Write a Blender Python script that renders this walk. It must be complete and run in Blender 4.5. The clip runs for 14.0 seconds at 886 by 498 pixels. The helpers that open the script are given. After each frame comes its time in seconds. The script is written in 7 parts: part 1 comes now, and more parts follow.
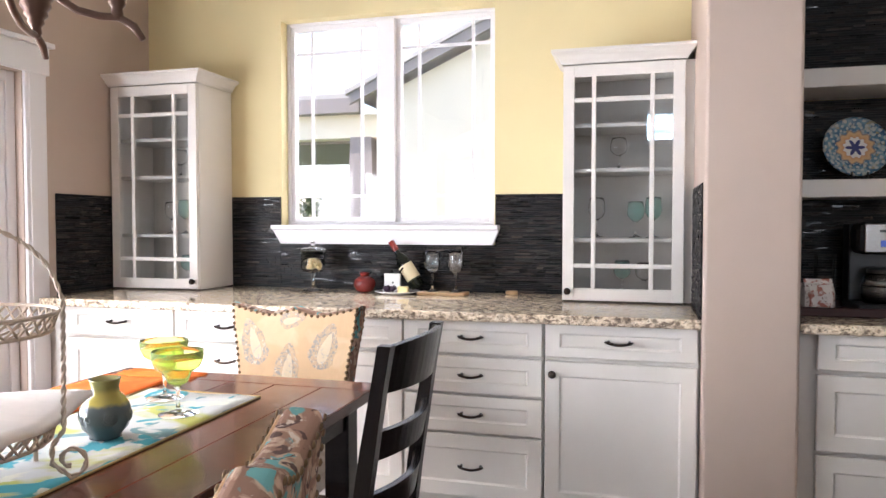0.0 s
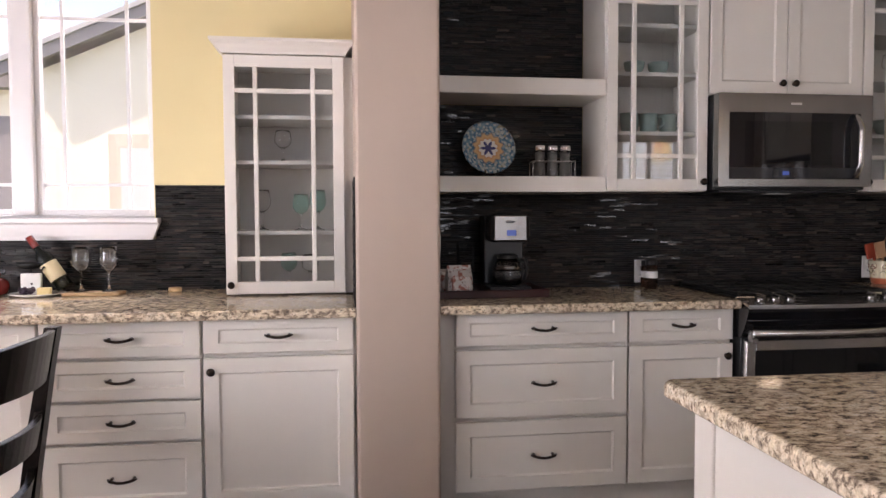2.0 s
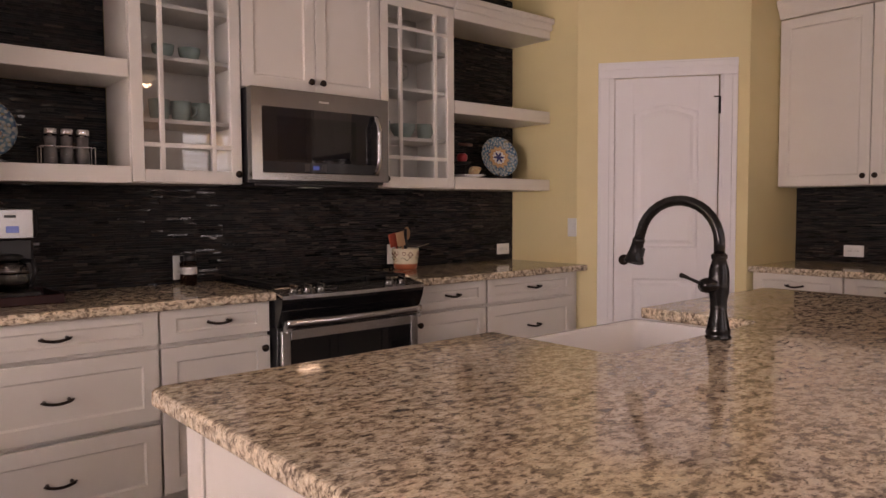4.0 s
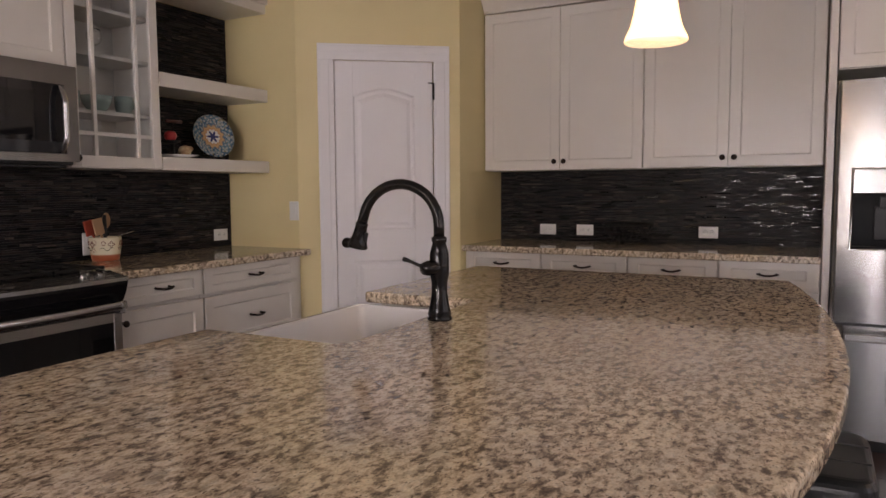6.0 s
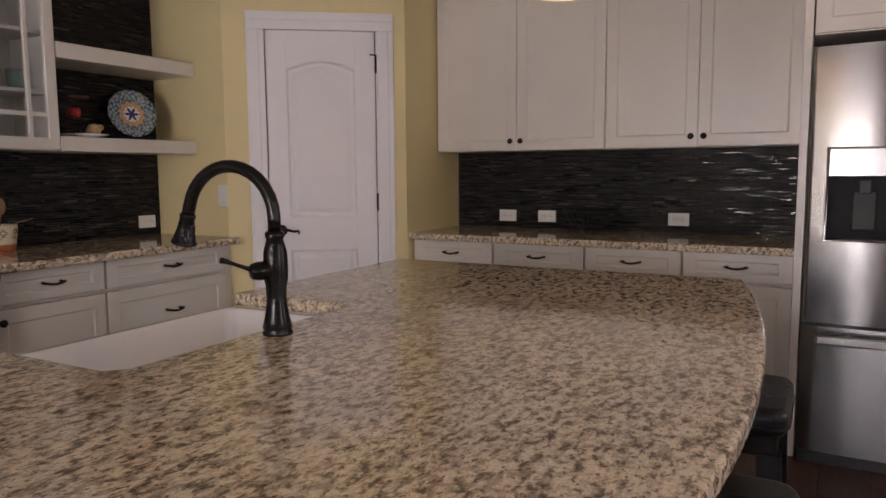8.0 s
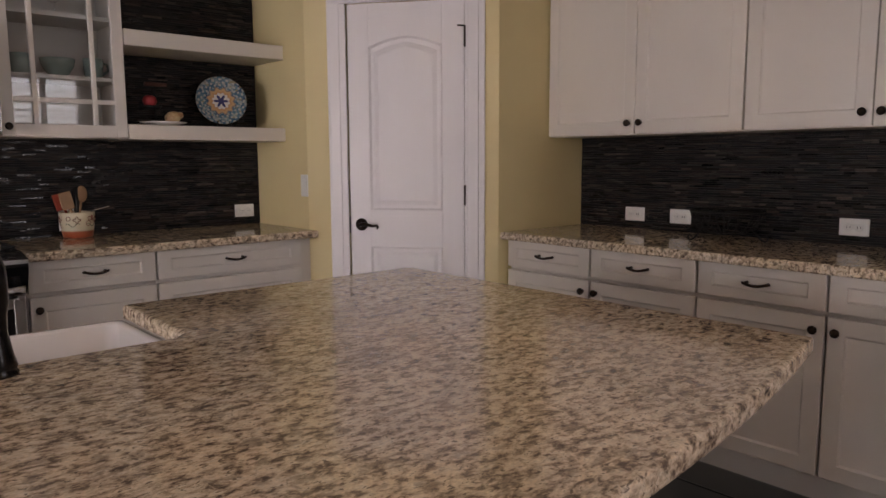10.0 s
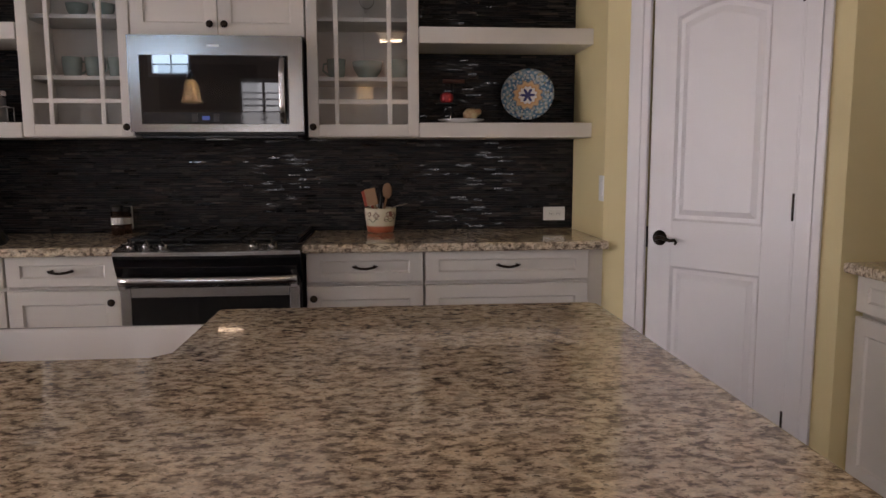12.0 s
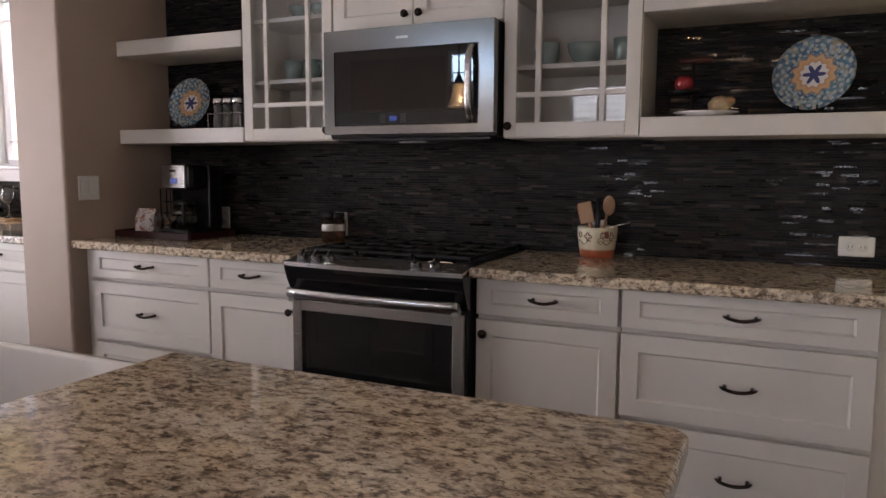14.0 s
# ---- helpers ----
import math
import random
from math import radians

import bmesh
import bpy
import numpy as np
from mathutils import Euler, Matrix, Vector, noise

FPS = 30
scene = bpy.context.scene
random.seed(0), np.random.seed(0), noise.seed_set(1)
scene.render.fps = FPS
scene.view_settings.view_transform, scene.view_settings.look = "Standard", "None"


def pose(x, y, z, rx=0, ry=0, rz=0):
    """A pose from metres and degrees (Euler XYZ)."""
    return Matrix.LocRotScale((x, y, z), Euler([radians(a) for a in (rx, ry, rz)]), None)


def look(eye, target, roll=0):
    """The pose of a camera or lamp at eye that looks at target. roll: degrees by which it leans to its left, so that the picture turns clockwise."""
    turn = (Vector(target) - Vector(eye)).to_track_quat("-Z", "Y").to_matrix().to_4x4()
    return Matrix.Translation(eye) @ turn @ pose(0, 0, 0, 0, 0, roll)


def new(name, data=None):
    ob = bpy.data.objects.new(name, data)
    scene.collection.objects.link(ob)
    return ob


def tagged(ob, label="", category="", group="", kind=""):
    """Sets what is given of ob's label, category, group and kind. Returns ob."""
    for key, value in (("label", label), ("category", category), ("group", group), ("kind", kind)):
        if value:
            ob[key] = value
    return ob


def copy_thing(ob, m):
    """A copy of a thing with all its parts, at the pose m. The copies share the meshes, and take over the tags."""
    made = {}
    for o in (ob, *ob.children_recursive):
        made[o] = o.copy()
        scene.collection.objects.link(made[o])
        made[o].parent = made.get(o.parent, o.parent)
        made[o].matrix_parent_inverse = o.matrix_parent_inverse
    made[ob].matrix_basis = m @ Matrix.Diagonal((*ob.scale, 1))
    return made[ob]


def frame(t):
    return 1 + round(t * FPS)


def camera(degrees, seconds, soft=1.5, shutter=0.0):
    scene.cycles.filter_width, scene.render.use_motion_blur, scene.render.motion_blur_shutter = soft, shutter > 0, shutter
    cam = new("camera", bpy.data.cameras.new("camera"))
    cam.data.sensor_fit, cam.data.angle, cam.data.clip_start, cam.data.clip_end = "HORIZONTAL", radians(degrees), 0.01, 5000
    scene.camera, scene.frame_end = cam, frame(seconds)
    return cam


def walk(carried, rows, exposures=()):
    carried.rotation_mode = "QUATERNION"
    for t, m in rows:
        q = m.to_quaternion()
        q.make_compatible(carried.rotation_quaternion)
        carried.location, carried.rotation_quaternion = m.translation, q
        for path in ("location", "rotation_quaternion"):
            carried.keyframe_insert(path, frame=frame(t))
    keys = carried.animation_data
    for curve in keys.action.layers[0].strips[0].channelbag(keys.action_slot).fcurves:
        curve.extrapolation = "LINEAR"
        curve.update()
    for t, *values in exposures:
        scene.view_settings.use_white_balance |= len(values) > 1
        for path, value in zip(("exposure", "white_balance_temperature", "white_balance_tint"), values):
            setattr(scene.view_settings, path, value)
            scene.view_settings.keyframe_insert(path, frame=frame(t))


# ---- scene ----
cam = camera(63.6, 14.0)
PATH = [
    (0, (0.011, 0.043, 1.272), (-0.526, 1.968, 1.204), 0.0),
    (0.5, (0.047, 0.034, 1.276), (-0.355, 1.992, 1.203), -0.1),
    (1, (0.09, 0.022, 1.273), (-0.119, 2.009, 1.196), -0.1),
    (1.5, (0.143, 0.038, 1.281), (0.158, 2.036, 1.191), -0.2),
    (2, (0.19, 0.055, 1.276), (0.46, 2.034, 1.183), -0.2),
    (2.5, (0.241, 0.044, 1.28), (0.773, 1.97, 1.179), -0.2),
    (3, (0.307, 0.072, 1.272), (1.108, 1.902, 1.171), -0.1),
    (3.5, (0.36, 0.075, 1.276), (1.423, 1.765, 1.165), -0.3),
    (4, (0.406, 0.077, 1.27), (1.704, 1.594, 1.156), -0.3),
    (4.2, (0.419, 0.064, 1.279), (1.782, 1.522, 1.157), 0.0),
    (6.3, (0.533, 0.144, 1.271), (2.317, 1.032, 1.099), -0.3),
    (6.5, (0.573, 0.133, 1.263), (2.36, 1.015, 1.089), -0.2),
    (7, (0.674, 0.095, 1.277), (2.457, 0.98, 1.081), -0.2),
    (7.5, (0.835, 0.02, 1.283), (2.6, 0.937, 1.071), -0.2),
    (7.7, (0.904, 0.01, 1.277), (2.665, 0.934, 1.062), -0.3),
    (9.8, (1.873, -0.35, 1.267), (3.267, 1.064, 1.028), -0.2),
    (10, (1.997, -0.348, 1.279), (3.311, 1.139, 1.03), -0.3),
    (10.5, (2.259, -0.342, 1.257), (3.322, 1.335, 1.016), -0.3),
    (11, (2.523, -0.332, 1.258), (3.288, 1.5, 1.016), -0.3),
    (11.5, (2.782, -0.296, 1.253), (3.231, 1.638, 1.016), -0.3),
    (12, (2.975, -0.222, 1.275), (3.135, 1.757, 1.028), -0.2),
    (12.5, (3.235, -0.077, 1.263), (3.058, 1.901, 1.028), 0.1),
    (13, (3.409, 0.078, 1.259), (2.951, 2.012, 1.034), 0.1),
    (13.5, (3.553, 0.304, 1.269), (2.863, 2.167, 1.039), 0.1),
    (14, (3.599, 0.54, 1.266), (2.758, 2.34, 1.042), 0.3),
]
EXPOSURES = [(0, 1.75, 6750, 19), (1, 1.61, 6800, 20), (1.5, 1.54, 6950, 22), (3, 1.21, 8350, 37), (4, 1.13, 8850, 40), (6.5, 0.95, 7850, 29), (7.5, 0.93, 7850, 29), (10.5, 0.93, 7900, 30), (12, 0.97, 7650, 28), (13, 1.11, 7350, 27), (14, 1.21, 7250, 26)]
walk(cam, [(t, look(eye, target, roll)) for t, eye, target, roll in PATH], EXPOSURES)

# ---- light and sky ----
world = bpy.data.worlds.new("sky")
scene.world = world
world.use_nodes = True
SUN_ELEV, SUN_AZ = 43.0, -108.0      # degrees; azimuth from +y towards +x
wn = world.node_tree
sky = wn.nodes.new("ShaderNodeTexSky")
sky.sky_type, sky.sun_disc = "NISHITA", False
sky.sun_elevation, sky.sun_rotation = radians(SUN_ELEV), radians(SUN_AZ)
wn.links.new(sky.outputs[0], wn.nodes["Background"].inputs[0])
wn.nodes["Background"].inputs[1].default_value = 0.15


def lamp(name, kind, energy, m, colour=(1, 1, 1), **more):
    data = bpy.data.lights.new(name, kind)
    data.energy, data.color = energy, colour
    for key, value in more.items():
        if key == "angle":
            data.angle = value
        elif key == "size":
            data.shape, data.size, data.size_y = "RECTANGLE", value[0], value[1]
        elif key == "radius":
            data.shadow_soft_size = value
    ob = new(name, data)
    ob.matrix_world = m
    return ob


az, el = radians(SUN_AZ), radians(SUN_ELEV)
sun_way = Vector((-math.sin(az) * math.cos(el), -math.cos(az) * math.cos(el), -math.sin(el)))
lamp("sun", "SUN", 2.8, look((0, 0, 20), Vector((0, 0, 20)) + sun_way), (1, 0.94, 0.84), angle=radians(0.5))
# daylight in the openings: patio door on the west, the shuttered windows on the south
lamp("skylight_patio_door", "AREA", 88, look((-3.05, 0.7, 1.15), (0, 0.7, 1.3)), (0.77, 0.885, 1.0), size=(2.3, 2.0))
# added fill lamp outside, above the buffet window and unseen, standing in for sky
lamp("added_fill_above_window", "AREA", 90, look((-1.35, 5.3, 3.9), (-1.35, 2.9, 1.4)), (0.80, 0.90, 1.0), size=(2.4, 1.4))
SOUTH_Y = -2.5
for wx, wz, ww, wh, power, tint in ((1.68, 1.25, 0.7, 1.95, 11, (0.72, 0.86, 1.0)), (4.08, 1.25, 0.8, 1.95, 11, (0.72, 0.86, 1.0)), (0.31, 2.47, 0.6, 0.38, 9, (0.42, 0.72, 1.0))):
    lamp("skylight_south_window", "AREA", power, look((wx, SOUTH_Y - 0.22, wz), (wx, 0, wz - 0.6)), tint, size=(ww, wh))
for px_ in (1.45, 2.82):
    lamp("pendant_bulb", "POINT", 26.0, pose(px_, 0.60, 1.79), (1.0, 0.78, 0.53), radius=0.03)
lamp("ceiling_light_bulb", "AREA", 4.0, look((3.07, -2.0, 2.655), (3.07, -1.999, 0)), (1.0, 0.80, 0.56), size=(0.25, 0.25))
lamp("cooktop_light", "AREA", 0.045, look((2.22, 3.24, 1.37), (2.22, 3.24, 0.9)), (1.0, 0.83, 0.62), size=(0.12, 0.05))


# ---- materials ----
def material(name, colour, rough=0.5, metal=0.0, coat=0.0, spec=0.5):
    m = bpy.data.materials.new(name)
    m.use_nodes = True
    b = m.node_tree.nodes["Principled BSDF"]
    b.inputs["Base Color"].default_value = (*colour, 1)
    b.inputs["Roughness"].default_value = rough
    b.inputs["Metallic"].default_value = metal
    b.inputs["Coat Weight"].default_value = coat
    b.inputs["Specular IOR Level"].default_value = spec
    return m


def node(m, kind, **values):
    n = m.node_tree.nodes.new(kind)
    for key, value in values.items():
        n.inputs[key.replace("_", " ")].default_value = value
    return n


def link(m, a, b):
    m.node_tree.links.new(a, b)


def place(m, scale=(1, 1, 1), turn=(0, 0, 0), generated="Object"):
    c = m.node_tree.nodes.new("ShaderNodeTexCoord")
    p = m.node_tree.nodes.new("ShaderNodeMapping")
    p.inputs["Scale"].default_value = scale
    p.inputs["Rotation"].default_value = [radians(a) for a in turn]
    link(m, c.outputs[generated], p.inputs[0])
    return p.outputs[0]


def world_place(m, scale=(1, 1, 1), turn=(0, 0, 0)):
    g = m.node_tree.nodes.new("ShaderNodeNewGeometry")
    p = m.node_tree.nodes.new("ShaderNodeMapping")
    p.inputs["Scale"].default_value = scale
    p.inputs["Rotation"].default_value = [radians(a) for a in turn]
    link(m, g.outputs["Position"], p.inputs[0])
    return p.outputs[0]


def ramp(m, source, stops):
    r = m.node_tree.nodes.new("ShaderNodeValToRGB")
    while len(r.color_ramp.elements) < len(stops):
        r.color_ramp.elements.new(0.5)
    for e, (at, col) in zip(r.color_ramp.elements, stops):
        e.position, e.color = at, (*col, 1)
    link(m, source, r.inputs[0])
    return r.outputs[0]


def mixed(m, kind, factor, a, b):
    n = m.node_tree.nodes.new("ShaderNodeMix")
    n.data_type, n.blend_type = "RGBA", kind
    if isinstance(factor, float):
        n.inputs[0].default_value = factor
    else:
        link(m, factor, n.inputs[0])
    for value, slot in ((a, 6), (b, 7)):
        if isinstance(value, tuple):
            n.inputs[slot].default_value = (*value, 1)
        else:
            link(m, value, n.inputs[slot])
    return n.outputs[2]


def bump(m, height, strength, distance=0.001):
    b = m.node_tree.nodes.new("ShaderNodeBump")
    b.inputs["Strength"].default_value, b.inputs["Distance"].default_value = strength, distance
    link(m, height, b.inputs["Height"])
    link(m, b.outputs[0], m.node_tree.nodes["Principled BSDF"].inputs["Normal"])


def shader(m):
    return m.node_tree.nodes["Principled BSDF"]


def noise_tex(m, vec, scale, detail=4.0, rough=0.55, distort=0.0):
    n = node(m, "ShaderNodeTexNoise", Scale=scale, Detail=detail, Roughness=rough, Distortion=distort)
    link(m, vec, n.inputs["Vector"])
    return n.outputs[0]


def wall_paint(name, colour, rough=0.65, depth=0.12, grain=160):
    """Roller-painted plaster: a fine orange-peel and slow changes of tone."""
    m = material(name, colour, rough)
    v = world_place(m)
    slow = ramp(m, noise_tex(m, v, 1.3, 3), [(0.3, tuple(c * 0.95 for c in colour)), (0.7, tuple(min(1, c * 1.03) for c in colour))])
    link(m, slow, shader(m).inputs["Base Color"])
    bump(m, noise_tex(m, v, grain, 2), depth, 0.002)
    return m


def painted_wood(name, colour, rough=0.35, worn=0.965, relief=0.012):
    m = material(name, colour, rough)
    v = world_place(m)
    slow = ramp(m, noise_tex(m, v, 3.0, 4), [(0.3, tuple(c * worn for c in colour)), (0.7, colour)])
    link(m, slow, shader(m).inputs["Base Color"])
    r = ramp(m, noise_tex(m, v, 18, 3), [(0.3, (rough * 0.85,) * 3), (0.7, (rough * 1.2,) * 3)])
    link(m, r, shader(m).inputs["Roughness"])
    bump(m, noise_tex(m, world_place(m, (1, 1, 0.25)), 90, 3), relief, 0.001)
    return m


YELLOW = wall_paint("yellow_wall_paint", (0.76, 0.63, 0.345))
TAUPE = wall_paint("taupe_wall_paint", (0.51, 0.395, 0.32))
CEIL = wall_paint("ceiling_paint", (0.52, 0.47, 0.41), 0.8)
WHITE = painted_wood("white_cabinet_paint", (0.74, 0.685, 0.62))
TRIM = painted_wood("white_trim_paint", (0.82, 0.79, 0.79), 0.36, 0.99, 0.002)
# cabinet white darkened: the shade behind the glass doors is in its colour
SHADED_WHITE = painted_wood("shaded_inside_white", (0.46, 0.425, 0.375), 0.5)
BRONZE = material("oil_rubbed_bronze", (0.028, 0.020, 0.016), 0.33, 0.85)
link(BRONZE, ramp(BRONZE, noise_tex(BRONZE, place(BRONZE), 60, 3), [(0.35, (0.018, 0.014, 0.012)), (0.75, (0.06, 0.038, 0.026))]), shader(BRONZE).inputs["Base Color"])
BLACKFAUCET = material("black_bronze_faucet", (0.009, 0.008, 0.008), 0.2, 0.2, spec=0.4)
BLACK = material("black_plastic", (0.012, 0.012, 0.013), 0.35)
GLOSSBLACK = material("black_glass", (0.008, 0.008, 0.009), 0.04, coat=0.3)
IRON = material("cast_iron", (0.014, 0.014, 0.014), 0.55, 0.3)
CHROME = material("chrome", (0.75, 0.75, 0.76), 0.12, 1.0)
PORCELAIN = material("white_porcelain", (0.91, 0.885, 0.87), 0.10, coat=0.4)
OUTLET = material("outlet_plastic", (0.80, 0.79, 0.76), 0.3)
DARKSLOT = material("dark_slot", (0.03, 0.03, 0.03), 0.6)
LEATHER = material("black_leather", (0.008, 0.0095, 0.010), 0.32, spec=0.3)
bump(LEATHER, noise_tex(LEATHER, place(LEATHER), 240, 3), 0.25, 0.001)
DARKWOOD = material("dark_stained_wood", (0.010, 0.0075, 0.007), 0.26, spec=0.35)
bump(DARKWOOD, noise_tex(DARKWOOD, place(DARKWOOD, (30, 30, 3)), 6, 4), 0.08, 0.001)

STEEL = material("brushed_stainless_steel", (0.32, 0.31, 0.30), 0.26, 1.0)
sv = noise_tex(STEEL, world_place(STEEL, (6, 6, 420)), 3.0, 2)
link(STEEL, ramp(STEEL, sv, [(0.3, (0.21,) * 3), (0.7, (0.235,) * 3)]), shader(STEEL).inputs["Roughness"])
link(STEEL, ramp(STEEL, sv, [(0.25, (0.25, 0.246, 0.242)), (0.75, (0.275, 0.27, 0.265))]), shader(STEEL).inputs["Base Color"])
shader(STEEL).inputs["Anisotropic"].default_value = 0.6

FRIDGESTEEL = material("satin_stainless_steel", (0.42, 0.42, 0.43), 0.34, 1.0)
fs_ = noise_tex(FRIDGESTEEL, world_place(FRIDGESTEEL, (6, 6, 420)), 3.0, 2)
link(FRIDGESTEEL, ramp(FRIDGESTEEL, fs_, [(0.3, (0.20,) * 3), (0.7, (0.22,) * 3)]), shader(FRIDGESTEEL).inputs["Roughness"])
link(FRIDGESTEEL, ramp(FRIDGESTEEL, fs_, [(0.25, (0.27, 0.267, 0.264)), (0.75, (0.285, 0.281, 0.278))]), shader(FRIDGESTEEL).inputs["Base Color"])

OVENSTEEL = material("bright_stainless_steel", (0.62, 0.62, 0.63), 0.26, 1.0)
link(OVENSTEEL, ramp(OVENSTEEL, noise_tex(OVENSTEEL, world_place(OVENSTEEL, (4, 4, 300)), 3.0, 2), [(0.3, (0.22,) * 3), (0.7, (0.28,) * 3)]), shader(OVENSTEEL).inputs["Roughness"])

GLASS = material("clear_glass", (1, 1, 1), 0.01)
shader(GLASS).inputs["Transmission Weight"].default_value = 1.0
shader(GLASS).inputs["IOR"].default_value = 1.45


def tinted_glass(name, colour):
    m = material(name, colour, 0.03)
    shader(m).inputs["Transmission Weight"].default_value = 0.9
    shader(m).inputs["IOR"].default_value = 1.45
    return m


# granite: cream and peach crystals among grey-brown ones, black flecks, drawn out in one direction
GRANITE = material("polished_granite", (0.5, 0.44, 0.35), 0.12, coat=0.12)
gv = world_place(GRANITE, (0.68, 1.06, 1.0), (0, 0, 8))
crystal = noise_tex(GRANITE, gv, 64, 6, 0.64, 0.3)
gr = ramp(GRANITE, crystal, [(0.35, (0.140, 0.105, 0.080)), (0.42, (0.305, 0.228, 0.168)), (0.465, (0.57, 0.44, 0.32)), (0.54, (0.82, 0.675, 0.50)), (0.68, (0.93, 0.82, 0.66))])
smoky = ramp(GRANITE, noise_tex(GRANITE, world_place(GRANITE, (0.68, 1.0, 1.0), (0, 0, 14)), 46, 4, 0.6, 0.5), [(0.54, (0, 0, 0)), (0.64, (0.7, 0.7, 0.7))])
gr = mixed(GRANITE, "MIX", smoky, gr, (0.39, 0.31, 0.235))
flakes = noise_tex(GRANITE, gv, 120, 3, 0.6, 0.3)
gr = mixed(GRANITE, "MIX", ramp(GRANITE, flakes, [(0.59, (0, 0, 0)), (0.65, (0.85, 0.85, 0.85))]), gr, (0.110, 0.080, 0.062))
grit = ramp(GRANITE, noise_tex(GRANITE, gv, 260, 2), [(0.3, (0.80, 0.80, 0.80)), (0.7, (1.1, 1.1, 1.1))])
patch = ramp(GRANITE, noise_tex(GRANITE, gv, 7, 3), [(0.3, (0.88, 0.88, 0.90)), (0.7, (1.06, 1.04, 1.0))])
gr = mixed(GRANITE, "MULTIPLY", 1.0, mixed(GRANITE, "MULTIPLY", 1.0, gr, patch), grit)
link(GRANITE, gr, shader(GRANITE).inputs["Base Color"])
link(GRANITE, ramp(GRANITE, noise_tex(GRANITE, gv, 5, 3), [(0.3, (0.06,) * 3), (0.7, (0.11,) * 3)]), shader(GRANITE).inputs["Roughness"])

# backsplash strips: slate and glass slips, each with its own tone and gloss
TILE = material("slate_and_glass_strip", (0.1, 0.1, 0.1), 0.3, spec=0.13)
tg = TILE.node_tree.nodes.new("ShaderNodeNewGeometry")
rnd = tg.outputs["Random Per Island"]
tone = ramp(TILE, rnd, [(0.0, (0.005, 0.005, 0.006)), (0.18, (0.015, 0.013, 0.015)), (0.34, (0.009, 0.012, 0.013)), (0.5, (0.035, 0.027, 0.024)), (0.64, (0.011, 0.011, 0.013)), (0.78, (0.045, 0.032, 0.027)), (0.9, (0.035, 0.037, 0.035)), (1.0, (0.112, 0.087, 0.076))])
grain = ramp(TILE, noise_tex(TILE, world_place(TILE, (1, 1, 3)), 55, 4), [(0.25, (0.6, 0.6, 0.6)), (0.75, (1.15, 1.12, 1.1))])
link(TILE, mixed(TILE, "MULTIPLY", 1.0, tone, grain), shader(TILE).inputs["Base Color"])
wm = TILE.node_tree.nodes.new("ShaderNodeMath")
wm.operation = "MULTIPLY"
wm.inputs[1].default_value = 7.31
link(TILE, rnd, wm.inputs[0])
wf = TILE.node_tree.nodes.new("ShaderNodeMath")
wf.operation = "FRACT"
link(TILE, wm.outputs[0], wf.inputs[0])
link(TILE, ramp(TILE, wf.outputs[0], [(0.0, (0.10,) * 3), (0.16, (0.16,) * 3), (0.19, (0.34,) * 3), (1.0, (0.50,) * 3)]), shader(TILE).inputs["Roughness"])
chips = ramp(TILE, noise_tex(TILE, world_place(TILE, (1, 1, 2.5)), 95, 1), [(0.47, (0.0, 0.0, 0.0)), (0.55, (0.6, 0.6, 0.6))])
link(TILE, mixed(TILE, "MULTIPLY", 1.0, chips, ramp(TILE, wf.outputs[0], [(0.20, (1.0, 1.0, 1.0)), (0.23, (0.0, 0.0, 0.0))])), shader(TILE).inputs["Coat Weight"])
shader(TILE).inputs["Coat Roughness"].default_value = 0.06
# the same surface on single slips
SLIP = TILE.copy()
SLIP.name = "slate_and_glass_slip"
oi = SLIP.node_tree.nodes.new("ShaderNodeObjectInfo")
for l in list(SLIP.node_tree.links):
    if l.from_socket.name == "Random Per Island":
        SLIP.node_tree.links.new(oi.outputs["Random"], l.to_socket)
GROUT = wall_paint("dark_grout", (0.020, 0.019, 0.018), 0.9)

FLOORWOOD = material("dark_hardwood", (0.06, 0.03, 0.02), 0.3, spec=0.3)
fo = FLOORWOOD.node_tree.nodes.new("ShaderNodeObjectInfo")
fv = world_place(FLOORWOOD, (2.2, 26, 1))
fgrain = ramp(FLOORWOOD, noise_tex(FLOORWOOD, fv, 3.0, 6, 0.6, 0.5), [(0.25, (0.020, 0.009, 0.007)), (0.55, (0.050, 0.022, 0.015)), (0.8, (0.085, 0.040, 0.026))])
ftone = ramp(FLOORWOOD, fo.outputs["Random"], [(0, (0.65, 0.65, 0.65)), (1, (1.2, 1.15, 1.1))])
link(FLOORWOOD, mixed(FLOORWOOD, "MULTIPLY", 1.0, fgrain, ftone), shader(FLOORWOOD).inputs["Base Color"])
bump(FLOORWOOD, noise_tex(FLOORWOOD, fv, 5, 4), 0.12, 0.001)
SUBFLOOR = material("floor_seam", (0.012, 0.008, 0.006), 0.8)


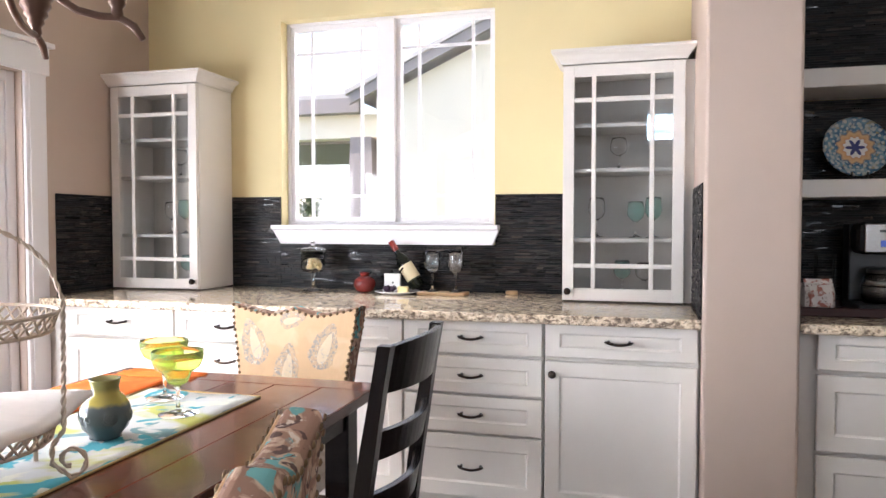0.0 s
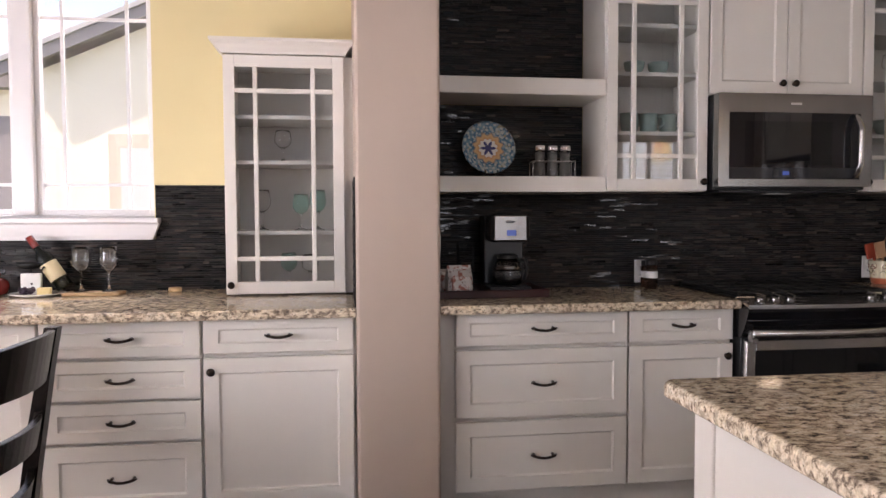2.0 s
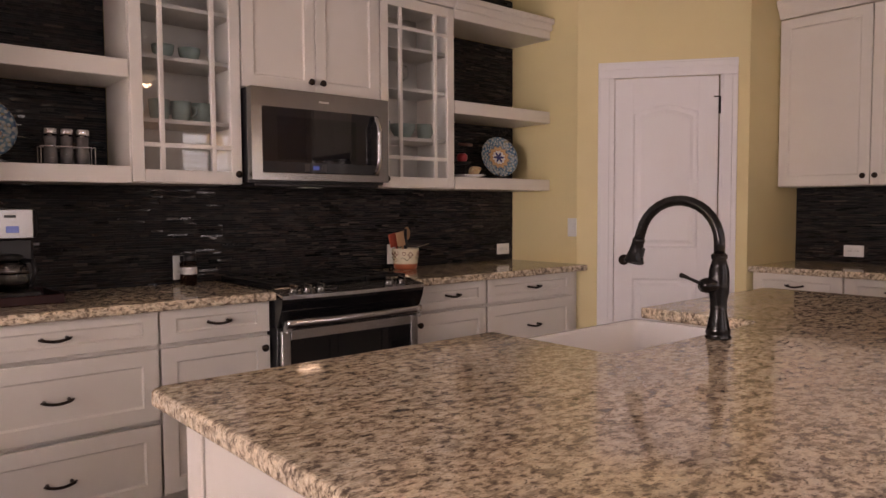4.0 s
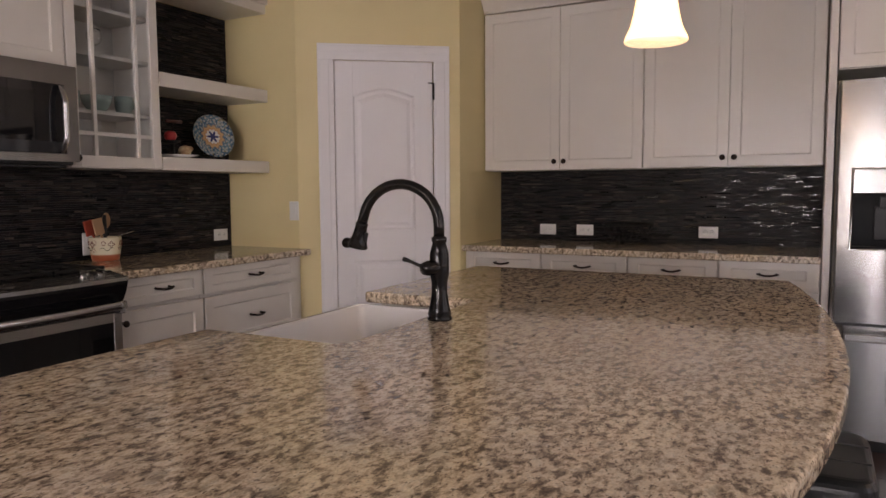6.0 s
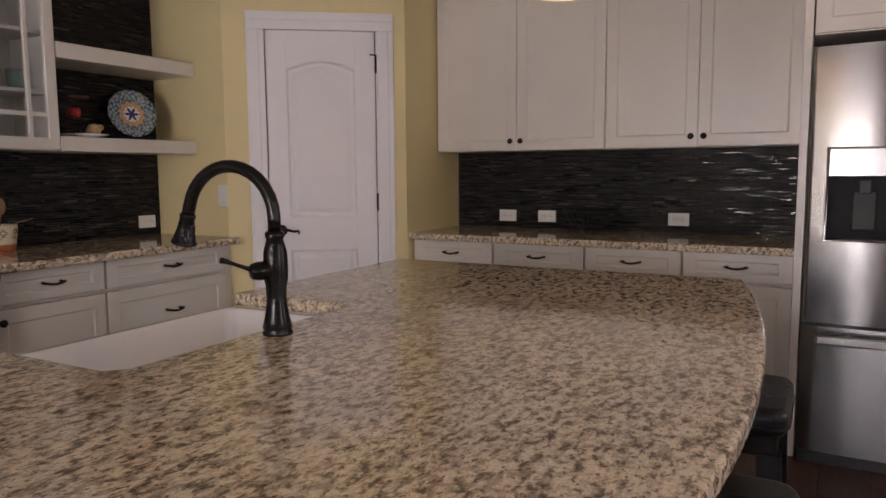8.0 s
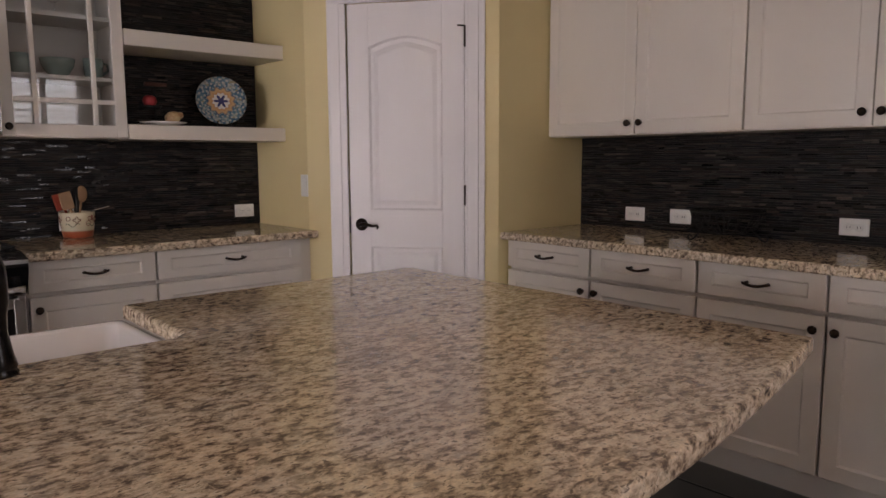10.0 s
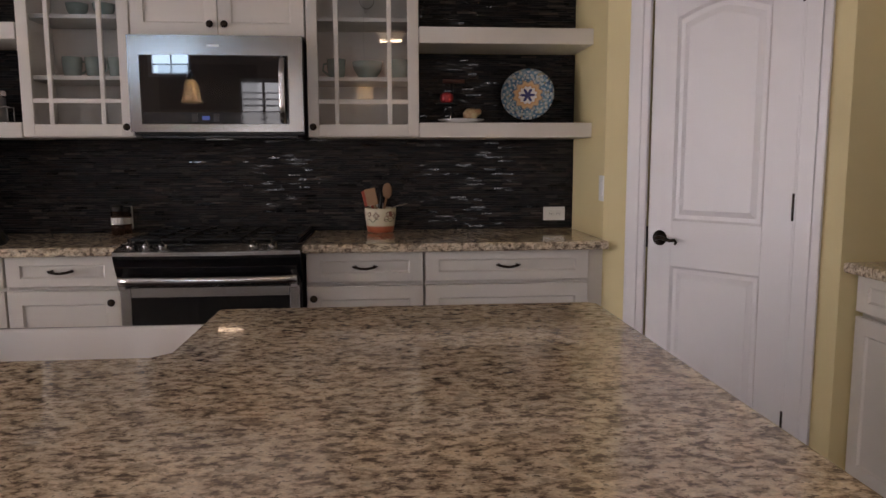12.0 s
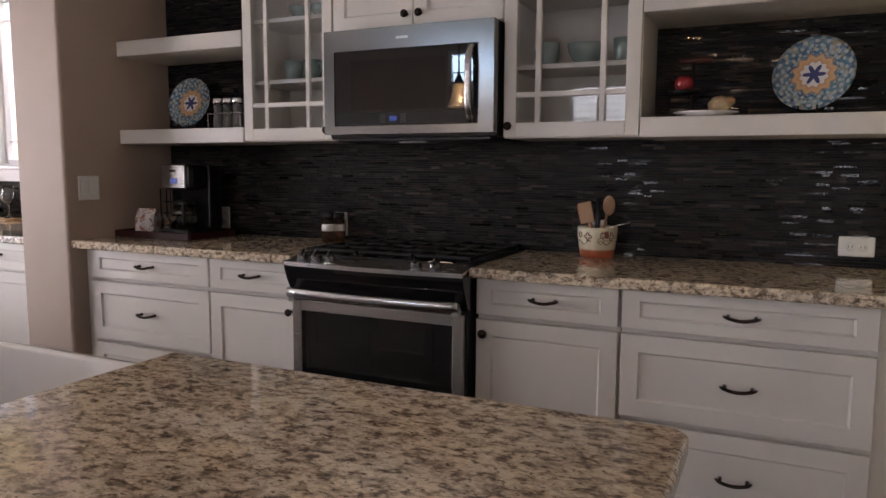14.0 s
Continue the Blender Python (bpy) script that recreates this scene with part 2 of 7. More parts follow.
# ---- mesh helpers ----
class Shape:
    """Collects faces of one mesh."""

    def __init__(self):
        self.v, self.f, self.smooth = [], [], []

    def add(self, verts, faces, smooth=False):
        n = len(self.v)
        self.v += [tuple(p) for p in verts]
        self.f += [tuple(i + n for i in f) for f in faces]
        self.smooth += [smooth] * len(faces)
        return self

    def box(self, x0, y0, z0, x1, y1, z1, b=0.0, m=None):
        lo, hi = (min(x0, x1), min(y0, y1), min(z0, z1)), (max(x0, x1), max(y0, y1), max(z0, z1))
        b = min(b, *(0.45 * (hi[k] - lo[k]) for k in range(3)))
        bm = bmesh.new()
        bmesh.ops.create_cube(bm, size=1)
        for vert in bm.verts:
            vert.co = [(lo[k] + hi[k]) / 2 + vert.co[k] * (hi[k] - lo[k]) for k in range(3)]
        if b > 0:
            bmesh.ops.bevel(bm, geom=bm.edges[:], offset=b, segments=2 if b > 0.003 else 1, profile=0.5, affect="EDGES")
        return self.take(bm, m)

    def take(self, bm, m=None, smooth=False):
        if m is not None:
            bmesh.ops.transform(bm, matrix=m, verts=bm.verts[:])
        bm.verts.index_update()
        self.add([v.co[:] for v in bm.verts], [[v.index for v in f.verts] for f in bm.faces], smooth)
        bm.free()
        return self

    def prism(self, outline, z0, z1, b=0.0, seg=2, m=None):
        """An outline in x and y, raised from z0 to z1, with eased edges."""
        bm = bmesh.new()
        ring = [bm.verts.new((x, y, z0)) for x, y in outline]
        face = bm.faces.new(ring)
        up = bmesh.ops.extrude_face_region(bm, geom=[face])["geom"]
        bmesh.ops.translate(bm, vec=(0, 0, z1 - z0), verts=[g for g in up if isinstance(g, bmesh.types.BMVert)])
        bmesh.ops.recalc_face_normals(bm, faces=bm.faces[:])
        if b > 0:
            edges = [e for e in bm.edges if abs(e.verts[0].co.z - e.verts[1].co.z) < 1e-6]
            bmesh.ops.bevel(bm, geom=edges, offset=b, segments=seg, profile=0.5, affect="EDGES")
        return self.take(bm, m)

    def lathe(self, profile, n=24, m=None, smooth=True):
        """A profile of (radius, z) turned round z."""
        rows = []
        verts, faces = [], []
        for r, z in profile:
            rows.append(len(verts))
            for k in range(n):
                a = 2 * math.pi * k / n
                verts.append((r * math.cos(a), r * math.sin(a), z))
        for i in range(len(profile) - 1):
            for k in range(n):
                j = (k + 1) % n
                faces.append((rows[i] + k, rows[i] + j, rows[i + 1] + j, rows[i + 1] + k))
        if profile[0][0] > 1e-4:
            faces.append(tuple(reversed(range(n))))
        if profile[-1][0] > 1e-4:
            faces.append(tuple(rows[-1] + k for k in range(n)))
        if m is not None:
            verts = [m @ Vector(p) for p in verts]
        return self.add(verts, faces, smooth)

    def tube(self, path, r, n=10, closed=False, m=None):
        """A round bar along a path; r is one radius or one for each point."""
        pts = [Vector(p) for p in path]
        radii = r if isinstance(r, (list, tuple)) else [r] * len(pts)
        verts, faces = [], []
        count = len(pts)
        side = None
        for i, p in enumerate(pts):
            if closed:
                t = pts[(i + 1) % count] - pts[i - 1]
            else:
                t = pts[min(i + 1, count - 1)] - pts[max(i - 1, 0)]
            t.normalize()
            if side is None:
                side = t.orthogonal().normalized()
            side = (side - t * side.dot(t)).normalized()
            up = t.cross(side)
            for k in range(n):
                a = 2 * math.pi * k / n
                verts.append(p + radii[i] * (math.cos(a) * side + math.sin(a) * up))
        for i in range(count if closed else count - 1):
            a0, a1 = i * n, ((i + 1) % count) * n
            for k in range(n):
                j = (k + 1) % n
                faces.append((a0 + k, a0 + j, a1 + j, a1 + k))
        if not closed:
            faces.append(tuple(reversed(range(n))))
            faces.append(tuple((count - 1) * n + k for k in range(n)))
        if m is not None:
            verts = [m @ p for p in verts]
        return self.add(verts, faces, True)

    def ball(self, c, r, n=16, squash=(1, 1, 1)):
        prof = [(max(1e-5, math.sin(math.pi * i / n)), -math.cos(math.pi * i / n)) for i in range(n + 1)]
        s = Matrix.Translation(c) @ Matrix.Diagonal((r * squash[0], r * squash[1], r * squash[2], 1))
        return self.lathe(prof, n + 4, s)


def mesh_of(name, shape, mat):
    me = bpy.data.meshes.new(name)
    me.from_pydata(shape.v, [], shape.f)
    me.polygons.foreach_set("use_smooth", shape.smooth)
    bm = bmesh.new()
    bm.from_mesh(me)
    bmesh.ops.recalc_face_normals(bm, faces=bm.faces[:])
    bm.to_mesh(me)
    bm.free()
    me.materials.append(mat)
    return me


def part(name, shape, mat, parent=None, label="", at=None):
    ob = new(name, mesh_of(name, shape, mat))
    if parent is not None:
        ob.parent = parent
    if at is not None:
        ob.matrix_basis = at
    if label:
        ob["label"] = label
    return ob


def thing(name, m, label, category, group=""):
    ob = new(name)
    ob.empty_display_size = 0.05
    ob.matrix_basis = m
    return tagged(ob, label, category, group)


def structure(name, shape, mat, label=""):
    return tagged(part(name, shape, mat), label, kind="structure")

# ---- structure ----
WEST, EAST, SOUTH, TOP = -2.84, 5.235, SOUTH_Y, 2.80
NB, NK = 3.72, 3.505           # buffet wall, kitchen wall
WX0, WX1, WZ0, WZ1 = -1.965, -0.735, 1.27, 2.42     # buffet window
structure("subfloor", Shape().box(WEST - 0.2, SOUTH - 0.2, -0.2, EAST + 0.2, 3.95, -0.016), SUBFLOOR)
structure("ceiling", Shape().box(WEST - 0.15, SOUTH - 0.15, TOP, EAST + 0.17, 3.9, TOP + 0.15), CEIL)
wall = Shape()
wall.box(WEST - 0.15, NB, 0, WX0, 3.9, TOP).box(WX1, NB, 0, 0.23, 3.9, TOP)
wall.box(WX0, NB, 0, WX1, 3.9, WZ0).box(WX0, NB, WZ1, WX1, 3.9, TOP)
structure("wall_north_dining", wall, YELLOW)
structure("wall_wing", Shape().box(0.23, 2.84, 0, 0.56, 3.9, TOP, 0.012), TAUPE)
structure("wall_north_kitchen", Shape().box(0.56, NK, 0, 3.965, 3.9, TOP), YELLOW)
structure("wall_pantry_side", Shape().box(3.965, 2.935, 0, 4.05, 3.9, TOP), YELLOW)
structure("wall_pantry_return", Shape().box(4.567, 2.14, 0, EAST, 2.22, TOP), YELLOW)
structure("wall_east", Shape().box(EAST, SOUTH - 0.15, 0, EAST + 0.16, 2.22, TOP), TAUPE)
# door widened southwards, out of view, to let in more daylight
PD0, PD1, PDZ = -0.55, 2.80, 2.00
structure("wall_west", Shape().box(WEST - 0.15, SOUTH, 0, WEST, PD0, TOP).box(WEST - 0.15, PD1, 0, WEST, NB, TOP).box(WEST - 0.15, PD0, PDZ, WEST, PD1, TOP), TAUPE)
# the shuttered pair's unseen lower parts are added to let in low light
SWIN = ((1.68, 0.35, 0.25, 2.25), (4.08, 0.40, 0.25, 2.25), (0.31, 0.30, 2.27, 2.68))     # centre, half width, sill, head
sw = Shape()
order = sorted(SWIN)
edges = [WEST - 0.15] + [e for c, hw, *_ in order for e in (c - hw, c + hw)] + [EAST]
for a, b in zip(edges[0::2], edges[1::2]):
    sw.box(a, SOUTH - 0.15, 0, b, SOUTH, TOP)
for c, hw, z0, z1 in order:
    sw.box(c - hw, SOUTH - 0.15, 0, c + hw, SOUTH, z0).box(c - hw, SOUTH - 0.15, z1, c + hw, SOUTH, TOP)
structure("wall_south", sw, TAUPE)

# slanted pantry wall with its door: u runs along the wall from the latch to the hinges
LATCH, HINGE = Vector((4.096, 2.760, 0)), Vector((4.467, 2.272, 0))
du = (HINGE - LATCH).normalized()
SLANT = Matrix.Translation(LATCH) @ Matrix.Rotation(math.atan2(du.y, du.x), 4, "Z")
DW, DH = (HINGE - LATCH).length, 2.055
slab = Shape()
slab.box(-0.225, 0, 0, -0.012, 0.1, TOP, m=SLANT).box(DW + 0.012, 0, 0, DW + 0.165, 0.1, TOP, m=SLANT).box(-0.012, 0, DH + 0.012, DW + 0.012, 0.1, TOP, m=SLANT)
structure("wall_slanted", slab, YELLOW)
structure("wall_pantry_inside", Shape().box(4.9, 3.3, 0, 5.3, 3.4, TOP).box(5.3, 2.22, 0, 5.4, 3.4, TOP).box(4.05, 3.4, 0, 5.4, 3.5, TOP), TAUPE)
casing = Shape()
for a, b in ((-0.098, 0.0), (DW - 0.002, DW + 0.098)):
    casing.box(a, -0.018, 0.0, b, 0.0, DH + 0.001, 0.004, SLANT).box(a + 0.012, -0.024, 0.0, b - 0.03, -0.018, DH + 0.001, 0.003, SLANT)
casing.box(-0.098, -0.018, DH + 0.001, DW + 0.098, 0.0, DH + 0.098, 0.004, SLANT).box(-0.098, -0.024, DH + 0.05, DW + 0.098, -0.018, DH + 0.085, 0.003, SLANT)
structure("trim_pantry_door", casing, TRIM, "white painted moulded casing round the pantry door")


def panelled_door(m):
    """A moulded two-panel door, the upper panel with an arched head."""
    root = tagged(new("door_1"), "white moulded two-panel pantry door, closed, with arched upper panel", "door", kind="structure")
    root.matrix_basis = m
    w, h = DW - 0.006, DH
    x0, x1 = 0.115, w - 0.115
    body = Shape()
    f, back = 0.004, 0.040
    body.box(0.003, f, 0.012, x0, back, h, 0.002).box(x1, f, 0.012, w, back, h, 0.002)
    body.box(x0, f, 0.012, x1, back, 0.25).box(x0, f, 0.83, x1, back, 1.02)
    n = 14
    arch = [(x0 + (x1 - x0) * i / n, 1.845 + 0.045 * math.sin(math.pi * i / n)) for i in range(n + 1)]
    tilt = Matrix.Rotation(radians(90), 4, "X")
    body.prism([(x0, h), *arch, (x1, h)], -back, -f, m=tilt)
    part("door_slab", body, TRIM, root)

    def panel(z0, top):
        s = Shape()
        out = [(x0, z0), (x1, z0)] + list(reversed(top))
        cx = (x0 + x1) / 2
        cz = (z0 + top[len(top) // 2][1]) / 2

        def ring(inset, y):
            res = []
            for x, z in out:
                res.append((x + inset * (1 if x < cx else -1) * min(1, abs(x - cx) / 0.05), y, z + inset * (1 if z < cz else -1)))
            return res
        rings = [ring(0, 0.004), ring(0.010, 0.013), ring(0.026, 0.014), ring(0.048, 0.006)]
        k = len(out)
        s.add([p for r in rings for p in r], [(a * k + i, a * k + (i + 1) % k, (a + 1) * k + (i + 1) % k, (a + 1) * k + i) for a in range(3) for i in range(k)] + [tuple(3 * k + i for i in range(k))])
        part("panel", s, TRIM, root)
    panel(1.02, arch)
    panel(0.25, [(x0, 0.83), (x1, 0.83)])
    for z in (1.875, 1.10, 0.28):
        hg = Shape().box(w - 0.002, -0.012, z - 0.045, w + 0.012, 0.004, z + 0.045, 0.002)
        hg.tube([(w + 0.005, -0.014, z - 0.05), (w + 0.005, -0.014, z + 0.05)], 0.006)
        part("hinge", hg, BRONZE, root, "dark bronze hinge")
    stop = Shape().tube([(w + 0.005, -0.014, 1.925), (w - 0.03, -0.03, 1.925)], 0.004)
    part("hinge_stop", stop, BRONZE, root)
    kn = Shape().lathe([(0.031, 0), (0.033, 0.004), (0.03, 0.010), (0.014, 0.014), (0.012, 0.038)], 20, Matrix.Translation((0.064, 0.004, 0.945)) @ Matrix.Rotation(radians(90), 4, "X"))
    lever = [(0.064, -0.036, 0.945), (0.085, -0.040, 0.951), (0.11, -0.040, 0.947), (0.135, -0.040, 0.940), (0.155, -0.040, 0.944), (0.163, -0.040, 0.936), (0.158, -0.040, 0.926)]
    kn.tube(lever, [0.011, 0.010, 0.008, 0.007, 0.007, 0.006, 0.005], 10)
    part("door_handle", kn, BRONZE, root, "dark bronze lever handle")
    part("latch_plate", Shape().box(-0.004, 0.0, 0.90, 0.003, 0.012, 0.99), BRONZE, root)
    return root


panelled_door(SLANT)

base = Shape()
base.box(0.228, 2.826, 0, 0.575, 2.84, 0.13, 0.004).box(0.56, 2.826, 0, 0.575, 2.87, 0.13, 0.004)
structure("baseboard_wing", base, TRIM)
base = Shape().box(-0.225, -0.015, 0, -0.098, 0.0, 0.13, 0.004, SLANT).box(DW + 0.098, -0.015, 0, DW + 0.16, 0.0, 0.13, 0.004, SLANT)
structure("baseboard_slanted", base, TRIM)

# strip backsplash
rs = random.Random(4)


def strips(area, frame_m, single=None):
    """Slips of slate and glass over an area (u0, v0, u1, v1); frame_m turns u, out, v into the wall's place."""
    shape, loose = Shape(), []
    u0, v0, u1, v1 = area
    v = v0 + 0.001
    while v < v1 - 0.004:
        h = min(rs.choice((0.008, 0.010, 0.010, 0.013)), v1 - v)
        u = u0 - rs.uniform(0, 0.08)
        while u < u1:
            ln = rs.choice((0.03, 0.045, 0.06, 0.06, 0.08, 0.10))
            a, b = max(u, u0), min(u + ln, u1) - 0.0014
            if b - a > 0.004:
                d = rs.uniform(0.0045, 0.0075)
                t1, t2 = rs.uniform(-0.0008, 0.0008), rs.uniform(-0.0004, 0.0004)
                z0, z1 = v, v + h - 0.0014
                e = 0.0008
                pts = [(a, 0, z0), (b, 0, z0), (b, 0, z1), (a, 0, z1), (a + e, -d + t1 - t2, z0 + e), (b - e, -d - t1 - t2, z0 + e), (b - e, -d - t1 + t2, z1 - e), (a + e, -d + t1 + t2, z1 - e)]
                if single and single(a, b, z0, z1) and len(loose) < 300:
                    loose.append(pts)
                else:
                    shape.add([frame_m @ Vector(p) for p in pts], [(4, 5, 6, 7), (0, 1, 5, 4), (1, 2, 6, 5), (2, 3, 7, 6), (3, 0, 4, 7)])
            u += ln
        v += h
    return shape, loose


def backsplash(name, frame_m, areas, label, single=None):
    back = Shape()
    all_strips, singles = Shape(), []
    for a in areas:
        back.box(a[0], -0.003, a[1], a[2], 0.0, a[3], m=frame_m)
        s, lo = strips(a, frame_m, single)
        all_strips.add(s.v, s.f)
        singles += lo
    root = structure(name, back, GROUT, label)
    ob = part("tile_strips", all_strips, TILE, root)
    tagged(ob, kind="stuff")
    for pts in singles:
        c = Vector(pts[0])
        sh = Shape().add([Vector(p) - c for p in pts], [(4, 5, 6, 7), (0, 1, 5, 4), (1, 2, 6, 5), (2, 3, 7, 6), (3, 0, 4, 7)])
        me = bpy.data.meshes.new("tile")
        me.from_pydata(sh.v, [], sh.f)
        me.materials.append(SLIP)
        ob = new("tile", me)
        ob.parent = root
        ob.matrix_basis = frame_m @ Matrix.Translation(c)


def wall_frame(x, y, turn):
    return Matrix.Translation((x, y, 0)) @ Matrix.Rotation(radians(turn), 4, "Z")


SH1, SH2, SH3 = (1.38, 1.45), (1.812, 1.886), (2.345, 2.47)
UP_L, UP_R = 1.36, 3.14
TILES = [
    ("backsplash_kitchen", wall_frame(0, NK - 0.001, 0), [(0.56, 0.915, 3.965, 1.40)] + [(a, z0, b, z1) for a, b in ((0.56, UP_L), (UP_R, 3.965)) for z0, z1 in ((SH1[1], SH2[0]), (SH2[1], SH3[0]), (SH3[1], 2.66))], "dark slate and glass strip mosaic behind the range and open shelves", lambda a, b, z0, z1: 1.88 < a and b < 2.58 and 1.0 < z0 and z1 < 1.37),
    ("backsplash_dining", wall_frame(0, NB - 0.001, 0), [(WEST, 0.915, WX0 - 0.005, 1.43), (WX0 - 0.005, 0.915, WX1 + 0.005, 1.168), (WX1 + 0.005, 0.915, 0.23, 1.43)], "grey slate and glass strip mosaic under the dining window", None),
    ("backsplash_west", wall_frame(WEST + 0.001, 2.99, 90), [(0, 0.915, 0.725, 1.43)], "grey slate strip mosaic beside the buffet", None),
    ("backsplash_wing", wall_frame(0.229, 3.71, -90), [(0, 0.915, 0.83, 1.43)], "grey slate strip mosaic on the wing wall", None),
    ("backsplash_pantry", wall_frame(EAST - 0.001, 2.14, -90), [(0, 0.915, 2.035, 1.40)], "dark slate and glass strip mosaic under the wall cabinets", None),
]

# ---- windows and doors to the outside ----


def buffet_window():
    root = tagged(new("window_1"), "white double casement window with prairie grilles, bright daylight behind", "window", kind="structure")
    root.matrix_basis = Matrix.Translation((WX0, 0, WZ0))
    w, h = WX1 - WX0, WZ1 - WZ0
    fr = Shape()
    y0, y1 = 3.79, 3.86
    fr.box(0, y0, 0, 0.016, y1, h, 0.003).box(w - 0.016, y0, 0, w, y1, h, 0.003).box(0.016, y0, 0, w - 0.016, y1, 0.016, 0.003).box(0.016, y0, h - 0.016, w - 0.016, y1, h, 0.003)
    fr.box(w / 2 - 0.045, y0 - 0.02, 0.016, w / 2 + 0.045, y1, h - 0.016, 0.004)
    part("window_frame", fr, TRIM, root)
    for a, b in ((0.016, w / 2 - 0.045), (w / 2 + 0.045, w - 0.016)):
        sash = Shape()
        sash.box(a, y0 + 0.015, 0.016, a + 0.026, y1 - 0.01, h - 0.016, 0.003).box(b - 0.026, y0 + 0.015, 0.016, b, y1 - 0.01, h - 0.016, 0.003)
        sash.box(a + 0.026, y0 + 0.015, 0.016, b - 0.026, y1 - 0.01, 0.045, 0.003).box(a + 0.026, y0 + 0.015, h - 0.044, b - 0.026, y1 - 0.01, h - 0.016, 0.003)
        so = part("sash", sash, TRIM, root)
        bars = Shape()
        yb = y0 + 0.035
        for x in (a + 0.125, b - 0.125):
            bars.box(x - 0.008, yb, 0.045, x + 0.008, yb + 0.012, h - 0.044)
        for z in (0.165, h - 0.17):
            bars.box(a + 0.026, yb + 0.001, z - 0.008, b - 0.026, yb + 0.011, z + 0.008)
        part("muntins", bars, TRIM, so)
        pane = part("pane", Shape().box(a + 0.024, yb + 0.018, 0.043, b - 0.024, yb + 0.022, h - 0.042), GLASS, so)
        pane.visible_shadow = False
    sill = Shape()
    prof = [(3.64, 0.0), (3.64, -0.02), (3.668, -0.03), (3.682, -0.085), (3.69, -0.105), (3.72, -0.105), (3.72, -0.022), (3.80, -0.022), (3.80, 0.0)]
    ends = (-0.03, w + 0.03)
    k = len(prof)
    sill.add([(ends[0] + (0.035 if z < -0.03 else 0), y, z) for y, z in prof] + [(ends[1] - (0.035 if z < -0.03 else 0), y, z) for y, z in prof], [tuple(range(k)), tuple(range(k, 2 * k))] + [(i, (i + 1) % k, k + (i + 1) % k, k + i) for i in range(k)])
    part("window_sill", sill, TRIM, root)


buffet_window()


def patio_door():
    root = tagged(new("door_2"), "white glazed patio door in the dining area, sunlit", "patio door", kind="structure")
    fr = Shape()
    x0, x1 = WEST - 0.12, WEST - 0.04
    fr.box(x0, PD0, 0, x1, PD0 + 0.05, PDZ, 0.003).box(x0, PD1 - 0.05, 0, x1, PD1, PDZ, 0.003).box(x0, PD0 + 0.05, PDZ - 0.05, x1, PD1 - 0.05, PDZ, 0.003).box(x0, PD0 + 0.05, 0, x1, PD1 - 0.05, 0.03)
    part("door_frame", fr, TRIM, root)
    third = (PD1 - PD0 - 0.1) / 3
    for a, b in [(PD0 + 0.05 + third * k, PD0 + 0.05 + third * (k + 1)) for k in range(3)]:
        leaf = Shape()
        leaf.box(x0 + 0.02, a, 0.03, x1 - 0.01, a + 0.11, PDZ - 0.05, 0.003).box(x0 + 0.02, b - 0.11, 0.03, x1 - 0.01, b, PDZ - 0.05, 0.003)
        leaf.box(x0 + 0.02, a + 0.11, 0.03, x1 - 0.01, b - 0.11, 0.25, 0.003).box(x0 + 0.02, a + 0.11, PDZ - 0.16, x1 - 0.01, b - 0.11, PDZ - 0.05, 0.003)
        lo = part("door_leaf", leaf, TRIM, root)
        pane = part("pane", Shape().box(x0 + 0.043, a + 0.1, 0.24, x0 + 0.047, b - 0.1, PDZ - 0.15), GLASS, lo)
        pane.visible_shadow = False
    cs = Shape()
    for a, b in ((PD0 - 0.13, PD0 - 0.004), (PD1 + 0.004, PD1 + 0.13)):
        cs.box(WEST, a, 0, WEST + 0.018, b, PDZ + 0.004, 0.004).box(WEST + 0.018, a + 0.02, 0, WEST + 0.024, b - 0.035, PDZ + 0.004, 0.002)
    cs.box(WEST, PD0 - 0.15, PDZ + 0.004, WEST + 0.022, PD1 + 0.15, PDZ + 0.14, 0.004).box(WEST, PD0 - 0.17, PDZ + 0.14, WEST + 0.04, PD1 + 0.17, PDZ + 0.165, 0.004)
    part("door_casing", cs, TRIM, root)


patio_door()


def shutter_window(cx, hw, z0, z1, index):
    h = z1 - z0
    root = tagged(new("window_%d" % index), "white window with tilted plantation shutter slats" if h > 1 else "small high window under the ceiling", "window", kind="structure")
    root.matrix_basis = Matrix.Translation((cx, SOUTH, z0))
    fr = Shape()
    e = 0.045
    fr.box(-hw, -0.09, 0, -hw + e, 0.012, h, 0.003).box(hw - e, -0.09, 0, hw, 0.012, h, 0.003).box(-hw + e, -0.09, 0, hw - e, 0.012, e, 0.003).box(-hw + e, -0.09, h - e, hw - e, 0.012, h, 0.003)
    if h > 1:
        fr.box(-0.03, -0.06, e, 0.03, 0.0, h - e, 0.003)
    part("window_frame", fr, TRIM, root)
    if h < 1:
        grille = Shape().box(-0.008, -0.06, e, 0.008, -0.045, h - e)
        grille.box(-hw + e, -0.059, h * 0.36, hw - e, -0.046, h * 0.36 + 0.014)
        part("muntins", grille, TRIM, root)
        return
    half = (hw - e - 0.03) / 2
    one = mesh_of("slat", Shape().box(-half + 0.003, -0.03, -0.004, half - 0.003, 0.03, 0.004, 0.002), TRIM)
    for k in range(int((h - 0.14) / 0.076)):
        for x in (-0.03 - half, 0.03 + half):
            ob = new("slat", one)
            ob.parent, ob.matrix_basis = root, Matrix.Translation((x, -0.035, 0.09 + 0.076 * k)) @ Matrix.Rotation(radians(-24), 4, "X")


for i, spec in enumerate(SWIN):
    shutter_window(*spec, i + 2)


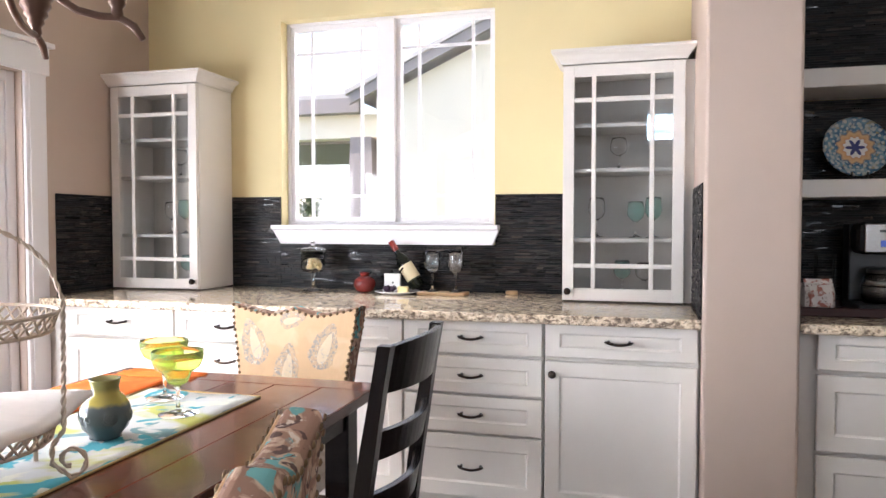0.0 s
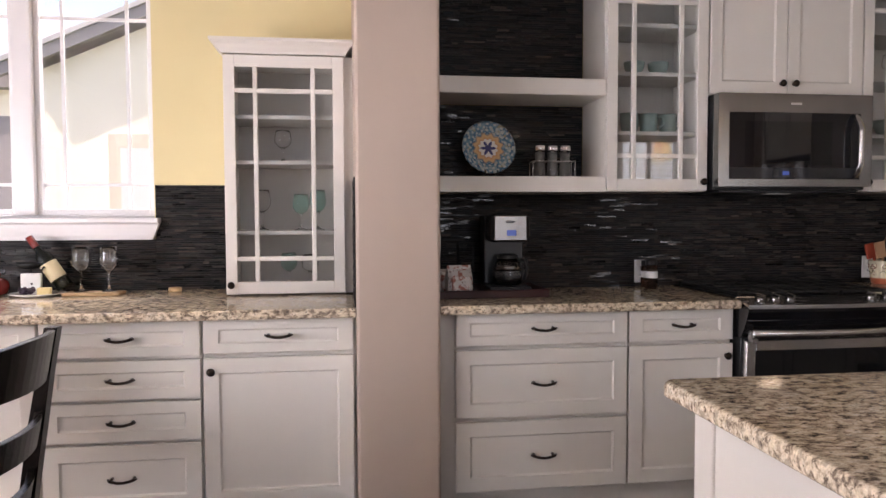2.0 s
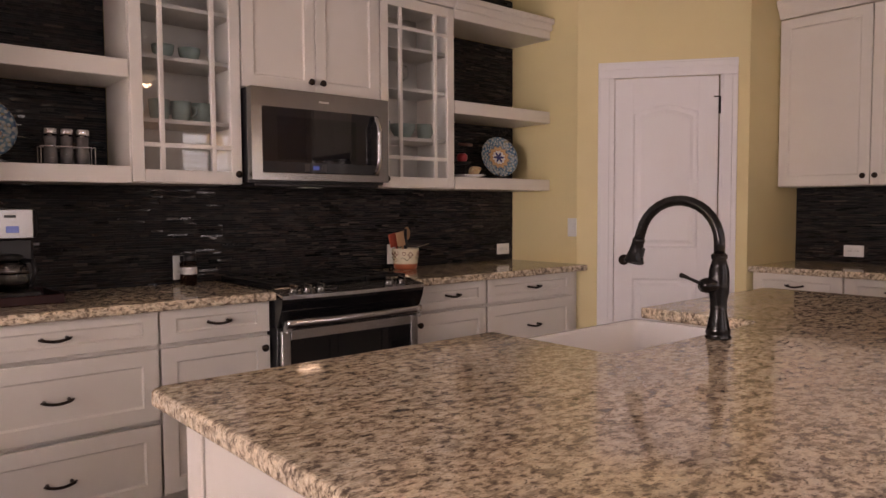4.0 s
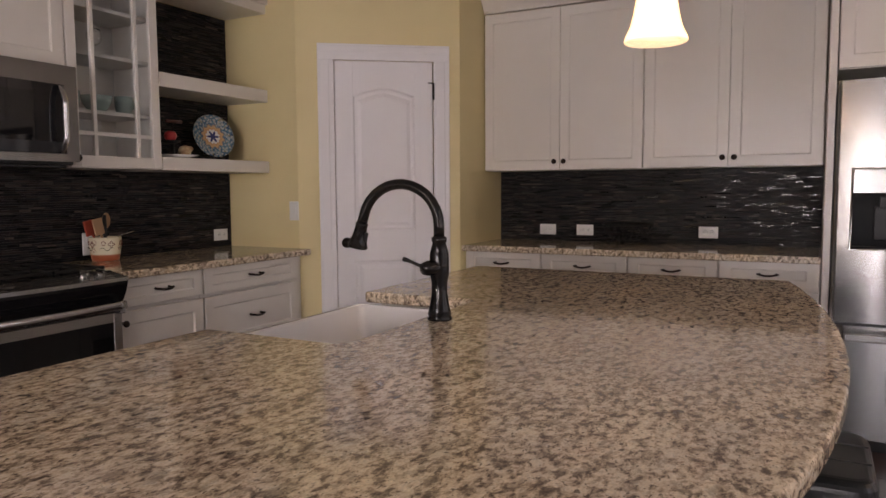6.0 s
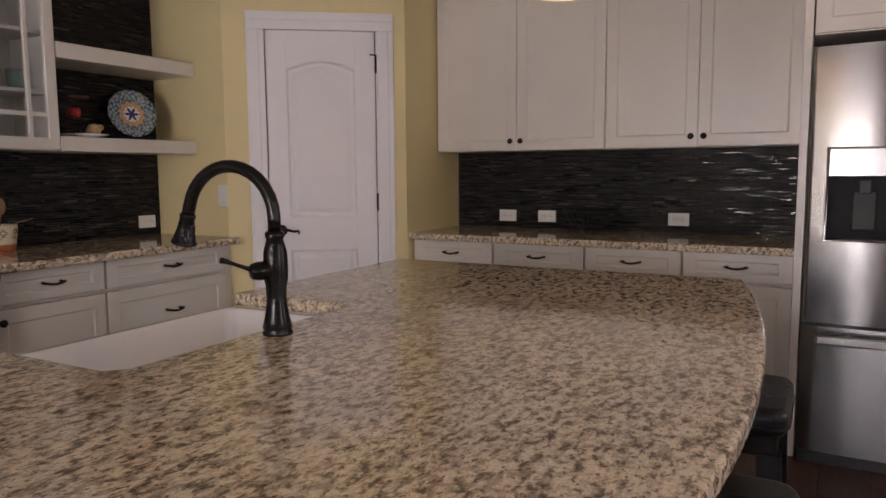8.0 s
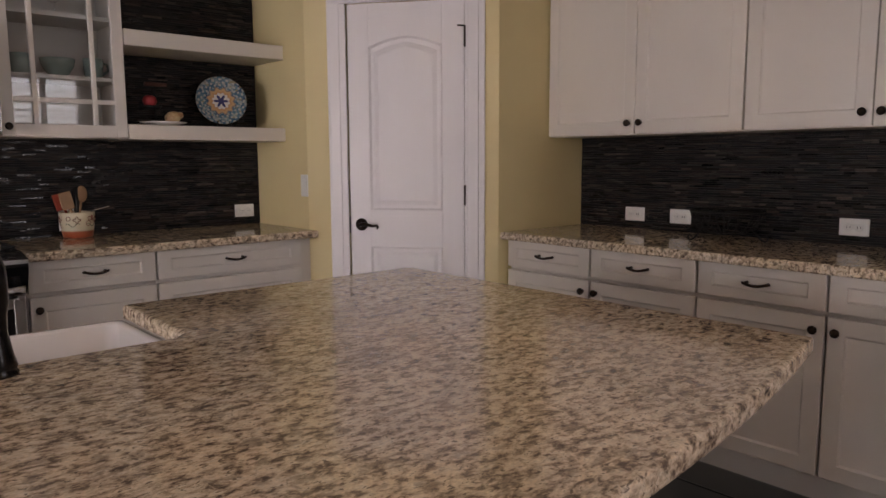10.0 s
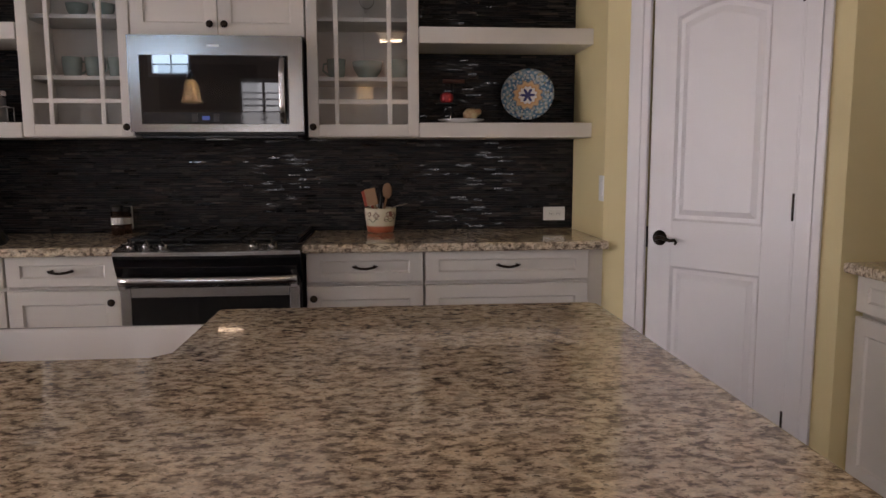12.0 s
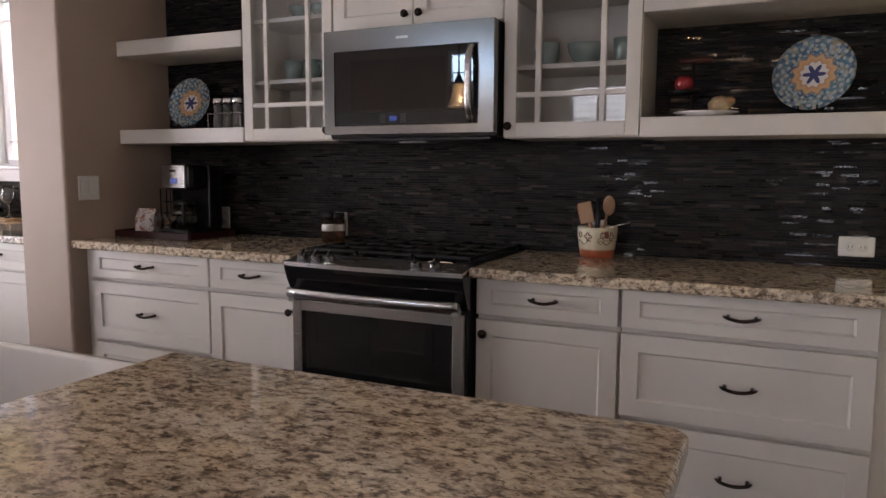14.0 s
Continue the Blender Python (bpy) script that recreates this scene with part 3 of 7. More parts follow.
# ---- cabinets ----
def arched_pull(parent, x, z, y, long=0.105):
    s = Shape()
    h = long / 2
    path = [(x - h, y - 0.016, z + 0.004)] + [(x - h + long * i / 10, y - 0.030 - 0.004 * math.sin(math.pi * i / 10), z + 0.006 - 0.010 * math.sin(math.pi * i / 10)) for i in range(1, 10)] + [(x + h, y - 0.016, z + 0.004)]
    s.tube(path, [0.0045] + [0.0058] * 9 + [0.0045], 8)
    for sx in (-1, 1):
        s.tube([(x + sx * (h - 0.012), y, z + 0.003), (x + sx * (h - 0.012), y - 0.028, z + 0.001)], [0.007, 0.005], 8)
    return part("handle", s, BRONZE, parent, "dark bronze arched pull")


def knob(parent, x, z, y):
    s = Shape().lathe([(0.009, 0), (0.006, 0.006), (0.007, 0.012), (0.015, 0.016), (0.0165, 0.022), (0.013, 0.028), (0.004, 0.031)], 16, Matrix.Translation((x, y, z)) @ Matrix.Rotation(radians(90), 4, "X"))
    return part("knob", s, BRONZE, parent, "dark bronze round knob")


def shaker(x0, z0, x1, z1, y, rail=0.058, depth=0.02, inset=0.008):
    """A framed front with a recessed flat panel; its face lies at y."""
    r = min(rail, (z1 - z0) * 0.29)
    e, k = 0.002, 0.007

    def ring(ix, iz, at):
        return [(x0 + ix, at, z0 + iz), (x1 - ix, at, z0 + iz), (x1 - ix, at, z1 - iz), (x0 + ix, at, z1 - iz)]
    rings = [ring(0, 0, y + depth), ring(0, 0, y + e), ring(e, e, y), ring(rail, r, y), ring(rail + 0.001, r + 0.001, y + 0.003), ring(rail + k, r + k, y + inset)]
    s = Shape().add([p for q in rings for p in q], [(a * 4 + i, a * 4 + (i + 1) % 4, (a + 1) * 4 + (i + 1) % 4, (a + 1) * 4 + i) for a in range(5) for i in range(4)] + [(0, 1, 2, 3), (20, 21, 22, 23)])
    return s


def base_cabinet(m, w, rows, label, group, depth=0.60, ends=(0, 0)):
    """A base unit with origin at its left front corner on the floor; rows: kind, z0, z1, side of the knob."""
    root = thing("base_cabinet", m, label, "cabinet", group)
    g = 0.004
    body = Shape().box(-ends[0], 0.034, 0.105, w + ends[1], depth, 0.877)
    body.box(-ends[0], 0.085, 0.0, w + ends[1], depth, 0.105)
    part("body", body, WHITE, root)
    for kind, z0, z1, side in rows:
        f = part("drawer" if kind == "drawer" else "door", shaker(g, z0, w - g, z1, 0.0), WHITE, root)
        if kind == "drawer":
            arched_pull(f, w / 2, (z0 + z1) / 2, 0.0)
        elif side:
            knob(f, 0.035 if side < 0 else w - 0.035, z1 - 0.05, 0.0)
    return root


FRONT = 2.905
D3 = [("drawer", 0.742, 0.876, 0), ("drawer", 0.444, 0.724, 0), ("drawer", 0.137, 0.426, 0)]
D4 = [("drawer", 0.738, 0.876, 0), ("drawer", 0.574, 0.724, 0), ("drawer", 0.410, 0.562, 0), ("drawer", 0.137, 0.397, 0)]


def dd(side):
    return [("drawer", 0.742, 0.876, 0), ("door", 0.137, 0.724, side)]


KG, BG, PG = "kitchen base cabinets", "buffet base cabinets", "pantry wall base cabinets"
for x0, x1, rows, ends, text in (
        (0.627, 1.364, D3, (0.065, 0), "white three-drawer base cabinet with bronze pulls beside the range"),
        (1.366, 1.838, dd(1), (0, 0), "white base cabinet with drawer and door beside the range"),
        (2.624, 3.142, dd(-1), (0, 0), "white base cabinet with drawer and door next to the range"),
        (3.146, 3.890, D3, (0, 0.072), "wide white three-drawer base cabinet under granite, by the pantry")):
    base_cabinet(Matrix.Translation((x0, FRONT, 0)), x1 - x0, rows, text, KG, 0.598, ends)
for x0, x1, rows, ends, text in (
        (-2.70, -2.094, dd(1), (0.135, 0), "white buffet cabinet with drawer and door in the corner"),
        (-2.090, -1.534, D4, (0, 0), "white buffet cabinet with four drawers"),
        (-1.530, -0.966, dd(1), (0, 0), "white buffet cabinet with drawer and door behind the chair"),
        (-0.962, -0.370, D4, (0, 0), "white buffet cabinet with four drawers and bronze pulls"),
        (-0.366, 0.221, dd(-1), (0, 0.007), "white buffet cabinet with drawer and wide door by the wing wall")):
    base_cabinet(Matrix.Translation((x0, FRONT, 0)), x1 - x0, rows, text, BG, 0.80, ends)
PX = 4.625
for y0, y1, side in ((2.132, 1.622, 1), (1.618, 1.098, -1), (1.094, 0.604, 1), (0.600, 0.108, -1)):
    base_cabinet(wall_frame(PX, y0, -90), y0 - y1, dd(side), "white base cabinet with drawer and door under the pantry-wall counter", PG, 0.60, (0.004, 0))


def counter(name, outline, label, z0=0.878, z1=0.916):
    return tagged(part(name, Shape().prism(outline, z0, z1, 0.009, 3), GRANITE), label, "countertop")


counter("countertop", [(0.563, 2.855), (1.842, 2.855), (1.842, 3.498), (0.563, 3.498)], "speckled cream granite counter between range and wing wall")
counter("countertop", [(2.619, 2.855), (3.962, 2.855), (3.962, 3.498), (2.619, 3.498)], "speckled cream granite counter between range and pantry")
counter("countertop", [(WEST + 0.005, 2.855), (0.226, 2.855), (0.226, NB - 0.007), (WEST + 0.005, NB - 0.007)], "long speckled granite counter of the dining buffet")
counter("countertop", [(4.575, 2.135), (4.575, 0.107), (EAST - 0.008, 0.107), (EAST - 0.008, 2.135)], "speckled granite counter along the pantry wall beside the fridge")


def glass_cabinet(m, w, z0, z1, depth, side, shelves, label, group, crown=0.0, gap=0.0):
    """A wall or counter cabinet with a prairie-grid glass door. Origin: left front corner at z0."""
    root = thing("glass_cabinet", m, label, "cabinet", group)
    h = z1 - z0
    t = 0.018
    part("side_panel", Shape().box(0, 0.022, 0, t, depth, h, 0.001), WHITE, root)
    part("side_panel", Shape().box(w - t, 0.022, 0, w, depth, h, 0.001), WHITE, root)
    part("bottom_panel", Shape().box(t, 0.022, 0, w - t, depth, t), WHITE, root)
    part("top_panel", Shape().box(t, 0.022, h - t, w - t, depth, h), WHITE, root)
    if gap:
        part("filler", Shape().box(w, 0.03, 0, w + gap, 0.05, h), WHITE, root)
    # back and shelves take the white with shade painted in
    part("back_panel", Shape().box(t, depth - 0.008, t, w - t, depth, h - t), SHADED_WHITE, root)
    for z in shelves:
        part("shelf", Shape().box(t, 0.04, z - z0 - 0.018, w - t, depth - 0.01, z - z0, 0.001), SHADED_WHITE, root)
    st = 0.052
    fr = Shape()
    fr.box(0.002, 0, 0.004, st, 0.021, h - 0.004, 0.002).box(w - st, 0, 0.004, w - 0.002, 0.021, h - 0.004, 0.002)
    fr.box(st, 0, 0.004, w - st, 0.021, 0.058, 0.002).box(st, 0, h - 0.058, w - st, 0.021, h - 0.004, 0.002)
    door = part("door", fr, WHITE, root)
    gw_ = w - 2 * st
    mt = Shape()
    for x in (st + gw_ * 0.205, w - st - gw_ * 0.205):
        mt.box(x - 0.010, 0.001, 0.057, x + 0.010, 0.018, h - 0.057, 0.002)
    for z in (0.057 + 0.105, h - 0.057 - 0.105):
        mt.box(st, 0.002, z - 0.010, w - st, 0.017, z + 0.010, 0.002)
    part("muntins", mt, WHITE, door)
    pane = part("pane", Shape().box(st - 0.005, 0.0185, 0.052, w - st + 0.005, 0.0215, h - 0.052), GLASS, door, "clear glass")
    pane.visible_shadow = False
    knob(door, 0.026 if side < 0 else w - 0.026, 0.045, 0.0)
    if crown:
        cr = Shape()
        o = crown
        prof = [(0, 0), (0.006, 0), (0.012, 0.012), (0.03, 0.035), (o, 0.05), (o, 0.062), (0, 0.062)]
        k = len(prof)
        verts, faces = [], []
        for d, z in prof:
            verts += [(-d, depth, h + z), (-d, -d, h + z), (w + gap * 0 + d, -d, h + z), (w + d, depth, h + z)]
        for i in range(k - 1):
            for j in range(3):
                faces.append((i * 4 + j, i * 4 + j + 1, (i + 1) * 4 + j + 1, (i + 1) * 4 + j))
        faces.append(tuple((k - 1) * 4 + j for j in range(4)))
        part("crown", cr.add(verts, faces), WHITE, root)
    return root


UY = 3.165
glass_cabinet(Matrix.Translation((UP_L, UY, 1.383)), 0.486, 1.383, 2.40, NK - UY - 0.01, 1, (1.66, 1.93, 2.15), "white wall cabinet with glass grid door holding mugs", "kitchen glass cabinets")
glass_cabinet(Matrix.Translation((2.624, UY, 1.383)), 0.516, 1.383, 2.40, NK - UY - 0.01, -1, (1.66, 1.93, 2.15), "white wall cabinet with glass grid door holding bowls", "kitchen glass cabinets")
BZ = 0.922
glass_cabinet(Matrix.Translation((-0.345, 3.36, BZ)), 0.535, BZ, 2.0, NB - 3.37, -1, (1.21, 1.53, 1.735), "white countertop cabinet with glass grid door and glassware", "buffet glass cabinets", 0.05, 0.038)
glass_cabinet(Matrix.Translation((-2.825, 3.37, BZ)), 0.545, BZ, 2.03, NB - 3.38, 1, (1.22, 1.54, 1.745), "white countertop cabinet with glass grid door in the corner", "buffet glass cabinets", 0.05)


def wall_cabinet(m, w, h, depth, doors, label, group, knobs=True, rail=0.058):
    root = thing("wall_cabinet", m, label, "cabinet", group)
    part("body", Shape().box(0, 0.02, 0, w, depth, h), WHITE, root)
    for k in range(doors):
        a, b = w * k / doors + 0.002, w * (k + 1) / doors - 0.002
        d = part("door", shaker(a, 0.004, b, h - 0.004, 0.0, rail), WHITE, root)
        if knobs:
            knob(d, b - 0.03 if k % 2 == 0 else a + 0.03, 0.055, 0.0)
    return root


wall_cabinet(Matrix.Translation((1.850, UY, 1.828)), 0.770, 0.572, NK - UY - 0.01, 2, "white two-door wall cabinet above the microwave", "kitchen wall cabinets")
for y0, y1 in ((2.132, 1.085), (1.081, 0.112)):
    wall_cabinet(Matrix.Translation((4.932, y0, 1.39)) @ Matrix.Rotation(radians(-90), 4, "Z"), y0 - y1, 1.03, EAST - 4.94, 2, "tall white two-door wall cabinet over the pantry counter", "pantry wall cabinets")
wall_cabinet(Matrix.Translation((4.45, 0.064, 1.832)) @ Matrix.Rotation(radians(-90), 4, "Z"), 0.94, 0.588, EAST - 4.46, 2, "white cabinet above the refrigerator", "", False)
tagged(part("fridge_panel", Shape().box(4.44, 0.070, 0, EAST - 0.002, 0.104, 2.42, 0.002), WHITE), "tall white panel between counter and refrigerator", "cabinet panel")
tagged(part("fridge_panel", Shape().box(4.44, -0.93, 0, EAST - 0.002, -0.888, 2.42, 0.002), WHITE), "tall white panel on the far side of the refrigerator", "cabinet panel")


def crown_run(name, outline_m, length, label, z):
    """Crown moulding along u with its face towards -v."""
    prof = [(0, 0), (-0.01, 0), (-0.016, 0.018), (-0.045, 0.06), (-0.062, 0.085), (-0.062, 0.105), (0.02, 0.105), (0.02, 0)]
    k = len(prof)
    s = Shape().add([(0, v, w) for v, w in prof] + [(length, v, w) for v, w in prof], [tuple(range(k)), tuple(range(k, 2 * k))] + [(i, (i + 1) % k, k + (i + 1) % k, k + i) for i in range(k)])
    ob = part(name, s, WHITE)
    ob.matrix_basis = outline_m @ Matrix.Translation((0, 0, z))
    return tagged(ob, label, kind="structure")


crown_run("trim_crown_kitchen", wall_frame(UP_L, UY + 0.004, 0), UP_R - UP_L, "white crown moulding", 2.402)
crown_run("trim_crown_pantry", wall_frame(4.936, 2.134, -90), 2.02, "white crown moulding", 2.424)


def open_shelf(x0, x1, z0, z1, label, moulded=False):
    s = Shape().box(x0 + 0.002, UY - 0.002, z0, x1 - 0.002, NK - 0.010, z1, 0.003)
    if moulded:
        s.box(x0 + 0.002, UY - 0.022, z0 + 0.05, x1 - 0.002, UY - 0.002, z1, 0.006).box(x0 + 0.002, UY - 0.04, z0 + 0.09, x1 - 0.002, UY - 0.022, z1, 0.006)
    return tagged(part("open_shelf", s, WHITE), label, "shelf", "open shelves")


for a, b, side in ((0.56, UP_L, "by the wing wall"), (UP_R, 3.965, "by the pantry")):
    open_shelf(a, b, *SH1, "thick white lower shelf " + side)
    open_shelf(a, b, *SH2, "thick white middle shelf " + side)
    open_shelf(a, b, *SH3, "moulded white top shelf " + side, True)

# ---- island ----
def island():
    top_y, x0, x1 = 1.535, 0.874, 3.508
    sx0, sx1, sy = 1.838, 2.566, 1.105
    # south edge bows out
    mid_y = 0.066
    n = 36
    pts = []
    for i in range(n + 1):
        x = x0 + (x1 - x0) * i / n
        t = (x - 2.20) / 1.32
        y = mid_y + 0.156 * t * t if t > 0 else mid_y + 0.24 * t * t + 0.21 * max(0, -t - 0.45) ** 2
        pts.append((x, y))
    outline = pts + [(x1, top_y - 0.02), (x1 - 0.02, top_y), (sx1 + 0.01, top_y), (sx1, top_y - 0.01), (sx1, sy + 0.03), (sx1 - 0.03, sy), (sx0 + 0.03, sy), (sx0, sy + 0.03), (sx0, top_y - 0.01), (sx0 - 0.01, top_y), (x0 + 0.02, top_y), (x0, top_y - 0.02)]
    top = counter("island_top", outline, "large speckled granite island top with bowed seating edge and sink cut-out")
    root = thing("kitchen_island", Matrix.Translation((0, 0, 0)), "white panelled kitchen island base under a granite top", "kitchen island")
    bx0, bx1, by0, by1 = 0.932, 3.44, 0.47, 1.49
    body = Shape().box(bx0 + 0.02, by0 + 0.02, 0.0, sx0 - 0.012, by1 - 0.02, 0.876).box(sx1 + 0.012, by0 + 0.02, 0.0, bx1 - 0.02, by1 - 0.02, 0.876)
    body.box(sx0 - 0.012, by0 + 0.02, 0.0, sx1 + 0.012, sy - 0.03, 0.876).box(sx0 - 0.012, sy - 0.03, 0.0, sx1 + 0.012, by1 - 0.02, 0.66)
    part("body", body, WHITE, root)
    for x, sgn in ((bx0, 1), (bx1, -1)):
        for ya in (by0, by1 - 0.075):
            part("end_stile", Shape().box(x, ya, 0.0, x + 0.02 * sgn, ya + 0.075, 0.876, 0.003), WHITE, root)
        part("end_rail", Shape().box(x, by0 + 0.075, 0.0, x + 0.02 * sgn, by1 - 0.075, 0.13, 0.003), WHITE, root)
        part("end_panel", Shape().box(x + 0.008 * sgn, by0 + 0.075, 0.13, x + 0.02 * sgn, by1 - 0.075, 0.876), WHITE, root)
    part("back_panel", Shape().box(bx0 + 0.02, by0 + 0.006, 0, bx1 - 0.02, by0 + 0.02, 0.876), WHITE, root)
    for a, b in ((bx0 + 0.022, 1.40), (1.404, sx0 - 0.014), (sx1 + 0.014, 2.99), (2.994, bx1 - 0.022)):
        s = shaker(0, 0.12, b - a, 0.87, 0)
        part("door", s, WHITE, root, at=Matrix.Translation((b, by1, 0)) @ Matrix.Rotation(radians(180), 4, "Z"))
    # apron-front sink
    sk = thing("farmhouse_sink", Matrix.Translation((0, 0, 0)), "deep white porcelain apron-front sink set into the island", "sink")
    bowl = Shape()
    a0, a1, c0, c1, zt, zb = sx0 - 0.008, sx1 + 0.008, sy - 0.008, top_y + 0.022, 0.874, 0.665

    def ring(i, z, rr=0.03):
        res = []
        for cx, cy, st in ((a1 - i - rr, c1 - i - rr, 0), (a0 + i + rr, c1 - i - rr, 90), (a0 + i + rr, c0 + i + rr, 180), (a1 - i - rr, c0 + i + rr, 270)):
            for k in range(6):
                an = radians(st + 18 * k)
                res.append((cx + rr * math.cos(an), cy + rr * math.sin(an), z))
        return res
    rings = [ring(0, zb, 0.02), ring(0, zt - 0.006, 0.02), ring(0.004, zt, 0.02), ring(0.018, zt, 0.02), ring(0.024, zt - 0.008, 0.03), ring(0.034, zb + 0.05, 0.04), ring(0.06, zb + 0.022, 0.05), ring(0.10, zb + 0.018, 0.05)]
    k = len(rings[0])
    faces = [(r * k + i, r * k + (i + 1) % k, (r + 1) * k + (i + 1) % k, (r + 1) * k + i) for r in range(len(rings) - 1) for i in range(k)]
    faces += [tuple(range(k)), tuple((len(rings) - 1) * k + i for i in range(k))]
    bowl.add([p for r in rings for p in r], faces, True)
    part("basin", bowl, PORCELAIN, sk)
    part("drain", Shape().lathe([(0.001, 0.0), (0.045, 0.0), (0.047, 0.003), (0.03, 0.004), (0.001, 0.002)], 20, Matrix.Translation(((sx0 + sx1) / 2, (sy + top_y) / 2, zb + 0.018))), CHROME, sk, "round drain")


island()


def faucet():
    root = thing("faucet", Matrix.Translation((2.210, 1.047, 0.916)), "oil-rubbed black gooseneck pull-down kitchen faucet", "faucet")
    part("base", Shape().lathe([(0.034, 0), (0.034, 0.005), (0.030, 0.010), (0.033, 0.016), (0.028, 0.035), (0.0215, 0.075), (0.0225, 0.105), (0.0265, 0.125), (0.027, 0.16), (0.0255, 0.185), (0.018, 0.212), (0.021, 0.216), (0.021, 0.226), (0.016, 0.23)], 28), BLACKFAUCET, root)
    tilt = Matrix.Rotation(radians(8), 4, "Z")
    R, up = 0.114, 0.258
    path = [(0, 0, 0.225), (0, 0, up)] + [(0, R - R * math.cos(radians(a)), up + R * math.sin(radians(a))) for a in range(12, 169, 12)]
    end = path[-1]
    path += [(0, end[1] + 0.006, end[2] - 0.02)]
    part("neck", Shape().tube(path, 0.0145, 16, m=tilt), BLACKFAUCET, root)
    q = tilt @ Vector(path[-1])
    axis = Vector((0, 0.26, -1)).normalized()
    m = Matrix.Translation(q) @ axis.to_track_quat("Z", "Y").to_matrix().to_4x4()
    part("spray_head", Shape().lathe([(0.0145, -0.004), (0.018, 0), (0.018, 0.006), (0.0165, 0.009), (0.020, 0.035), (0.027, 0.062), (0.030, 0.065), (0.028, 0.070), (0.001, 0.067)], 24, m), BLACKFAUCET, root)
    part("spray_button", Shape().box(-0.006, -0.026, 0.02, 0.006, -0.016, 0.05, 0.003, m), BLACK, root)
    lm = Matrix.Rotation(radians(-18), 4, "Z")
    lv = Shape().lathe([(0.001, -0.03), (0.017, -0.028), (0.020, -0.01), (0.021, 0.03), (0.017, 0.045), (0.001, 0.05)], 20, lm @ Matrix.Translation((-0.012, 0, 0.145)) @ Matrix.Rotation(radians(-90), 4, "Y"))
    lv.tube([(-0.05, 0, 0.146), (-0.07, 0, 0.154), (-0.10, 0, 0.166), (-0.118, 0, 0.173), (-0.128, 0, 0.176)], [0.0065, 0.0048, 0.0042, 0.0058, 0.0066], 12, m=lm)
    part("lever", lv, BLACKFAUCET, root)


faucet()


def bar_stool(m, text):
    root = thing("bar_stool", m, text, "bar stool", "island bar stools")
    s = 0.19
    n = 8
    out = []
    for cx, cy, st in ((s - 0.05, s - 0.05, 0), (-s + 0.05, s - 0.05, 90), (-s + 0.05, -s + 0.05, 180), (s - 0.05, -s + 0.05, 270)):
        out += [(cx + 0.05 * math.cos(radians(st + 90 * k / n)), cy + 0.05 * math.sin(radians(st + 90 * k / n))) for k in range(n + 1)]
    part("seat", Shape().prism(out, 0.575, 0.655, 0.028, 5), LEATHER, root, "padded black leather seat")
    part("piping", Shape().tube([(x * 1.003, y * 1.003, 0.603) for x, y in out], 0.004, 6, True), LEATHER, root)
    part("seam", Shape().tube([(-0.06, -s + 0.01, 0.655), (-0.06, s - 0.01, 0.655)], 0.0025, 6).tube([(0.06, -s + 0.01, 0.655), (0.06, s - 0.01, 0.655)], 0.0025, 6), LEATHER, root)
    part("apron", Shape().box(-0.165, -0.165, 0.52, 0.165, 0.165, 0.575, 0.004), DARKWOOD, root)
    for sx in (-1, 1):
        for sy in (-1, 1):
            leg = Shape()
            a, b = 0.030, 0.026
            tx, ty, bx, by = sx * 0.145, sy * 0.145, sx * 0.165, sy * 0.165
            v = [(bx - b, by - b, 0), (bx + b, by - b, 0), (bx + b, by + b, 0), (bx - b, by + b, 0), (tx - a, ty - a, 0.53), (tx + a, ty - a, 0.53), (tx + a, ty + a, 0.53), (tx - a, ty + a, 0.53)]
            leg.add(v, [(0, 1, 2, 3), (4, 5, 6, 7), (0, 1, 5, 4), (1, 2, 6, 5), (2, 3, 7, 6), (3, 0, 4, 7)])
            part("leg", leg, DARKWOOD, root)
    for sx, sy in ((1, 0), (-1, 0), (0, 1), (0, -1)):
        part("stretcher", Shape().box(-0.155 if sy else sx * 0.155 - 0.01, -0.155 if sx else sy * 0.155 - 0.01, 0.2, 0.155 if sy else sx * 0.155 + 0.01, 0.155 if sx else sy * 0.155 + 0.01, 0.235, 0.002), DARKWOOD, root)
    return root


stool = bar_stool(pose(2.36, 0.19, 0), "square black leather bar stool tucked under the island")
copy_thing(stool, pose(3.165, 0.235, 0))

PENDGLASS = material("frosted_pendant_glass", (0.95, 0.86, 0.70), 0.35)
shader(PENDGLASS).inputs["Transmission Weight"].default_value = 0.4
shader(PENDGLASS).inputs["Emission Color"].default_value = (1.0, 0.80, 0.55, 1)
shader(PENDGLASS).inputs["Emission Strength"].default_value = 0.28


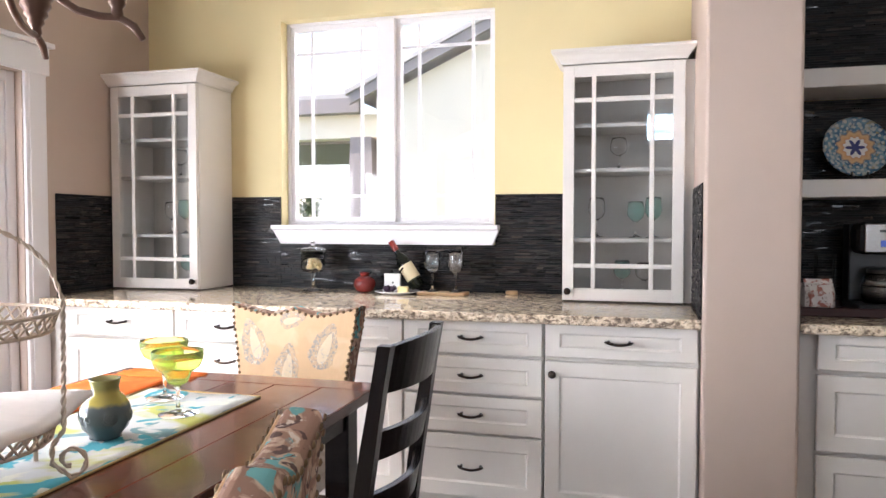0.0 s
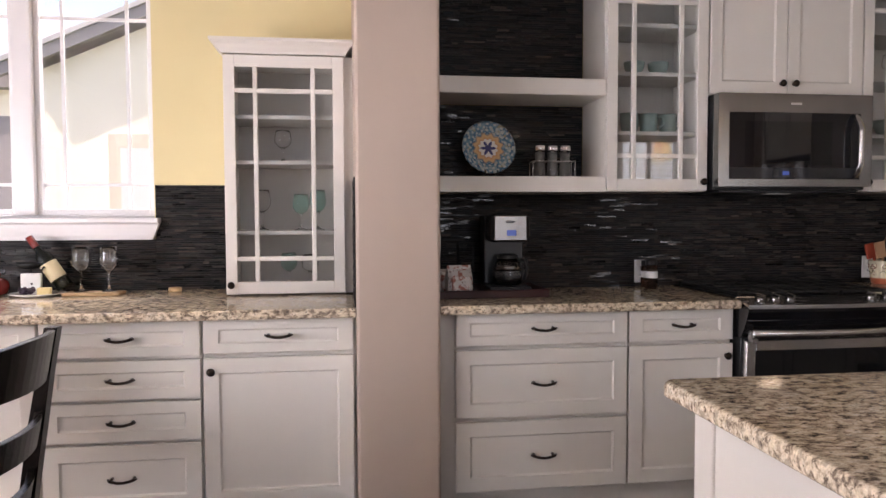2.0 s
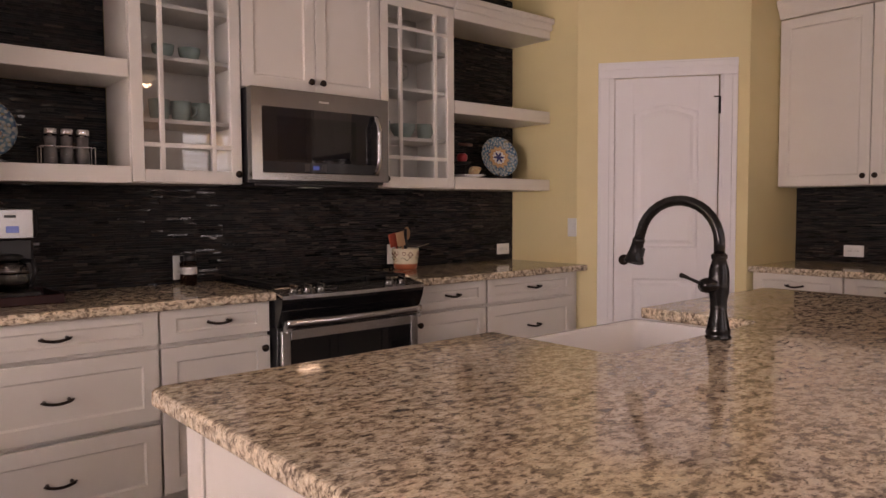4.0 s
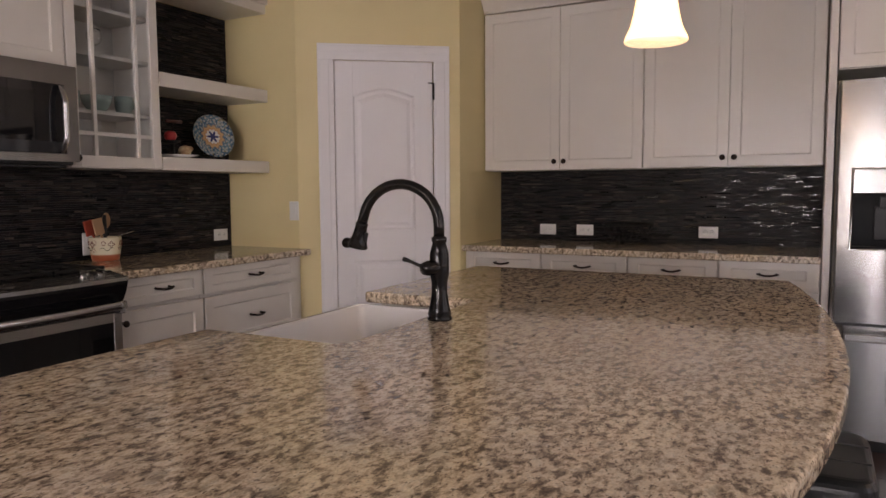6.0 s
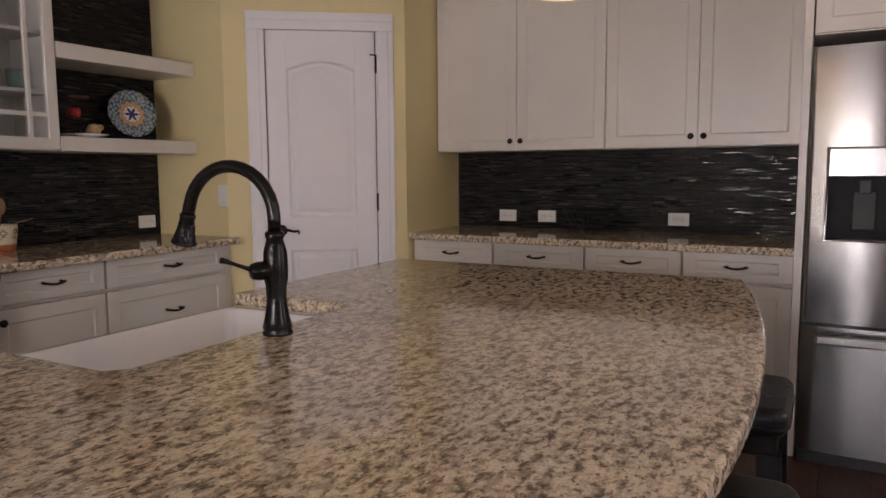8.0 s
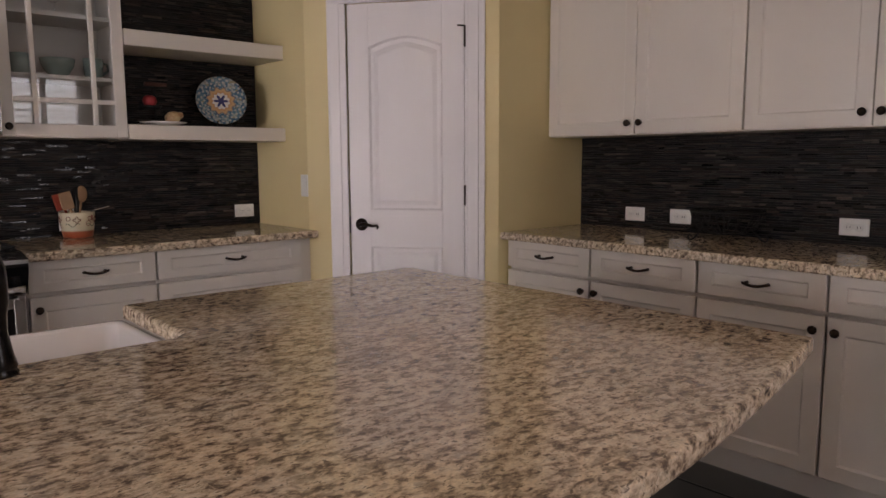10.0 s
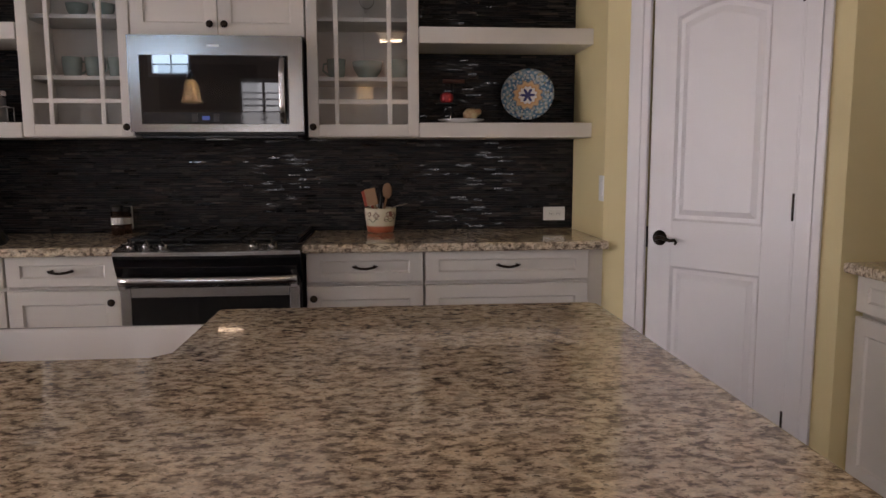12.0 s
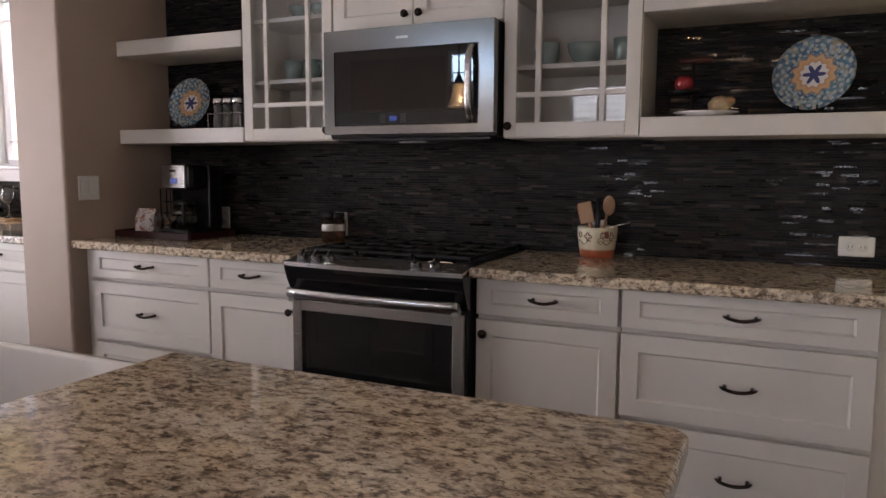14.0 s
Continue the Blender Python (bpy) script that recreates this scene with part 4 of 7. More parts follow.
def pendant(m):
    root = thing("pendant_lamp", m, "lit frosted glass bell pendant lamp over the island", "pendant lamp", "island pendants")
    # origin at the lower rim
    part("shade", Shape().lathe([(0.094, 0.0), (0.097, 0.004), (0.094, 0.016), (0.080, 0.045), (0.070, 0.085), (0.062, 0.13), (0.046, 0.165), (0.024, 0.18), (0.022, 0.178), (0.044, 0.161), (0.059, 0.128), (0.067, 0.083), (0.077, 0.043), (0.091, 0.014), (0.091, 0.002), (0.094, 0.0)], 36), PENDGLASS, root, "frosted glass bell shade, lit")
    part("holder", Shape().lathe([(0.03, 0.172), (0.032, 0.2), (0.018, 0.23), (0.008, 0.25)], 20), BRONZE, root)
    part("rod", Shape().tube([(0, 0, 0.24), (0, 0, TOP - 1.725 - 0.02)], 0.006, 10), BRONZE, root)
    part("canopy", Shape().lathe([(0.001, TOP - 1.725 - 0.03), (0.05, TOP - 1.725 - 0.025), (0.065, TOP - 1.725)], 24), BRONZE, root)
    return root


lampthing = pendant(pose(2.82, 0.60, 1.725))
copy_thing(lampthing, pose(1.45, 0.60, 1.725))


# ---- appliances ----
def range_stove():
    x0, x1, w = 1.846, 2.616, 0.770
    root = thing("range", Matrix.Translation((x0, 2.84, 0)), "stainless and black slide-in gas range between the counters", "range")
    part("body", Shape().box(0.004, 0.03, 0.02, w - 0.004, 0.655, 0.905, 0.002), BLACK, root)
    # control fascia: a bowed strip sloping forward
    f = Shape()
    n = 16
    prof = [(0.03, 0.755), (0.005, 0.79), (-0.018, 0.835), (-0.030, 0.87), (-0.032, 0.888), (0.03, 0.905), (0.10, 0.905), (0.10, 0.755)]
    k = len(prof)
    verts = []
    for i in range(n + 1):
        u = i / n
        bow = -0.022 * math.sin(math.pi * u)
        for y, z in prof:
            verts.append((w * u, y + (bow if y < 0.05 else 0), z))
    faces = [(i * k + j, i * k + (j + 1) % k, (i + 1) * k + (j + 1) % k, (i + 1) * k + j) for i in range(n) for j in range(k)] + [tuple(range(k)), tuple(n * k + j for j in range(k))]
    part("control_panel", f.add(verts, faces), GLOSSBLACK, root)
    edge = Shape()
    verts, faces = [], []
    for i in range(n + 1):
        u = i / n
        bow = -0.022 * math.sin(math.pi * u)
        for y, z in ((-0.036, 0.884), (-0.036, 0.900), (0.075, 0.918), (0.075, 0.906)):
            verts.append((w * u, y + (bow if y < 0 else 0), z))
    faces = [(i * 4 + j, i * 4 + (j + 1) % 4, (i + 1) * 4 + (j + 1) % 4, (i + 1) * 4 + j) for i in range(n) for j in range(4)] + [(0, 1, 2, 3), tuple(n * 4 + j for j in range(4))]
    part("control_deck", edge.add(verts, faces), OVENSTEEL, root, "brushed steel control deck")
    for u in (0.09, 0.175, 0.26, 0.745, 0.845):
        m = Matrix.Translation((w * u, 0.005 - 0.016 * math.sin(math.pi * u), 0.906)) @ Matrix.Rotation(radians(14), 4, "X")
        kn = part("control_knob", Shape().lathe([(0.022, 0), (0.023, 0.006), (0.019, 0.022), (0.017, 0.026), (0.001, 0.027)], 20, m), STEEL, root, "steel burner knob")
        part("grip", Shape().box(-0.006, -0.021, 0.02, 0.006, 0.021, 0.04, 0.003, m @ Matrix.Rotation(radians(20), 4, "Z")), STEEL, kn)
    part("cooktop", Shape().box(-0.001, 0.07, 0.905, w + 0.001, 0.66, 0.922, 0.004), GLOSSBLACK, root)
    for bx, by, br in ((0.19, 0.22, 0.045), (0.19, 0.5, 0.038), (0.385, 0.36, 0.05), (0.58, 0.22, 0.045), (0.58, 0.5, 0.038)):
        part("burner", Shape().lathe([(br, 0.922), (br, 0.926), (br * 0.7, 0.929), (br * 0.7, 0.934), (0.001, 0.935)], 20, Matrix.Translation((bx, by, 0))), IRON, root)
    for gx0, gx1 in ((0.02, 0.258), (0.266, 0.504), (0.512, 0.75)):
        g = Shape()
        z0, z1 = 0.929, 0.942
        for x in (gx0, gx1 - 0.012):
            g.box(x, 0.09, z0, x + 0.012, 0.645, z1, 0.003)
        for y in (0.09, 0.22, 0.36, 0.5, 0.633):
            g.box(gx0, y, z0 + 0.002, gx1, y + 0.012, z1 + 0.002, 0.003)
        mid = (gx0 + gx1) / 2
        g.box(mid - 0.006, 0.09, z0 + 0.001, mid + 0.006, 0.645, z1 + 0.001, 0.003)
        for x in (gx0 + 0.004, gx1 - 0.016):
            for y in (0.095, 0.63):
                g.box(x, y, 0.922, x + 0.012, y + 0.012, z0)
        part("grate", g, IRON, root, "black cast-iron grate")
    # oven door
    d = Shape()
    y0 = 0.0
    d.box(0.012, y0, 0.215, 0.055, 0.035, 0.745, 0.003).box(w - 0.055, y0, 0.215, w - 0.012, 0.035, 0.745, 0.003).box(0.055, y0, 0.215, w - 0.055, 0.035, 0.25, 0.003).box(0.055, y0, 0.70, w - 0.055, 0.035, 0.745, 0.003)
    door = part("oven_door", d, OVENSTEEL, root, "stainless oven door frame")
    part("window", Shape().box(0.055, 0.006, 0.25, w - 0.055, 0.03, 0.70), GLOSSBLACK, door, "black oven glass")
    hd = Shape()
    path = [(0.018 + (w - 0.036) * i / 16, -0.034 - 0.026 * math.sin(math.pi * i / 16), 0.778) for i in range(17)]
    verts, faces = [], []
    for x, y, z in path:
        verts += [(x, y, z - 0.020), (x, y - 0.010, z - 0.012), (x, y - 0.010, z + 0.012), (x, y, z + 0.020), (x, y + 0.008, z + 0.016), (x, y + 0.008, z - 0.016)]
    faces = [(i * 6 + j, i * 6 + (j + 1) % 6, (i + 1) * 6 + (j + 1) % 6, (i + 1) * 6 + j) for i in range(16) for j in range(6)] + [tuple(range(6)), tuple(16 * 6 + j for j in range(6))]
    hd.add(verts, faces, True)
    hd.box(0.018, -0.032, 0.740, 0.045, 0.002, 0.792, 0.002).box(w - 0.045, -0.032, 0.740, w - 0.018, 0.002, 0.792, 0.002)
    part("door_handle", hd, OVENSTEEL, door, "curved steel oven handle")
    part("warming_drawer", Shape().box(0.012, 0.0, 0.03, w - 0.012, 0.035, 0.205, 0.003), STEEL, root)


range_stove()

SCREEN = material("blue_display", (0.02, 0.03, 0.06), 0.2)
shader(SCREEN).inputs["Emission Color"].default_value = (0.12, 0.25, 1.0, 1)
shader(SCREEN).inputs["Emission Strength"].default_value = 0.10


def microwave():
    w, z0, h = 0.758, 1.392, 0.432
    root = thing("microwave", Matrix.Translation((1.856, 3.088, z0)), "stainless over-the-range microwave with black glass door", "microwave")
    part("case", Shape().box(0, 0.045, 0.0, w, 0.38, h, 0.003), BLACK, root)
    fr = Shape()
    n = 12

    def bowed(u0, u1, za, zb, y0, y1):
        verts = []
        for i in range(n + 1):
            u = u0 + (u1 - u0) * i / n
            bow = -0.004 * math.sin(math.pi * u / w)
            verts += [(u, y0 + bow, za), (u, y0 + bow, zb), (u, y1, zb), (u, y1, za)]
        return verts, [(i * 4 + j, i * 4 + (j + 1) % 4, (i + 1) * 4 + (j + 1) % 4, (i + 1) * 4 + j) for i in range(n) for j in range(4)] + [(0, 1, 2, 3), tuple(n * 4 + j for j in range(4))]
    fr.add(*bowed(0, w, h - 0.085, h, 0.0, 0.045)).add(*bowed(0, w, 0.012, 0.045, 0.0, 0.045)).add(*bowed(0, 0.05, 0.045, h - 0.085, 0.0, 0.045)).add(*bowed(w - 0.062, w, 0.045, h - 0.085, 0.0, 0.045))
    part("frame", fr, STEEL, root, "brushed stainless front frame")
    part("door_glass", Shape().add(*bowed(0.05, w - 0.062, 0.045, h - 0.085, 0.004, 0.044)), material("smoked_door_glass", (0.012, 0.012, 0.014), 0.015, spec=0.6), root, "black glass door")
    part("window_screen", Shape().add(*bowed(0.13, w - 0.20, 0.11, h - 0.125, 0.0035, 0.02)), material("dark_mesh", (0.006, 0.006, 0.007), 0.03, spec=0.45), root)
    part("control_strip", Shape().add(*bowed(0.055, w - 0.068, 0.05, 0.098, 0.003, 0.02)), material("grey_control_strip", (0.03, 0.031, 0.035), 0.05), root)
    part("display", Shape().box(0.312, -0.0025, 0.064, 0.345, 0.01, 0.082), SCREEN, root, "blue digital clock display")
    for x in (0.268, 0.362):
        part("keypad", Shape().box(x, -0.0022, 0.056, x + 0.024, 0.01, 0.092), BLACK, root)
    hd = Shape()
    path = [(w - 0.088, -0.012 - 0.034 * min(1, math.sin(math.pi * i / 14) * 1.6), 0.05 + (h - 0.14) * i / 14) for i in range(15)]
    verts, faces = [], []
    for x, y, z in path:
        verts += [(x - 0.014, y + 0.006, z), (x - 0.010, y - 0.005, z), (x + 0.010, y - 0.005, z), (x + 0.014, y + 0.006, z), (x, y + 0.010, z)]
    faces = [(i * 5 + j, i * 5 + (j + 1) % 5, (i + 1) * 5 + (j + 1) % 5, (i + 1) * 5 + j) for i in range(14) for j in range(5)] + [tuple(range(5)), tuple(14 * 5 + j for j in range(5))]
    part("handle", hd.add(verts, faces, True), OVENSTEEL, root, "curved stainless handle")
    part("logo_plate", Shape().box(w / 2 - 0.035, -0.006, h - 0.05, w / 2 + 0.02, -0.002, h - 0.04), CHROME, root)
    under = Shape().box(0.03, 0.05, -0.016, w - 0.03, 0.35, 0.0, 0.004)
    part("vent_grille", under, BLACK, root)
    part("task_light", Shape().box(0.3, 0.10, -0.02, 0.42, 0.14, -0.016), OUTLET, root)


microwave()


RECESS = material("black_recess_plastic", (0.005, 0.005, 0.006), 0.5, spec=0.15)


def refrigerator():
    fw = 0.905
    root = thing("refrigerator", Matrix.Translation((4.38, 0.066, 0)) @ Matrix.Rotation(radians(-90), 4, "Z"), "stainless french-door refrigerator with black water dispenser", "refrigerator")
    part("body", Shape().box(0.006, 0.06, 0.03, fw - 0.006, 0.84, 1.763, 0.003), material("grey_case", (0.12, 0.12, 0.125), 0.45, 0.4), root)

    def bowed(u0, u1, za, zb, c0, c1, deep=0.02):
        """A door that is slightly round in front, between c0 and c1."""
        verts, n = [], 16
        for i in range(n + 1):
            u = u0 + (u1 - u0) * i / n
            t = (u - c0) / (c1 - c0)
            e = min(t, 1 - t)
            y = -deep * math.sin(math.pi * t) + 0.012 * max(0, 1 - e / 0.04) ** 2
            verts += [(u, y, za), (u, y, zb), (u, 0.055, zb), (u, 0.055, za)]
        return verts, [(i * 4 + j, i * 4 + (j + 1) % 4, (i + 1) * 4 + (j + 1) % 4, (i + 1) * 4 + j) for i in range(n) for j in range(4)] + [(0, 1, 2, 3), tuple(n * 4 + j for j in range(4))]
    mid = fw / 2
    lx0, lx1, lz0, lz1 = 0.075, 0.355, 0.978, 1.356
    d = Shape()
    for u0, u1, za, zb in ((0.002, lx0, 0.628, 1.768), (lx1, mid - 0.003, 0.628, 1.768), (lx0, lx1, 0.628, lz0), (lx0, lx1, lz1, 1.768)):
        v, f = bowed(u0, u1, za, zb, 0.002, mid - 0.003)
        d.add(v, f, False)
    left = part("door", d, FRIDGESTEEL, root, "stainless fridge door")
    v, f = bowed(mid + 0.003, fw - 0.002, 0.628, 1.79, mid + 0.003, fw - 0.002)
    right = part("door", Shape().add(v, f), FRIDGESTEEL, root, "stainless fridge door")
    v, f = bowed(0.002, fw - 0.002, 0.065, 0.612, 0.002, fw - 0.002)
    low = part("freezer_drawer", Shape().add(v, f), FRIDGESTEEL, root, "stainless freezer drawer")
    rim = Shape()
    rim.tube([(lx0, -0.020, lz0), (lx1, -0.022, lz0), (lx1, -0.022, lz1), (lx0, -0.020, lz1)], 0.008, 8, True)
    part("dispenser_rim", rim, CHROME, left)
    part("dispenser_panel", Shape().box(lx0, -0.018, 1.24, lx1, 0.05, lz1, 0.003), material("silver_panel", (0.33, 0.34, 0.345), 0.22, 0.9), left, "silver control panel")
    part("dispenser_recess", Shape().box(lx0, 0.045, lz0, lx1, 0.055, 1.24).box(lx0, -0.01, lz0, lx0 + 0.006, 0.05, 1.24).box(lx1 - 0.006, -0.01, lz0, lx1, 0.05, 1.24).box(lx0, -0.015, lz0, lx1, 0.05, lz0 + 0.012).box(lx0, -0.008, 1.225, lx1, 0.05, 1.24), RECESS, left, "black water dispenser recess")
    part("dispenser_paddle", Shape().box(0.17, 0.02, 1.02, 0.255, 0.032, 1.18, 0.004).box(0.19, -0.004, 1.17, 0.235, 0.03, 1.225, 0.004), material("grey_paddle", (0.02, 0.02, 0.022), 0.4, spec=0.25), left)
    for x, dr in ((mid - 0.045, left), (mid + 0.045, right)):
        part("handle", Shape().tube([(x, -0.02, 0.80), (x, -0.06, 0.83), (x, -0.062, 1.2), (x, -0.06, 1.57), (x, -0.02, 1.60)], 0.012, 10), FRIDGESTEEL, dr)
    part("handle", Shape().box(0.06, -0.075, 0.545, fw - 0.06, -0.045, 0.588, 0.008).box(0.10, -0.05, 0.555, 0.13, 0.0, 0.578).box(fw - 0.13, -0.05, 0.555, fw - 0.10, 0.0, 0.578), FRIDGESTEEL, low)
    part("toe_grille", Shape().box(0.01, 0.03, 0.0, fw - 0.01, 0.08, 0.06), BLACK, root)


refrigerator()

# ---- dining area ----
TABLEWOOD = material("red_brown_table_wood", (0.10, 0.035, 0.02), 0.2, coat=0.2)
to = TABLEWOOD.node_tree.nodes.new("ShaderNodeObjectInfo")
tv = world_place(TABLEWOOD, (26, 2.0, 8))
tgr = ramp(TABLEWOOD, noise_tex(TABLEWOOD, tv, 3.2, 6, 0.6, 0.6), [(0.25, (0.060, 0.016, 0.010)), (0.55, (0.15, 0.045, 0.026)), (0.8, (0.24, 0.085, 0.046))])
link(TABLEWOOD, mixed(TABLEWOOD, "MULTIPLY", 1.0, tgr, ramp(TABLEWOOD, to.outputs["Random"], [(0, (0.7, 0.7, 0.7)), (1, (1.2, 1.15, 1.1))])), shader(TABLEWOOD).inputs["Base Color"])
bump(TABLEWOOD, noise_tex(TABLEWOOD, tv, 4, 4), 0.06, 0.001)

TX0, TX1, TY0, TY1, TZ = -1.765, -0.795, 0.20, 2.20, 0.76


def dining_table():
    root = thing("dining_table", Matrix.Translation((0, 0, 0)), "long dark red-brown plank dining table with breadboard ends", "dining table")
    n = 6
    for k in range(n):
        a, b = TX0 + (TX1 - TX0) * k / n, TX0 + (TX1 - TX0) * (k + 1) / n
        part("board", Shape().box(a + 0.0006, TY0 + 0.111, TZ - 0.034, b - 0.0006, TY1 - 0.111, TZ, 0.002), TABLEWOOD, root)
    for y0, y1 in ((TY0, TY0 + 0.11), (TY1 - 0.11, TY1)):
        part("end_board", Shape().box(TX0, y0, TZ - 0.034, TX1, y1, TZ, 0.003), TABLEWOOD, root)
    part("edge_apron", Shape().box(TX0 + 0.07, TY0 + 0.07, TZ - 0.12, TX1 - 0.07, TY0 + 0.09, TZ - 0.034).box(TX0 + 0.07, TY1 - 0.09, TZ - 0.12, TX1 - 0.07, TY1 - 0.07, TZ - 0.034).box(TX0 + 0.07, TY0 + 0.09, TZ - 0.12, TX0 + 0.09, TY1 - 0.09, TZ - 0.034).box(TX1 - 0.09, TY0 + 0.09, TZ - 0.12, TX1 - 0.07, TY1 - 0.09, TZ - 0.034), DARKWOOD, root)
    for x in (TX0 + 0.1, TX1 - 0.1):
        for y in (TY0 + 0.1, TY1 - 0.1):
            part("leg", Shape().box(x - 0.04, y - 0.04, 0, x + 0.04, y + 0.04, TZ - 0.034, 0.006), DARKWOOD, root)


dining_table()


def ladder_chair(m, label):
    """Local: faces -x, origin on the floor below the middle of the back at seat level."""
    root = thing("ladder_back_chair", m, label, "dining chair", "ladder-back chairs")
    half = 0.205

    def post_x(z):
        return 0.0 if z < 0.46 else 0.08 * ((z - 0.46) / 0.54) ** 1.2
    for s in (-1, 1):
        verts = []
        zs = [0.0, 0.2, 0.46, 0.6, 0.75, 0.9, 1.0]
        for z in zs:
            x = post_x(z) + (0.06 * (1 - z / 0.46) if z < 0.46 else 0)
            d = 0.019 if z < 0.9 else 0.016
            y = s * half
            verts += [(x - d, y - 0.016, z), (x + d, y - 0.016, z), (x + d, y + 0.016, z), (x - d, y + 0.016, z)]
        faces = [(i * 4 + j, i * 4 + (j + 1) % 4, (i + 1) * 4 + (j + 1) % 4, (i + 1) * 4 + j) for i in range(len(zs) - 1) for j in range(4)] + [(0, 1, 2, 3), tuple((len(zs) - 1) * 4 + j for j in range(4))]
        part("back_post", Shape().add(verts, faces), DARKWOOD, root)
        part("leg", Shape().box(-0.42, s * 0.205 - 0.02, 0, -0.38, s * 0.205 + 0.02, 0.435, 0.003), DARKWOOD, root)
        part("stretcher", Shape().box(-0.38, s * 0.205 - 0.01, 0.17, 0.0, s * 0.205 + 0.01, 0.20, 0.002), DARKWOOD, root)
    for z0, z1 in ((0.885, 0.995), (0.725, 0.795), (0.575, 0.645)):
        verts, n = [], 14
        for i in range(n + 1):
            u = -1 + 2 * i / n
            bow = 0.045 * (1 - u * u)
            crest = 0.012 * (1 - u * u) if z1 > 0.9 else 0
            y = u * (half - 0.017)
            for z, dx in ((z0, -0.009), (z0, 0.009), (z1 + crest, 0.009), (z1 + crest, -0.009)):
                verts.append((post_x((z0 + z1) / 2) + bow + dx + (z - (z0 + z1) / 2) * 0.19, y, z))
        faces = [(i * 4 + j, i * 4 + (j + 1) % 4, (i + 1) * 4 + (j + 1) % 4, (i + 1) * 4 + j) for i in range(n) for j in range(4)] + [(0, 1, 2, 3), tuple(n * 4 + j for j in range(4))]
        part("slat", Shape().add(verts, faces), DARKWOOD, root)
    part("seat", Shape().box(-0.44, -0.225, 0.435, 0.0, 0.225, 0.468, 0.010), DARKWOOD, root)
    return root


ladder = ladder_chair(pose(-0.622, 1.755, 0), "black-stained wooden ladder-back chair with curved slats")
copy_thing(ladder, pose(-2.22, 1.86, 0, 0, 0, 180))


def fabric(name, ground, blobs, scale, rough=0.85):
    """Printed cloth: a ground with clustered motifs in several colours, and a weave."""
    m = material(name, ground, rough, spec=0.2)
    v = place(m)
    w1 = noise_tex(m, v, scale * 1.3, 4, 0.6, 1.2)
    col = ground
    for k, (colour, lo, hi, freq, dist) in enumerate(blobs):
        mp = m.node_tree.nodes.new("ShaderNodeMapping")
        mp.inputs["Location"].default_value = (3.1 * k + 0.7, 1.7 * k, 0.9 * k)
        link(m, v, mp.inputs[0])
        f = ramp(m, noise_tex(m, mp.outputs[0], scale * freq, 3, 0.5, dist), [(lo, (0, 0, 0)), (hi, (1, 1, 1))])
        col = mixed(m, "MIX", f, col, colour)
    shade = ramp(m, w1, [(0.3, (0.88, 0.88, 0.88)), (0.7, (1.05, 1.05, 1.05))])
    link(m, mixed(m, "MULTIPLY", 1.0, col, shade), shader(m).inputs["Base Color"])
    bump(m, noise_tex(m, v, 420, 2), 0.3, 0.001)
    return m


PEACH = fabric("peach_leaf_print_cloth", (0.60, 0.40, 0.235), [((0.66, 0.47, 0.29), 0.52, 0.62, 2.0, 0.5)], 3.2)
LEAFGREY = fabric("grey_mottled_print", (0.55, 0.39, 0.25), [((0.33, 0.30, 0.26), 0.50, 0.56, 10.0, 2.0), ((0.62, 0.52, 0.38), 0.60, 0.66, 12.0, 1.5)], 5.0)
LEAFPALE = fabric("pale_leaf_print", (0.64, 0.52, 0.36), [((0.46, 0.42, 0.36), 0.60, 0.64, 6.0, 2.0)], 5.0)
PAISLEY = fabric("brown_teal_paisley_cloth", (0.30, 0.17, 0.12), [((0.52, 0.36, 0.26), 0.50, 0.58, 3.5, 2.5), ((0.13, 0.34, 0.33), 0.56, 0.60, 3.0, 2.2), ((0.10, 0.055, 0.045), 0.58, 0.62, 6.0, 2.0), ((0.62, 0.52, 0.42), 0.64, 0.68, 7.0, 1.5)], 3.6)
SEATCLOTH = fabric("cream_seat_cloth", (0.66, 0.58, 0.50), [((0.55, 0.46, 0.38), 0.60, 0.68, 3.0, 1.0)], 3.0)
NAIL = material("antique_brass_nail", (0.20, 0.13, 0.07), 0.35, 0.9)


